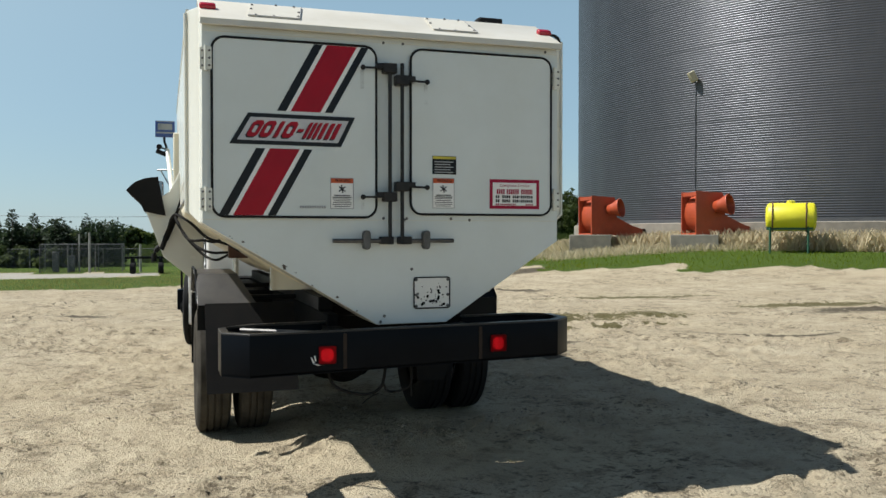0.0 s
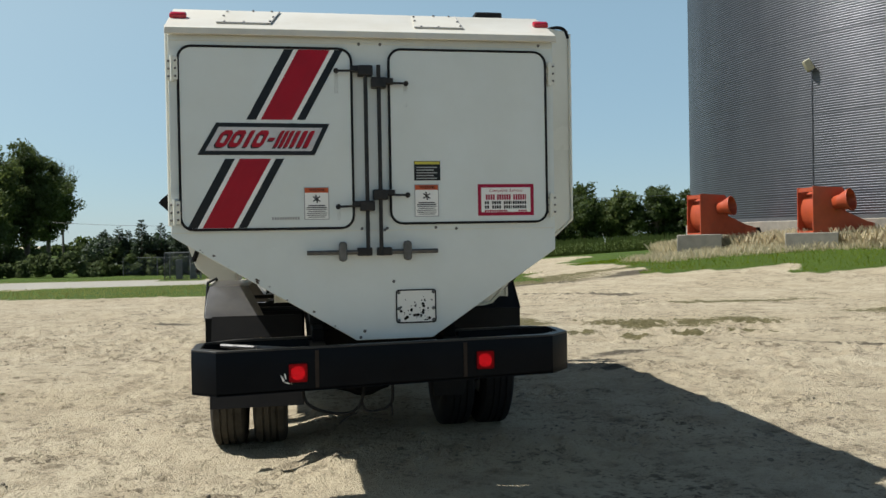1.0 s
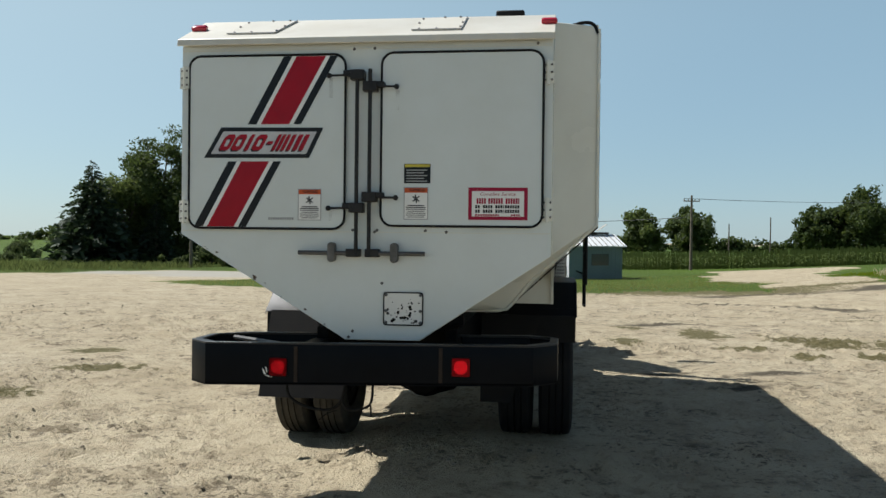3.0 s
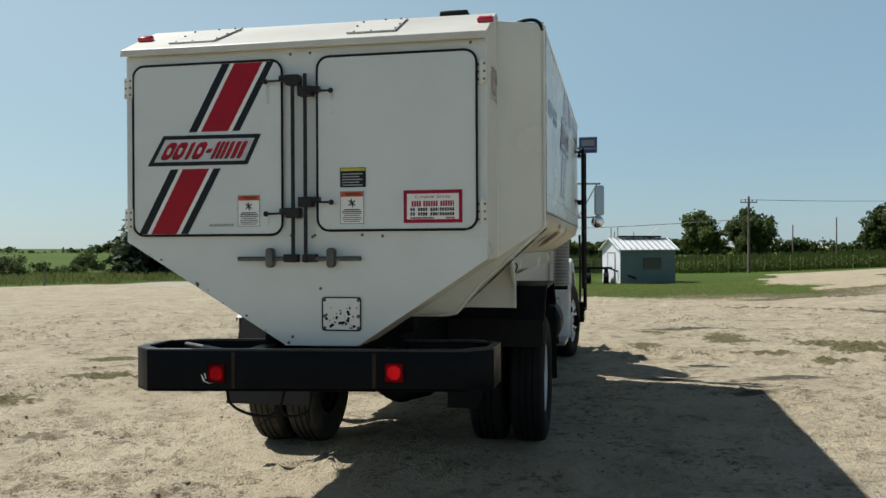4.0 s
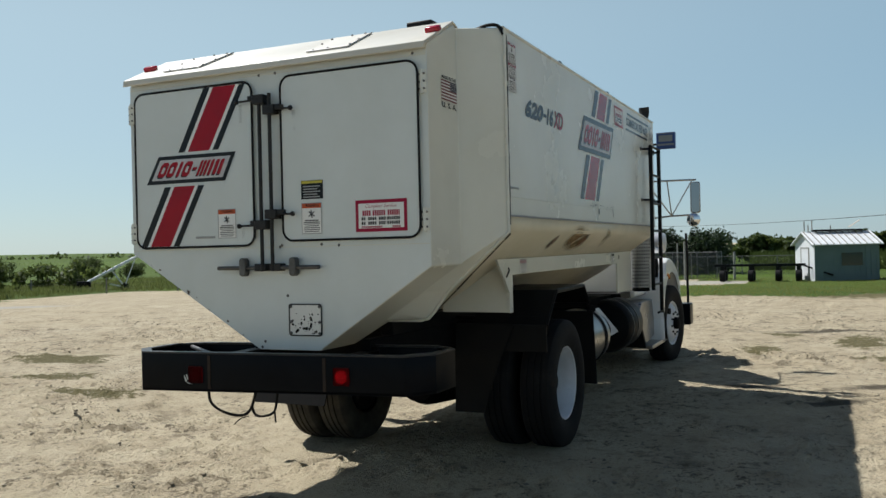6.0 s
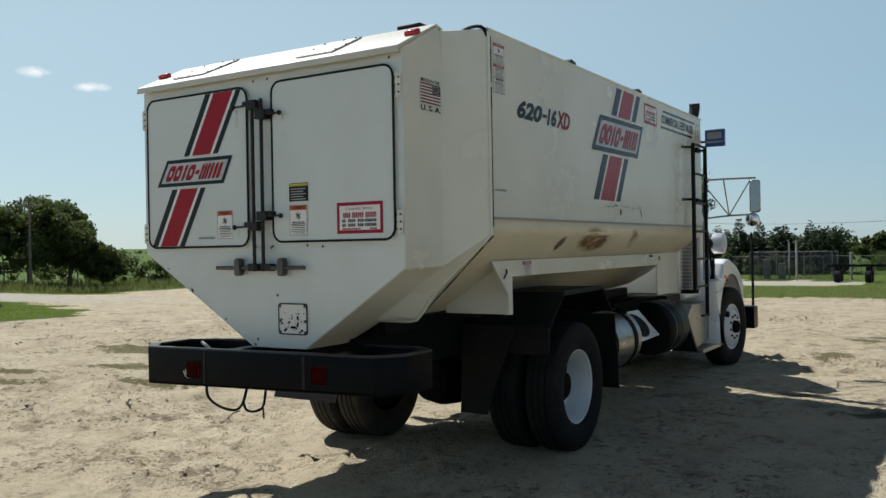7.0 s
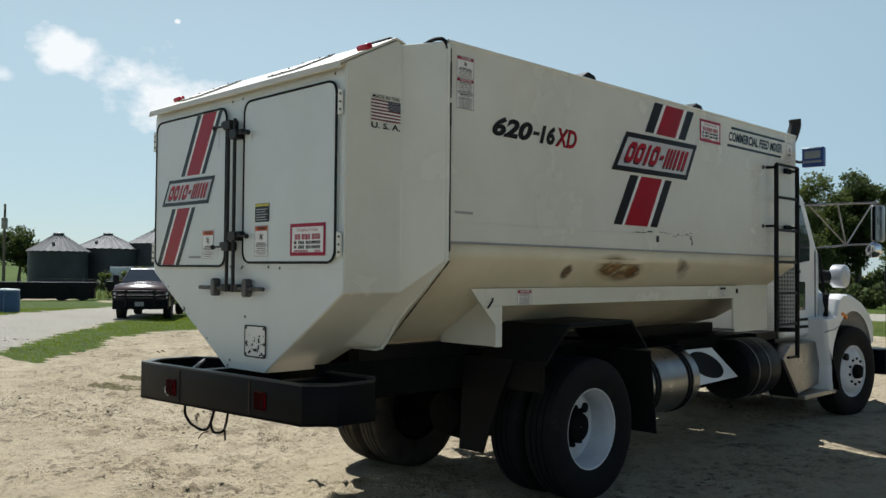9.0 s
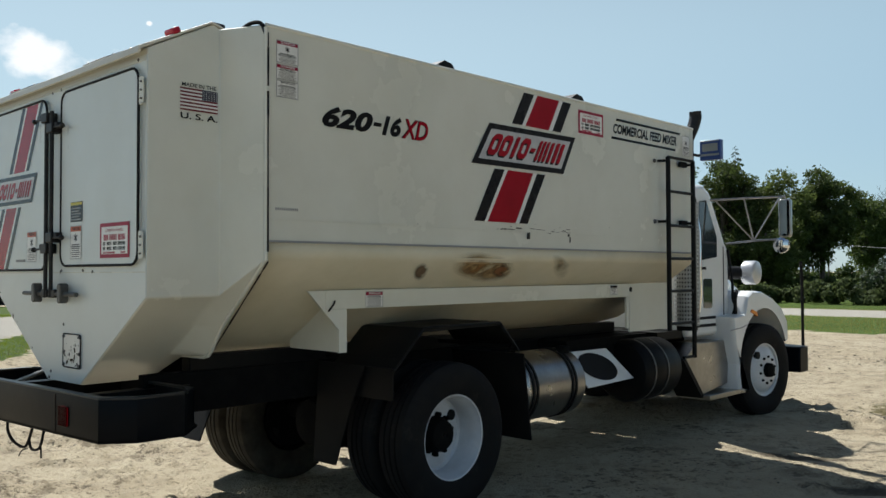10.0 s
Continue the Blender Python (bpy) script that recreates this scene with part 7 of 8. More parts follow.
def side_marks():
    X = 1.2835

    def P(y, z, k=0.0):
        return Vector((X + k, y, z))
    ax, up = (0, 1, 0), (0, 0, 1)
    for word, y0, wide in (("620", 0.955, 0.405), ("16", 1.432, 0.175)):
        lettering("model_number", word, DECALBLACK, truck, P(y0, 2.553), ax, up, 0.132, wide, shear=0.3, weight=0.05)
    bm = B()
    flat(bm, [P(1.362, 2.603), P(1.428, 2.603), P(1.434, 2.628), P(1.368, 2.628)])
    part("model_dash", bm, DECALBLACK, truck)
    lettering("model_number", "XD", DECALBLACK, truck, P(1.600, 2.553), ax, up, 0.132, 0.250, shear=0.3, weight=0.03)
    lettering("model_number", "XD", DECALRED, truck, P(1.612, 2.554, 0.0012), ax, up, 0.127, 0.240, shear=0.3, weight=0.012)
    lettering("wording", "COMMERCIAL FEED MIXER", DECALBLACK, truck, P(4.12, 2.875), ax, up, 0.088, 1.10, shear=0.22, weight=0.032)
    for y0, y1, z in ((4.16, 5.28, 2.998), (4.085, 5.19, 2.835)):
        bm = B()
        flat(bm, [P(y0, z - 0.011), P(y1, z - 0.011), P(y1 + 0.012, z + 0.011), P(y0 + 0.012, z + 0.011)])
        part("rule", bm, DECALBLACK, truck)
    top = (2.885, 3.010, 3.052, 3.336, 3.385, 3.498)
    bot = (2.312, 2.424, 2.455, 2.776, 2.818, 2.920)
    for k, (i, j, m_) in enumerate(((0, 1, DECALBLACK), (1, 2, DECALWHITE), (2, 3, DECALRED), (3, 4, DECALWHITE), (4, 5, DECALBLACK))):
        for za, zb in ((2.046, 2.435), (2.79, 3.042)):
            def sy(n, z):
                f = (z - 2.046) / (3.042 - 2.046)
                return bot[n] + (top[n] - bot[n]) * f
            bm = B()
            flat(bm, [P(sy(i, za), za, k * 1e-4), P(sy(j, za), za, k * 1e-4), P(sy(j, zb), zb, k * 1e-4), P(sy(i, zb), zb, k * 1e-4)])
            part("stripe", bm, m_, truck)
    brand_bars(truck, (X, 2.492, 2.735), (X, 3.505, 2.742), (X, 3.365, 2.488), (X, 2.330, 2.482), (1, 0, 0), DECALRED, 0.002)
    for y0, z1, h, head, word, pic in ((0.627, 3.008, 0.130, MAROON, "DANGER", True), (0.627, 2.872, 0.088, MAROON, "DANGER", False), (0.627, 2.780, 0.098, None, "IMPORTANT", False)):
        warning_label(truck, lambda u, v, k: Vector((X + k, y0 + u, z1 - v)), 0.153, h, head, word, pic)
    dealer_label(truck, lambda u, v, k: Vector((X + k, 3.598 + u, 3.010 - v)), 0.365, 0.192)
    warning_label(truck, lambda u, v, k: Vector((X + k, 5.33 + u, 2.99 - v)), 0.14, 0.19, None, None, True)
    bm = B()
    for i in range(11):
        flat(bm, [P(0.622 + i * 0.0148, 2.036), P(0.632 + i * 0.0148, 2.036), P(0.632 + i * 0.0148, 2.052), P(0.622 + i * 0.0148, 2.052)])
    part("printed_block", bm, GREYTEXT, truck)["kind"] = "stuff"
    # flag and wording on the compartment side
    F = 0.9985
    for i in range(13):
        z = 2.715 - i * 0.0098
        bm = B()
        flat(bm, [(F + 0.0005, 0.19, z), (F + 0.0005, 0.425, z), (F + 0.0005, 0.425, z - 0.0092), (F + 0.0005, 0.19, z - 0.0092)])
        part("flag_stripe", bm, FLAGRED if i % 2 == 0 else DECALWHITE, truck)
    bm = B()
    flat(bm, [(F + 0.0015, 0.325, 2.715), (F + 0.0015, 0.425, 2.715), (F + 0.0015, 0.425, 2.655), (F + 0.0015, 0.325, 2.655)])
    canton = part("flag_canton", bm, NAVY, truck)
    bm = B()
    for i in range(5):
        for j in range(6):
            y, z = 0.333 + j * 0.0165, 2.708 - i * 0.0115
            flat(bm, [(F + 0.0022, y, z), (F + 0.0022, y + 0.005, z), (F + 0.0022, y + 0.005, z - 0.004), (F + 0.0022, y, z - 0.004)])
    part("dots", bm, DECALWHITE, canton)
    lettering("wording", "MADE IN THE", DECALBLACK, truck, (F + 0.001, 0.20, 2.722), ax, up, 0.022, 0.215, weight=0.012)
    lettering("wording", "U. S. A.", DECALBLACK, truck, (F + 0.001, 0.192, 2.540), ax, up, 0.036, 0.232, weight=0.02)
    # feed and rust stains on the hopper slope
    def slope(y, z, k=0.009):
        if z < 1.76:
            return (0.98 + (z - 1.575) / 0.185 * 0.27 + k * 0.565, y, z - k * 0.825)
        return (1.25 + (z - 1.76) / 0.10 * 0.025 + k * 0.97, y, z - k * 0.24)
    lift = itertools.count()

    def stain(y0, y1, z0, z1, m_, name, label):
        bm = B()
        k = 0.008 + 0.0012 * next(lift)
        rows = [z0 + (z1 - z0) * i / 6 for i in range(7)]
        loft(bm, [[slope(y0 + (y1 - y0) * j / 6, z, k) for j in range(7)] for z in rows], closed=False)
        part(name, bm, m_, truck, label)
    stain(2.00, 3.10, 1.60, 1.83, patchy("rust_haze", (0.46, 0.33, 0.16), 4, (0.25, 0.60), radial=((1.16, 2.52, 1.715), (0.9, 0.36, 0.115)), shear=1.8), "rust_stain", "rubbed brown rust patch")
    stain(2.15, 2.75, 1.63, 1.79, patchy("rust_core", (0.33, 0.17, 0.05), 8, (0.42, 0.56), radial=((1.16, 2.46, 1.71), (0.9, 0.20, 0.07)), shear=1.8), "rust_stain", "rubbed brown rust patch")
    stain(2.50, 3.00, 1.63, 1.76, patchy("rust_dark", (0.24, 0.105, 0.035), 10, (0.32, 0.48), radial=((1.15, 2.74, 1.69), (0.9, 0.125, 0.055)), shear=1.6), "rust_stain", "rubbed brown rust patch")
    stain(1.74, 2.06, 1.61, 1.76, patchy("scuff_stain", (0.22, 0.15, 0.09), 9, (0.25, 0.42), radial=((1.13, 1.90, 1.685), (0.9, 0.07, 0.062)), shear=1.0), "scuff", "dark scuff")
    stain(3.20, 3.70, 1.62, 1.82, patchy("faint_stain", (0.45, 0.36, 0.22), 4, (0.30, 0.85), radial=((1.19, 3.45, 1.72), (0.9, 0.12, 0.10)), shear=1.8), "rust_stain", "faint brown stain")
    bm = B()
    for y, z, w, h in ((2.93, 1.955, 0.045, 0.055), (3.45, 1.975, 0.03, 0.03), (3.47, 1.94, 0.02, 0.05), (3.24, 2.0, 0.04, 0.008), (3.02, 2.045, 0.035, 0.006), (3.10, 2.0, 0.02, 0.006), (3.33, 2.03, 0.012, 0.01), (2.62, 2.0, 0.015, 0.01), (3.6, 1.99, 0.03, 0.006), (4.05, 2.06, 0.012, 0.01), (1.75, 2.0, 0.01, 0.01)):
        flat(bm, [P(y - w / 2, z - h / 2), P(y + w / 2, z - h / 2 + 0.006), P(y + w * 0.45, z + h / 2), P(y - w * 0.4, z + h / 2 - 0.004)])
    rng = np.random.default_rng(12)
    for k in range(26):
        y, z, w = 2.55 + 0.95 * rng.random(), 2.0 + 0.012 * rng.normal(), 0.008 + 0.03 * rng.random() ** 2
        flat(bm, [P(y - w, z - 0.002, 0.0004), P(y + w, z - 0.003, 0.0004), P(y + w * 0.8, z + 0.002, 0.0004), P(y - w, z + 0.002, 0.0004)])
    part("paint_wear", bm, LATCH, truck, "small chips and scratches in the paint")
    # wedge brackets over the rim, for the cross ribs
    for y in (2.08, 3.68):
        bm = B()
        prism(bm, [(y - 0.14, 3.075), (y + 0.16, 3.075), (y + 0.10, 3.15), (y + 0.02, 3.165)], "x", 0.98, 1.20)
        part("rib_bracket", bm, BLACK, truck, "dark steel wedge bracket over the rim")


def wheel(x, y, z, side, rear, name="wheel", turn=0.0):
    """side: the way its open face looks, +1 or -1."""
    s = side
    bm = B()
    R, W = 0.53, 0.14
    prof = [(-W * 0.72, 0.292), (-W * 0.9, 0.33), (-W, 0.41), (-W * 0.97, 0.47), (-W * 0.86, 0.51), (-W * 0.78, 0.523),
            (-0.062, R), (-0.060, R - 0.014), (-0.046, R - 0.014), (-0.044, R), (-0.008, R + 0.001), (-0.006, R - 0.014), (0.006, R - 0.014), (0.008, R + 0.001),
            (0.044, R), (0.046, R - 0.014), (0.060, R - 0.014), (0.062, R), (W * 0.78, 0.523), (W * 0.86, 0.51), (W * 0.97, 0.47), (W, 0.41), (W * 0.9, 0.33), (W * 0.72, 0.292)]
    spin(bm, [(a, r) for a, r in prof], 56, "x", closed=True)
    hub_at = (x, y, z)
    tyre_mesh = bm
    # rim first, as the wheel itself
    bm = B()
    f = s * (W * 0.72)
    if rear:
        rp = [(f, 0.308), (f + s * 0.008, 0.305), (f + s * 0.004, 0.292), (f - s * 0.03, 0.283), (f - s * 0.06, 0.268), (f - s * 0.185, 0.262), (f - s * 0.198, 0.245), (f - s * 0.185, 0.20), (f - s * 0.19, 0.12), (f - s * 0.192, 0.01)]
    else:
        rp = [(f, 0.308), (f + s * 0.008, 0.305), (f + s * 0.004, 0.292), (f - s * 0.025, 0.283), (f - s * 0.02, 0.262), (f + s * 0.005, 0.245), (f + s * 0.035, 0.19), (f + s * 0.04, 0.12), (f + s * 0.04, 0.01)]
    spin(bm, rp, 48, "x", closed=True)
    # inner duals take the near-black GRIME colour in place of white rim paint
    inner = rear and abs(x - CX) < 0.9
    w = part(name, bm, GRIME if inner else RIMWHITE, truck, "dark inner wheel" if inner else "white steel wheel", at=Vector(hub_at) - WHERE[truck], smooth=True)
    w.rotation_euler = (0, 0, radians(turn))
    # left rear tyres: paler rubber colour stands in for sunlight on dusty tread
    part("tyre", tyre_mesh, RUBBER if side > 0 or not rear else SUNDUSTRUBBER, w, "black dusty truck tyre", at=(0, 0, 0), smooth=True)
    if side == 0:
        return
    bm = B()
    g = f - s * 0.185 if rear else f + s * 0.045
    if rear:
        spin(bm, [(g, 0.135), (g + s * 0.03, 0.13), (g + s * 0.085, 0.105), (g + s * 0.098, 0.075), (g + s * 0.10, 0.01)], 24, "x", closed=True)
    else:
        spin(bm, [(g - s * 0.02, 0.085), (g + s * 0.045, 0.08), (g + s * 0.06, 0.055), (g + s * 0.062, 0.005)], 24, "x", closed=True)
    part("hub", bm, GRIME, w, "greasy dark hub", at=(0, 0, 0), smooth=True)
    for k in range(10):
        a = k * math.tau / 10 + 0.2
        bm = B()
        q, rn = (0.143, 0.018) if rear else (0.150, 0.016)
        spin(bm, [(g - s * 0.02, rn), (g + s * (0.035 if rear else 0.006), rn * 0.95), (g + s * (0.045 if rear else 0.014), rn * 0.5)], 8, "x", (0, q * math.cos(a), q * math.sin(a)))
        part("wheel_nut", bm, GRIME, w, at=(0, 0, 0))
    for a in (0.62, 0.62 + math.pi) if rear else ():
        bm = B()
        ax = f - s * 0.19
        spin(bm, [(ax, 0.04), (ax + s * 0.012, 0.04)], 16, "x", (0, 0.205 * math.cos(a), 0.205 * math.sin(a)))
        part("hand_hole", bm, SEAL, w, at=(0, 0, 0))
    if not rear:
        bm = B()
        spin(bm, [(f - s * 0.01, 0.044), (f + s * 0.03, 0.042), (f + s * 0.034, 0.02)], 16, "x", (0, -0.17, 0.175))
        part("valve_boss", bm, SEAL, w, at=(0, 0, 0))


def fenders():
    for side in (1, -1):
        def X(v):
            return v if side > 0 else mirror_x(v)
        prof = [(1.63, 1.05), (1.90, 1.305), (2.70, 1.315), (2.93, 1.09)] if side > 0 else [(1.56, 1.045), (1.88, 1.275), (2.70, 1.285), (2.93, 1.07)]
        bm = B()
        ins = (0.56,) * 4 if side > 0 else (0.73, 0.86, 0.86, 0.73)
        ring = [[(X(q), y, z), (X(1.185), y, z), (X(1.185), y, z - 0.03), (X(1.18), y, z - 0.03), (X(1.18), y, z - 0.006), (X(q), y, z - 0.006)] for (y, z), q in zip(prof, ins)]
        loft(bm, ring)
        # the left fender's grey mixes dust with sky sheen put into the colour
        part("fender", bm, BLACK if side > 0 else FENDER, truck, "black angled sheet steel fender", bevel=0.003)
        for y, lean, zlow in ((1.60, -0.05, 0.36) if side > 0 else (1.56, -0.30, 0.395), (2.98, 0.09, 0.38)):
            bm = B()
            edge = 0.93 if side > 0 and y < 2 else (1.13 if y < 2 else 1.19)
            e = (lambda k: edge - 0.25 * k) if edge < 1 else (lambda k: edge)
            ring = [[(X(0.44), y + lean * k - 0.006, z), (X(e(k)), y + lean * k - 0.006, z), (X(e(k)), y + lean * k + 0.006, z), (X(0.44), y + lean * k + 0.006, z)] for k, z in ((0, 1.055), (0.5, 0.75), (1, zlow))]
            loft(bm, ring)
            part("mud_flap", bm, FLAP, truck, "black rubber mud flap")
        bm = B()
        span(bm, (X(0.44), 1.615, 0.84), (X(1.185), 1.625, 1.05))
        part("fender_skirt", bm, BLACK, truck, "black sheet steel skirt under the fender")
        for y, z in ((1.70, 1.09), (2.87, 1.12)):
            bm = B()
            tube(bm, [(X(0.4), y, z), (X(1.17), y, z)], 0.02, 8)
            part("fender_bracket", bm, BLACK, truck)
        bm = B()
        tube(bm, [(X(1.187), 1.63, 1.045), (X(1.187), 1.905, 1.305), (X(1.187), 2.70, 1.305), (X(1.187), 2.92, 1.085)], 0.010, 6)
        part("fender_edge", bm, BLACK, truck)


mixer_body()
rear_compartment()
rear_doors()
latches()
bumper()
chassis()
sill_and_gussets()
side_marks()
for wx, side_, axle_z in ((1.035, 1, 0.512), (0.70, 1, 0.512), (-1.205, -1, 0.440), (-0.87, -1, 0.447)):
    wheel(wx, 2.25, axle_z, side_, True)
wheel(1.005, 7.56, 0.543, 1, False, "front_wheel", -7)
wheel(-1.165, 7.56, 0.543, -1, False, "front_wheel", -7)
fenders()


def running_gear():
    # fuel tank with straps, white shield plate, exhaust canister
    bm = B()
    spin(bm, [(3.20, 0.02), (3.20, 0.26), (3.225, 0.285), (3.98, 0.285), (4.005, 0.26), (4.005, 0.02)], 36, "y", (0.83, 0, 0.735))
    bmesh.ops.translate(bm, vec=(0, -0.06, 0), verts=bm.verts)
    tank = part("fuel_tank", bm, ALU, truck, "round aluminium fuel tank, scuffed", smooth=True)
    for y in (3.205, 3.255, 3.735, 3.785):
        bm = B()
        spin(bm, [(y - 0.012, 0.286), (y - 0.012, 0.294), (y + 0.012, 0.294), (y + 0.012, 0.286)], 36, "y", (0.83, 0, 0.735), closed=True)
        part("tank_strap", bm, SEAL, tank, "black tank strap")
    bm = B()
    spin(bm, [(0.0, 0.06), (0.05, 0.06), (0.06, 0.04)], 16, "z", (0.93, 3.84, 0.985))
    part("filler_cap", bm, GRIME, tank)
    for y in (3.40, 3.78):
        bm = B()
        span(bm, (0.35, y - 0.03, 0.50), (0.62, y + 0.03, 0.98))
        part("tank_bracket", bm, BLACK, tank)
    # square white plate with a round dark opening
    a, b_, c, d = Vector((0.80, 3.98, 0.965)), Vector((0.80, 4.72, 0.960)), Vector((0.96, 4.95, 0.672)), Vector((0.96, 4.20, 0.650))
    bm = B()
    nrm = (b_ - a).cross(d - a).normalized() * 0.012
    loft(bm, [[a, b_, c, d], [p + nrm for p in (a, b_, c, d)]])
    plate = part("shield_plate", bm, CABWHITE, truck, "white square shield plate with round opening", bevel=0.003)
    mid = (a + b_ + c + d) / 4
    uu, vv = (b_ - a) * 0.36, (d - a) * 0.40
    bm = B()
    for k in (-1, 1):
        flat(bm, [mid + nrm * (1.3 if k > 0 else -0.3) + uu * math.cos(i * math.tau / 24) + vv * math.sin(i * math.tau / 24) for i in range(24)])
    part("opening", bm, SEAL, plate)
    bm = B()
    spin(bm, [(4.98, 0.02), (4.98, 0.27), (5.02, 0.30), (5.62, 0.30), (5.68, 0.26), (5.68, 0.02)], 32, "y", (0.80, 0, 0.72))
    can = part("exhaust_canister", bm, BLACK, truck, "black exhaust canister with bright bands", smooth=True)
    for y in (5.12, 5.36):
        bm = B()
        spin(bm, [(y - 0.012, 0.301), (y - 0.012, 0.307), (y + 0.012, 0.307), (y + 0.012, 0.301)], 32, "y", (0.80, 0, 0.72), closed=True)
        part("band", bm, STEEL, can)
    bm = B()
    span(bm, (0.40, 4.2, 0.56), (0.72, 5.7, 1.05))
    part("battery_box", bm, GRIME, truck)
    bm = B()
    span(bm, (-0.95, 3.4, 0.5), (-0.56, 5.6, 1.04))
    part("hydraulic_tank", bm, BLACK, truck, bevel=0.03)
    # stack, heat shield, tip
    bm = B()
    tube(bm, smoothline([(1.06, 5.86, 1.1), (1.06, 5.86, 2.0), (1.06, 5.86, 2.95), (1.066, 5.88, 3.06), (1.085, 5.93, 3.16), (1.10, 5.96, 3.26), (1.10, 5.955, 3.33)], 6), 0.062, 14)
    part("exhaust_pipe", bm, LATCH, truck, "dull steel upright exhaust pipe with curved tip", smooth=True)
    # near-black cylinder added so the shield's holes look shaded inside
    bm = B()
    spin(bm, [(1.08, 0.02), (1.08, 0.105), (2.42, 0.105), (2.46, 0.06)], 24, "z", (1.035, 5.86, 0))
    part("shield_backing", bm, GRIME, truck, "dark cylinder added behind the heat shield holes", smooth=True)
    bm = B()
    def shield_at(a, z):
        return (1.035 + 0.125 * math.sin(radians(a)), 5.86 - 0.125 * math.cos(radians(a)), z)
    rows, cols = 30, 13
    for c in range(cols + 1):
        a = -50 + 170 * c / cols
        flat(bm, [shield_at(a - 3.6, 1.13), shield_at(a + 3.6, 1.13), shield_at(a + 3.6, 2.38), shield_at(a - 3.6, 2.38)])
    for r in range(rows + 1):
        z = 1.136 + 1.238 * r / rows
        for c in range(cols):
            a, b_ = -50 + 170 * c / cols + 3.6, -50 + 170 * (c + 1) / cols - 3.6
            flat(bm, [shield_at(a, z - 0.011), shield_at(b_, z - 0.011), shield_at(b_, z + 0.011), shield_at(a, z + 0.011)])
    shield = part("heat_shield", bm, SHIELDGREY, truck, "perforated steel heat shield")
    # ladder
    for y, z0, z1 in ((4.895, 1.14, 2.735), (5.365, 0.86, 2.735)):
        bm = B()
        tube(bm, [(1.372, y, z0), (1.372, y, z1)], 0.022, 10)
        if y < 5:
            lad = part("ladder", bm, BLACK, truck, "black tube steel ladder", smooth=True)
        else:
            part("ladder_rail", bm, BLACK, lad, smooth=True)
    for z in (2.735, 2.42, 2.105, 1.80, 1.50, 1.20, 0.875):
        bm = B()
        tube(bm, [(1.372, 4.895 if z > 0.9 else 5.15, z), (1.372, 5.365, z)], 0.014, 8)
        part("rung", bm, BLACK, lad, smooth=True)
    for y, z in ((4.895, 2.70), (5.365, 2.70), (4.895, 2.14), (5.365, 2.14)):
        bm = B()
        tube(bm, [(1.29, y - 0.05, z), (1.36, y - 0.02, z)], 0.013, 6)
        if y > 5:
            box(bm, (1.315, y - 0.09, z), (0.03, 0.12, 0.05))
        part("ladder_bracket", bm, BLACK, lad)
    bm = B()
    for z in (2.70, 2.14):
        bmesh.ops.create_icosphere(bm, subdivisions=2, radius=0.02, matrix=Matrix.Translation((1.283, 4.80, z)))
    part("ladder_bolt", bm, STEEL, lad)
    # weigh display, both sides
    for x0, x1, y0, y1 in ((1.295, 1.515, 5.66, 5.72), (-1.69, -1.465, 5.48, 5.54)):
        bm = B()
        span(bm, (x0, y0, 2.775), (x1, y1, 2.970))
        case = part("weigh_display", bm, BLUEBOX, truck, "blue weigh display box", bevel=0.008)
        bm = B()
        span(bm, (x0 + 0.03, y0 - 0.004, 2.86), (x1 - 0.03, y0 - 0.001, 2.935))
        part("screen", bm, SCREEN, case)
        for z0, z1 in ((2.955, 2.965), (2.815, 2.835)):
            bm = B()
            span(bm, (x0 + 0.015, y0 - 0.006, z0), (x1 - 0.015, y0 - 0.001, z1))
            part("panel_line", bm, SCREEN, case)
        bm = B()
        xm = (x0 + x1) / 2
        tube(bm, [(xm, 5.725, 2.84), (1.24 if xm > 0 else -1.40, 5.735, 2.84), (1.24 if xm > 0 else -1.40, 5.50, 2.84)], 0.015, 6)
        part("display_arm", bm, BLACK, case, smooth=True)


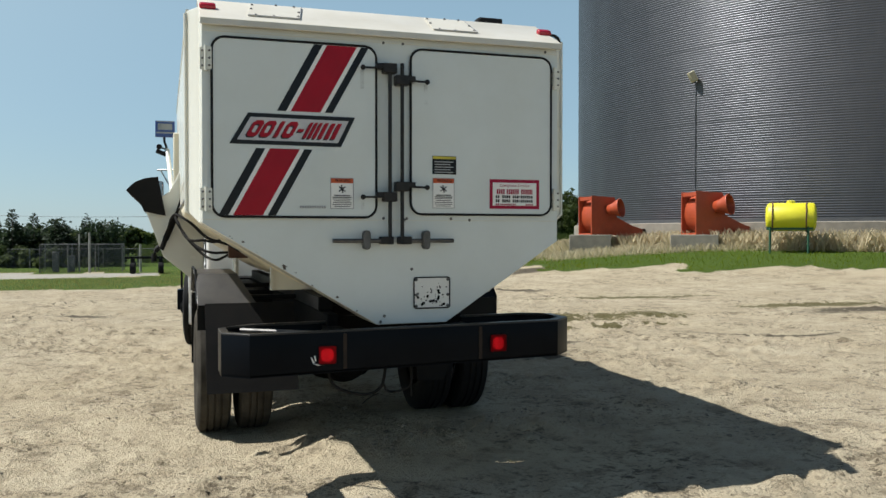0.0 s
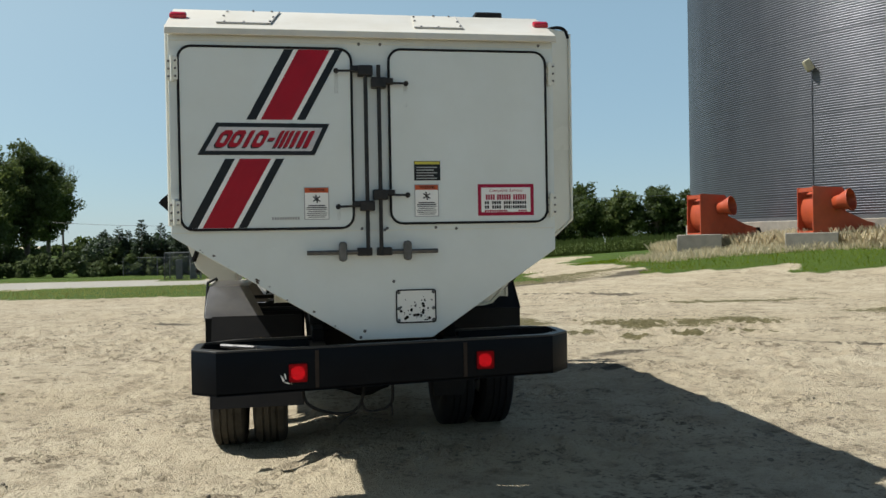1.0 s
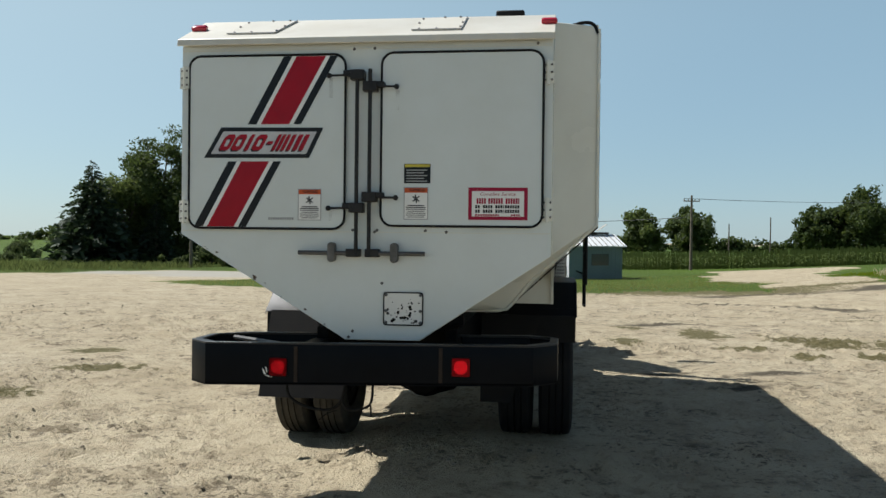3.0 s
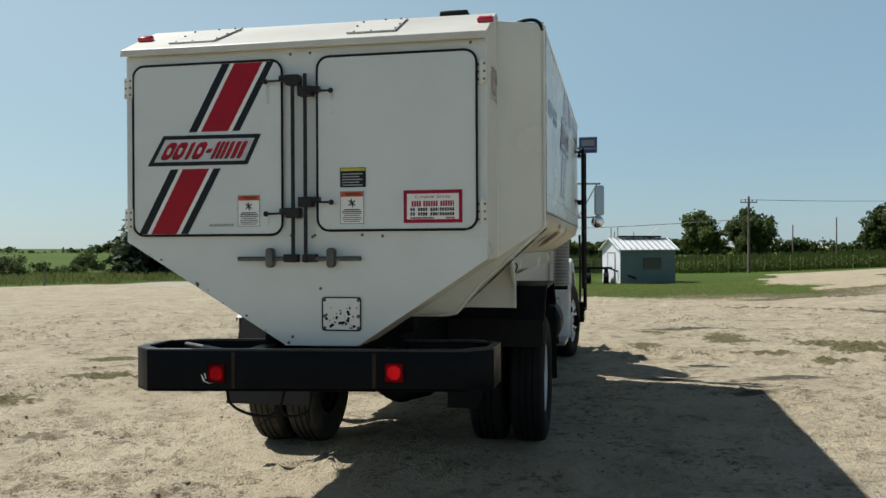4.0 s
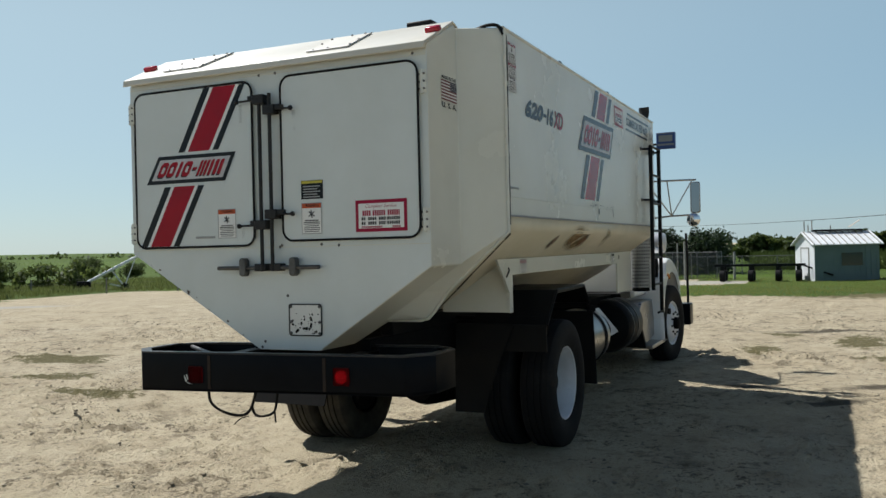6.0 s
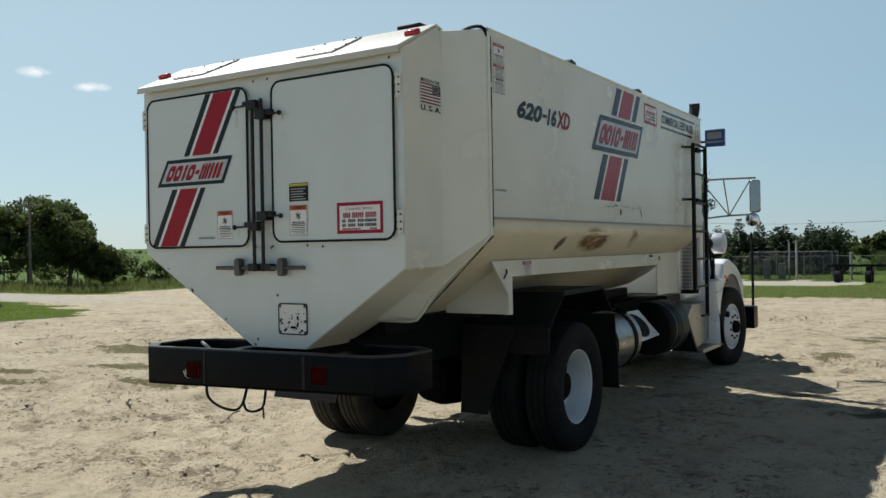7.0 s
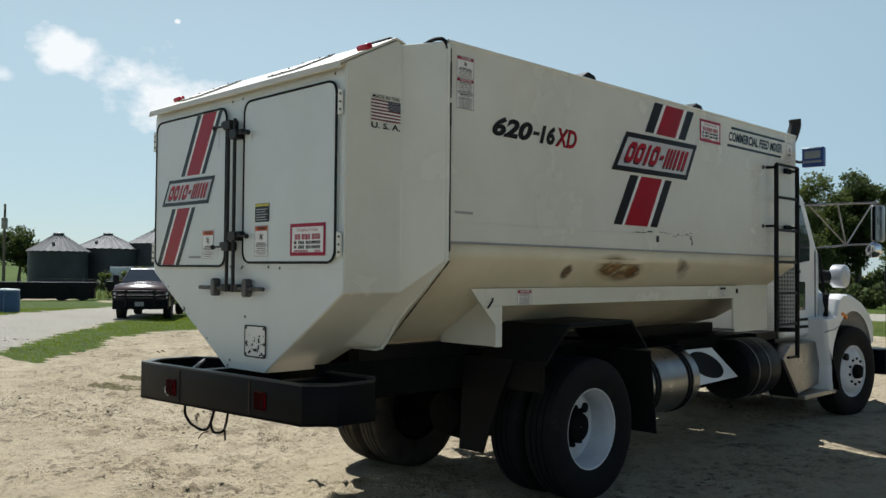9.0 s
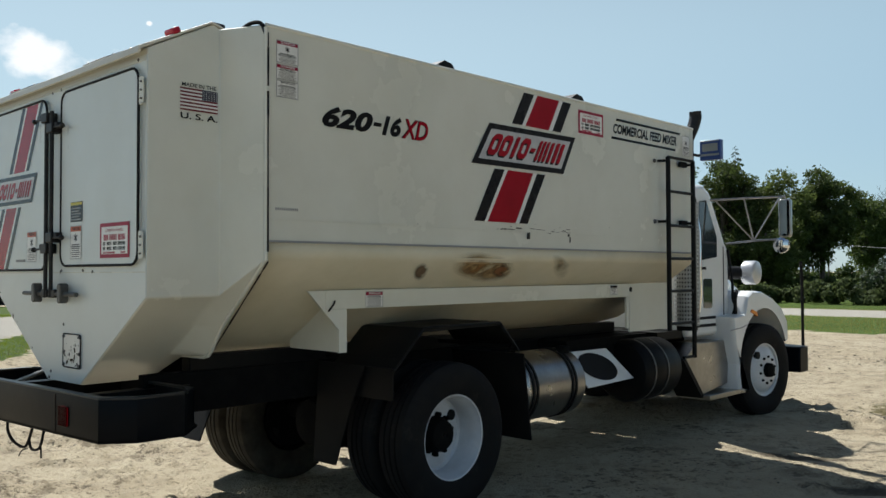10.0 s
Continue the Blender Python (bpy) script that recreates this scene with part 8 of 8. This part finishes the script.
def cab():
    def slab(pts, lo, hi):
        return prism(B(), pts, "x", lo, hi)
    L, R = -1.07, 0.91
    body = [(6.12, 0.98), (6.12, 2.46), (6.20, 2.60), (6.50, 2.63), (6.66, 2.55), (7.02, 2.00), (7.10, 1.92), (7.10, 0.98)]
    shell = part("cab", slab(body, L, R), CABWHITE, truck, "white painted truck cab", bevel=0.05)
    # side glass, lower peep window, door gaps, handle, on both sides
    for x, s in ((R, 1), (L, -1)):
        bm = B()
        prism(bm, [(6.38, 1.80), (6.38, 2.44), (6.54, 2.46), (6.78, 2.06), (6.78, 1.84)], "x", x + s * 0.001, x + s * 0.008)
        part("side_window", bm, GLASS, shell, "dark tinted side window")
        bm = B()
        prism(bm, rounded(6.46, 1.28, 6.66, 1.60, 0.03), "x", x + s * 0.001, x + s * 0.008)
        part("peep_window", bm, GLASS, shell, "small dark lower door window")
        bm = B()
        tube(bm, [(x + s * 0.004, 6.30, 2.48), (x + s * 0.004, 6.30, 1.08), (x + s * 0.004, 6.94, 1.08), (x + s * 0.004, 6.94, 1.96)], 0.006, 5)
        part("door_gap", bm, SEAL, shell)
        bm = B()
        span(bm, (x, 6.34, 1.70), (x + s * 0.03, 6.48, 1.73))
        part("door_handle", bm, SEAL, shell)
        bm = B()
        for z in (1.08, 1.16):
            span(bm, (x, 6.30, z), (x + s * 0.006, 6.74, z + 0.03))
        part("vent_slot", bm, SEAL, shell)
        bm = B()
        tube(bm, [(x + s * 0.03, 6.30, 1.25), (x + s * 0.055, 6.30, 1.4), (x + s * 0.055, 6.30, 2.1), (x + s * 0.03, 6.30, 2.25)], 0.014, 8)
        part("grab_rail", bm, CHROME, shell, smooth=True)
    bm = B()
    loft(bm, [[(L + 0.10, 6.685, 2.53), (R - 0.10, 6.685, 2.53), (R - 0.08, 7.035, 2.00), (L + 0.08, 7.035, 2.00)], [(L + 0.10, 6.70, 2.54), (R - 0.10, 6.70, 2.54), (R - 0.08, 7.05, 2.01), (L + 0.08, 7.05, 2.01)]])
    part("windscreen", bm, GLASS, shell, "dark windscreen")
    bm = B()
    span(bm, (-0.75, 6.108, 1.75), (0.6, 6.118, 2.35))
    part("rear_window", bm, GLASS, shell)
    bm = B()
    for x in (-0.7, -0.39, -0.08, 0.23, 0.54):
        box(bm, (x, 6.52, 2.655), (0.12, 0.07, 0.05))
    part("roof_marker", bm, AMBER, shell)
    # hood, tapering to the nose
    bm = B()
    rings = []
    for y, hw, top, low in ((7.08, 0.80, 1.90, 0.90), (7.5, 0.74, 1.76, 0.90), (8.0, 0.66, 1.62, 0.88), (8.38, 0.60, 1.48, 0.86), (8.48, 0.56, 1.38, 0.86)):
        rings.append([(CX - hw, y, low), (CX - hw, y, top - 0.18), (CX - hw * 0.82, y, top - 0.03), (CX - hw * 0.4, y, top), (CX + hw * 0.4, y, top), (CX + hw * 0.82, y, top - 0.03), (CX + hw, y, top - 0.18), (CX + hw, y, low)])
    loft(bm, rings)
    hood = part("hood", bm, CABWHITE, truck, "white sloping hood", smooth=True)
    bm = B()
    span(bm, (CX - 0.45, 8.47, 0.92), (CX + 0.45, 8.50, 1.32))
    grille = part("grille", bm, CHROME, hood)
    for i in range(9):
        bm = B()
        span(bm, (CX - 0.41 + i * 0.092, 8.498, 0.95), (CX - 0.355 + i * 0.092, 8.508, 1.29))
        part("grille_slot", bm, SEAL, grille)
    # front wings with round arches
    for side in (1, -1):
        def X(v):
            return v if side > 0 else mirror_x(v)
        arch = [(7.54 + 0.67 * math.cos(radians(a)), 0.60 + 0.67 * math.sin(radians(a))) for a in range(20, 205, 12)]
        outline = [(8.24, 0.86), (8.22, 1.08), (8.06, 1.24), (7.82, 1.36), (7.50, 1.45), (7.24, 1.46), (7.12, 1.40), (7.04, 1.20), (6.74, 1.18), (6.80, 0.86), (6.98, 0.36), (7.05, 0.34)]
        poly = outline + arch[::-1]
        bm = B()
        rings = []
        for x, k in ((0.50, 0.0), (1.06, 0.0), (1.10, 0.012), (1.12, 0.04)):
            cy, cz = 7.4, 0.9
            rings.append([(X(x), y + (cy - y) * k, z + (cz - z) * k) for y, z in poly])
        loft(bm, rings)
        wing = part("front_wing", bm, CABWHITE, truck, "white moulded front wing", bevel=0.035)
        bm = B()
        prism(bm, [(7.16, 1.225), (7.34, 1.165), (7.33, 1.215), (7.20, 1.25)], "x", X(1.10), X(1.13))
        part("side_lamp", bm, AMBER, wing, "amber side lamp")
        bm = B()
        tube(bm, [(X(1.126), y, z) for y, z in ((6.66, 1.04), (6.95, 1.06), (7.05, 1.08))], 0.006, 5)
        part("wing_seam", bm, GREYTEXT, wing)
        bm = B()
        spin(bm, [(8.16, 0.10), (8.22, 0.12), (8.24, 0.10)], 20, "y", (X(0.80), 0, 1.02))
        part("headlamp", bm, SCREEN, wing)
        # air cleaner beside the cowl
        bm = B()
        spin(bm, [(X(0.87), 0.02), (X(0.87), 0.125), (X(0.885), 0.14), (X(1.00), 0.14), (X(1.022), 0.132), (X(1.03), 0.115), (X(1.03), 0.02)], 28, "x", (0, 7.58, 1.665))
        can = part("air_cleaner", bm, BRIGHT, truck, "chrome air cleaner canister", smooth=True)
        bm = B()
        tube(bm, smoothline([(X(0.88), 7.54, 1.66), (X(0.78), 7.36, 1.66), (X(0.74), 7.22, 1.62), (X(0.66), 7.2, 1.56)], 4), 0.075, 12)
        part("intake_pipe", bm, SEAL, can, smooth=True)
        # hood latch strap and hoses on the cowl
        bm = B()
        tube(bm, smoothline([(X(0.93), 7.02, 1.92), (X(0.96), 7.06, 1.55), (X(1.0), 6.98, 1.38), (X(0.98), 7.08, 1.28), (X(0.97), 7.0, 1.14)], 4), 0.016, 6)
        tube(bm, smoothline([(X(0.99), 7.10, 1.46), (X(1.02), 7.0, 1.36), (X(1.0), 7.05, 1.20)], 4), 0.022, 6)
        part("hood_strap", bm, SEAL, truck, "black rubber hood strap", smooth=True)
        # steps below the door
        bm = B()
        prism(bm, [(5.90, 0.78), (6.12, 0.93), (6.92, 0.92), (6.86, 0.44), (6.28, 0.37)], "x", X(0.70), X(0.985))
        stepbox = part("step_box", bm, ALU, truck, "dull aluminium step box", bevel=0.012)
        bm = B()
        prism(bm, [(5.90, 0.78), (6.28, 0.37), (6.24, 0.34), (5.84, 0.77)], "x", X(0.70), X(1.0))
        part("step_end", bm, SEAL, stepbox)
        bm = B()
        span(bm, (X(0.72), 6.26, 0.32), (X(1.08), 7.20, 0.375))
        part("step", bm, ALU, stepbox, "ribbed aluminium step", bevel=0.008)
        bm = B()
        prism(bm, [(6.86, 0.86), (6.92, 0.40), (7.10, 0.36)], "x", X(0.86), X(1.0))
        part("step_gap", bm, SEAL, stepbox)
        # mirror on its tripod arms
        top, low = [(0.93, 6.60, 2.46), (1.20, 6.86, 2.48), (1.52, 7.20, 2.50)], [(0.93, 6.98, 1.99), (1.22, 7.05, 2.02), (1.49, 7.17, 2.03)]
        bm = B()
        tube(bm, [(X(x), y, z) for x, y, z in top], 0.012, 8)
        tube(bm, [(X(x), y, z) for x, y, z in low], 0.012, 8)
        tube(bm, [(X(0.97), 6.64, 2.46), (X(1.22), 7.05, 2.02)], 0.009, 8)
        tube(bm, [(X(1.20), 6.86, 2.48), (X(1.22), 7.05, 2.02)], 0.009, 8)
        tube(bm, [(X(1.48), 7.15, 2.50), (X(1.22), 7.05, 2.02)], 0.009, 8)
        arms = part("mirror_arm", bm, ALU, truck, "bright tube mirror arms", smooth=True)
        bm = B()
        sag = 0.0 if side > 0 else 0.13
        prism(bm, rounded(X(1.505) - 0.066, 2.055 - sag, X(1.505) + 0.066, 2.475 - sag, 0.03), "y", 7.19, 7.27)
        yaw = Matrix.Translation((X(1.505), 7.23, 0)) @ Matrix.Rotation(radians(8 * side), 4, "Z") @ Matrix.Translation((-X(1.505), -7.23, 0))
        bmesh.ops.transform(bm, matrix=yaw, verts=bm.verts)
        head = part("mirror_head", bm, ALU, arms, "chrome mirror head", bevel=0.012)
        bm = B()
        prism(bm, rounded(X(1.505) - 0.052, 2.07 - sag, X(1.505) + 0.052, 2.46 - sag, 0.025), "y", 7.183, 7.188)
        bmesh.ops.transform(bm, matrix=yaw, verts=bm.verts)
        part("mirror_glass", bm, MIRROR, head)
        bm = B()
        spin(bm, [(7.12, 0.01), (7.125, 0.05), (7.14, 0.085), (7.17, 0.09), (7.21, 0.05), (7.22, 0.01)], 20, "y", (X(1.485), 0, 1.965))
        part("round_mirror", bm, CHROME, arms, "round convex mirror", smooth=True)
        bm = B()
        tube(bm, [(X(1.18), 8.52, 0.73), (X(1.18), 8.52, 1.40), (X(1.175), 8.50, 1.80)], 0.018, 8)
        part("bumper_guide", bm, HOSE, truck, "thin black bumper guide rod", smooth=True)
    bm = B()
    prism(bm, [(mirror_x(1.25), 8.25), (mirror_x(1.25), 8.50), (-0.95, 8.66), (0.79, 8.66), (1.25, 8.50), (1.25, 8.25)], "z", 0.455, 0.765)
    part("front_bumper", bm, BUMPER, truck, "black steel front bumper", bevel=0.015)
    bm = B()
    span(bm, (-0.75, 7.0, 0.55), (0.58, 8.2, 0.95))
    part("engine_block", bm, GRIME, truck)
    bm = B()
    tube(bm, [(-1.05, 7.59, 0.56), (0.9, 7.59, 0.56)], 0.06, 10)
    part("front_axle", bm, GRIME, truck)
    bm = B()
    span(bm, (-1.0, 5.6, 0.98), (0.84, 6.2, 1.06))
    part("deck_plate", bm, BLACK, truck)


def discharge_side():
    # spout and door on the far side of the hopper
    bm = B()
    poly = [(-1.40, 2.30), (-1.545, 2.02), (-1.77, 1.85), (-1.60, 1.38), (-1.36, 1.18), (-1.22, 1.22), (-1.22, 1.6), (-1.40, 1.9)]
    prism(bm, poly, "y", 3.45, 4.45)
    chute = part("discharge_chute", bm, WHITE, truck, "cream discharge chute with dark rubber hood", bevel=0.01)
    bm = B()
    a = [(-1.939, 2.025), (-1.90, 2.07), (-1.85, 2.11), (-1.775, 2.141), (-1.70, 2.155), (-1.646, 2.16), (-1.61, 1.97), (-1.575, 1.783), (-1.68, 1.80), (-1.777, 1.825), (-1.80, 1.88), (-1.85, 1.94)]
    prism(bm, a, "y", 3.40, 4.50)
    part("chute_hood", bm, FLAP, chute, "dark grey rubber hood")
    bm = B()
    tube(bm, [(-1.42, 3.38, 1.97), (-1.485, 3.38, 1.77)], 0.016, 8)
    tube(bm, [(-1.48, 3.38, 1.79), (-1.58, 3.38, 1.55)], 0.030, 10)
    tube(bm, [(-1.58, 3.38, 1.55), (-1.62, 3.38, 1.45)], 0.024, 8)
    part("hydraulic_ram", bm, HOSE, chute, "black hydraulic ram", smooth=True)
    bm = B()
    for way in ([(-1.56, 1.62), (-1.53, 1.74), (-1.49, 1.785), (-1.42, 1.75), (-1.34, 1.685), (-1.24, 1.58), (-1.14, 1.535), (-1.03, 1.50), (-0.98, 1.46)],
                [(-1.50, 1.79), (-1.47, 1.72), (-1.42, 1.61), (-1.36, 1.545), (-1.25, 1.545), (-1.16, 1.53), (-1.06, 1.57), (-1.0, 1.52)],
                [(-1.49, 1.77), (-1.46, 1.69), (-1.38, 1.56), (-1.28, 1.47), (-1.17, 1.43), (-1.05, 1.435), (-0.98, 1.43)],
                [(-1.37, 1.55), (-1.28, 1.45), (-1.20, 1.38), (-1.12, 1.36), (-1.05, 1.40), (-1.0, 1.43)]):
        tube(bm, smoothline([(x, 3.36 - 0.15 * k, z) for k, (x, z) in enumerate(way)], 4), 0.013, 6)
    part("hydraulic_hose", bm, HOSE, truck, "looped black hydraulic hoses", smooth=True)
    bm = B()
    box(bm, (-0.97, 2.40, 1.46), (0.16, 0.16, 0.14))
    part("valve_block", bm, RUST, truck, "rusty valve block")
    bm = B()
    tube(bm, smoothline([(-1.50, 4.6, 1.50), (-1.65, 4.6, 1.46), (-1.70, 4.6, 1.36), (-1.70, 4.6, 1.30)], 4), 0.03, 8)
    part("outlet_pipe", bm, SEAL, truck, smooth=True)
    bm = B()
    tube(bm, [(-1.50, 4.9, 2.05), (-1.552, 5.5, 2.62)], 0.027, 10)
    post = part("display_post", bm, WHITE, truck, "white tube post", smooth=True)
    bm = B()
    tube(bm, smoothline([(-1.552, 5.5, 2.60), (-1.57, 5.5, 2.68), (-1.585, 5.5, 2.72), (-1.585, 5.51, 2.79)], 4), 0.014, 6)
    tube(bm, [(-1.556, 5.5, 2.625), (-1.64, 5.5, 2.655)], 0.010, 6)
    tube(bm, [(-1.556, 5.5, 2.60), (-1.62, 5.5, 2.59)], 0.010, 6)
    part("lamp_stem", bm, BLACK, post, smooth=True)
    bm = B()
    spin(bm, [(5.44, 0.002), (5.445, 0.030), (5.49, 0.034), (5.53, 0.016)], 14, "y", (-1.645, 0, 2.655))
    part("work_lamp", bm, SEAL, post, "round black work lamp", smooth=True)
    bm = B()
    box(bm, (-1.625, 5.49, 2.585), (0.12, 0.07, 0.05), Matrix.Rotation(radians(22), 4, "Y"))
    part("work_lamp", bm, SEAL, post, "flat black work lamp", bevel=0.012)
    # channel on the hopper side that carries the chute
    bm = B()
    prism(bm, [(-1.495, 4.16), (-1.40, 4.16), (-1.40, 4.30), (-1.495, 4.30)], "z", 1.84, 2.68)
    rail = part("chute_guide", bm, DUSTY, truck, "cream steel channel beside the chute", bevel=0.012)
    for x, z in ((-1.478, 2.105), (-1.43, 2.105), (-1.478, 1.93), (-1.43, 1.90)):
        bm = B()
        bmesh.ops.create_icosphere(bm, subdivisions=1, radius=0.014, matrix=Matrix.Translation((x, 4.155, z)))
        part("bolt", bm, RUSTDARK, rail)


running_gear()
cab()
discharge_side()
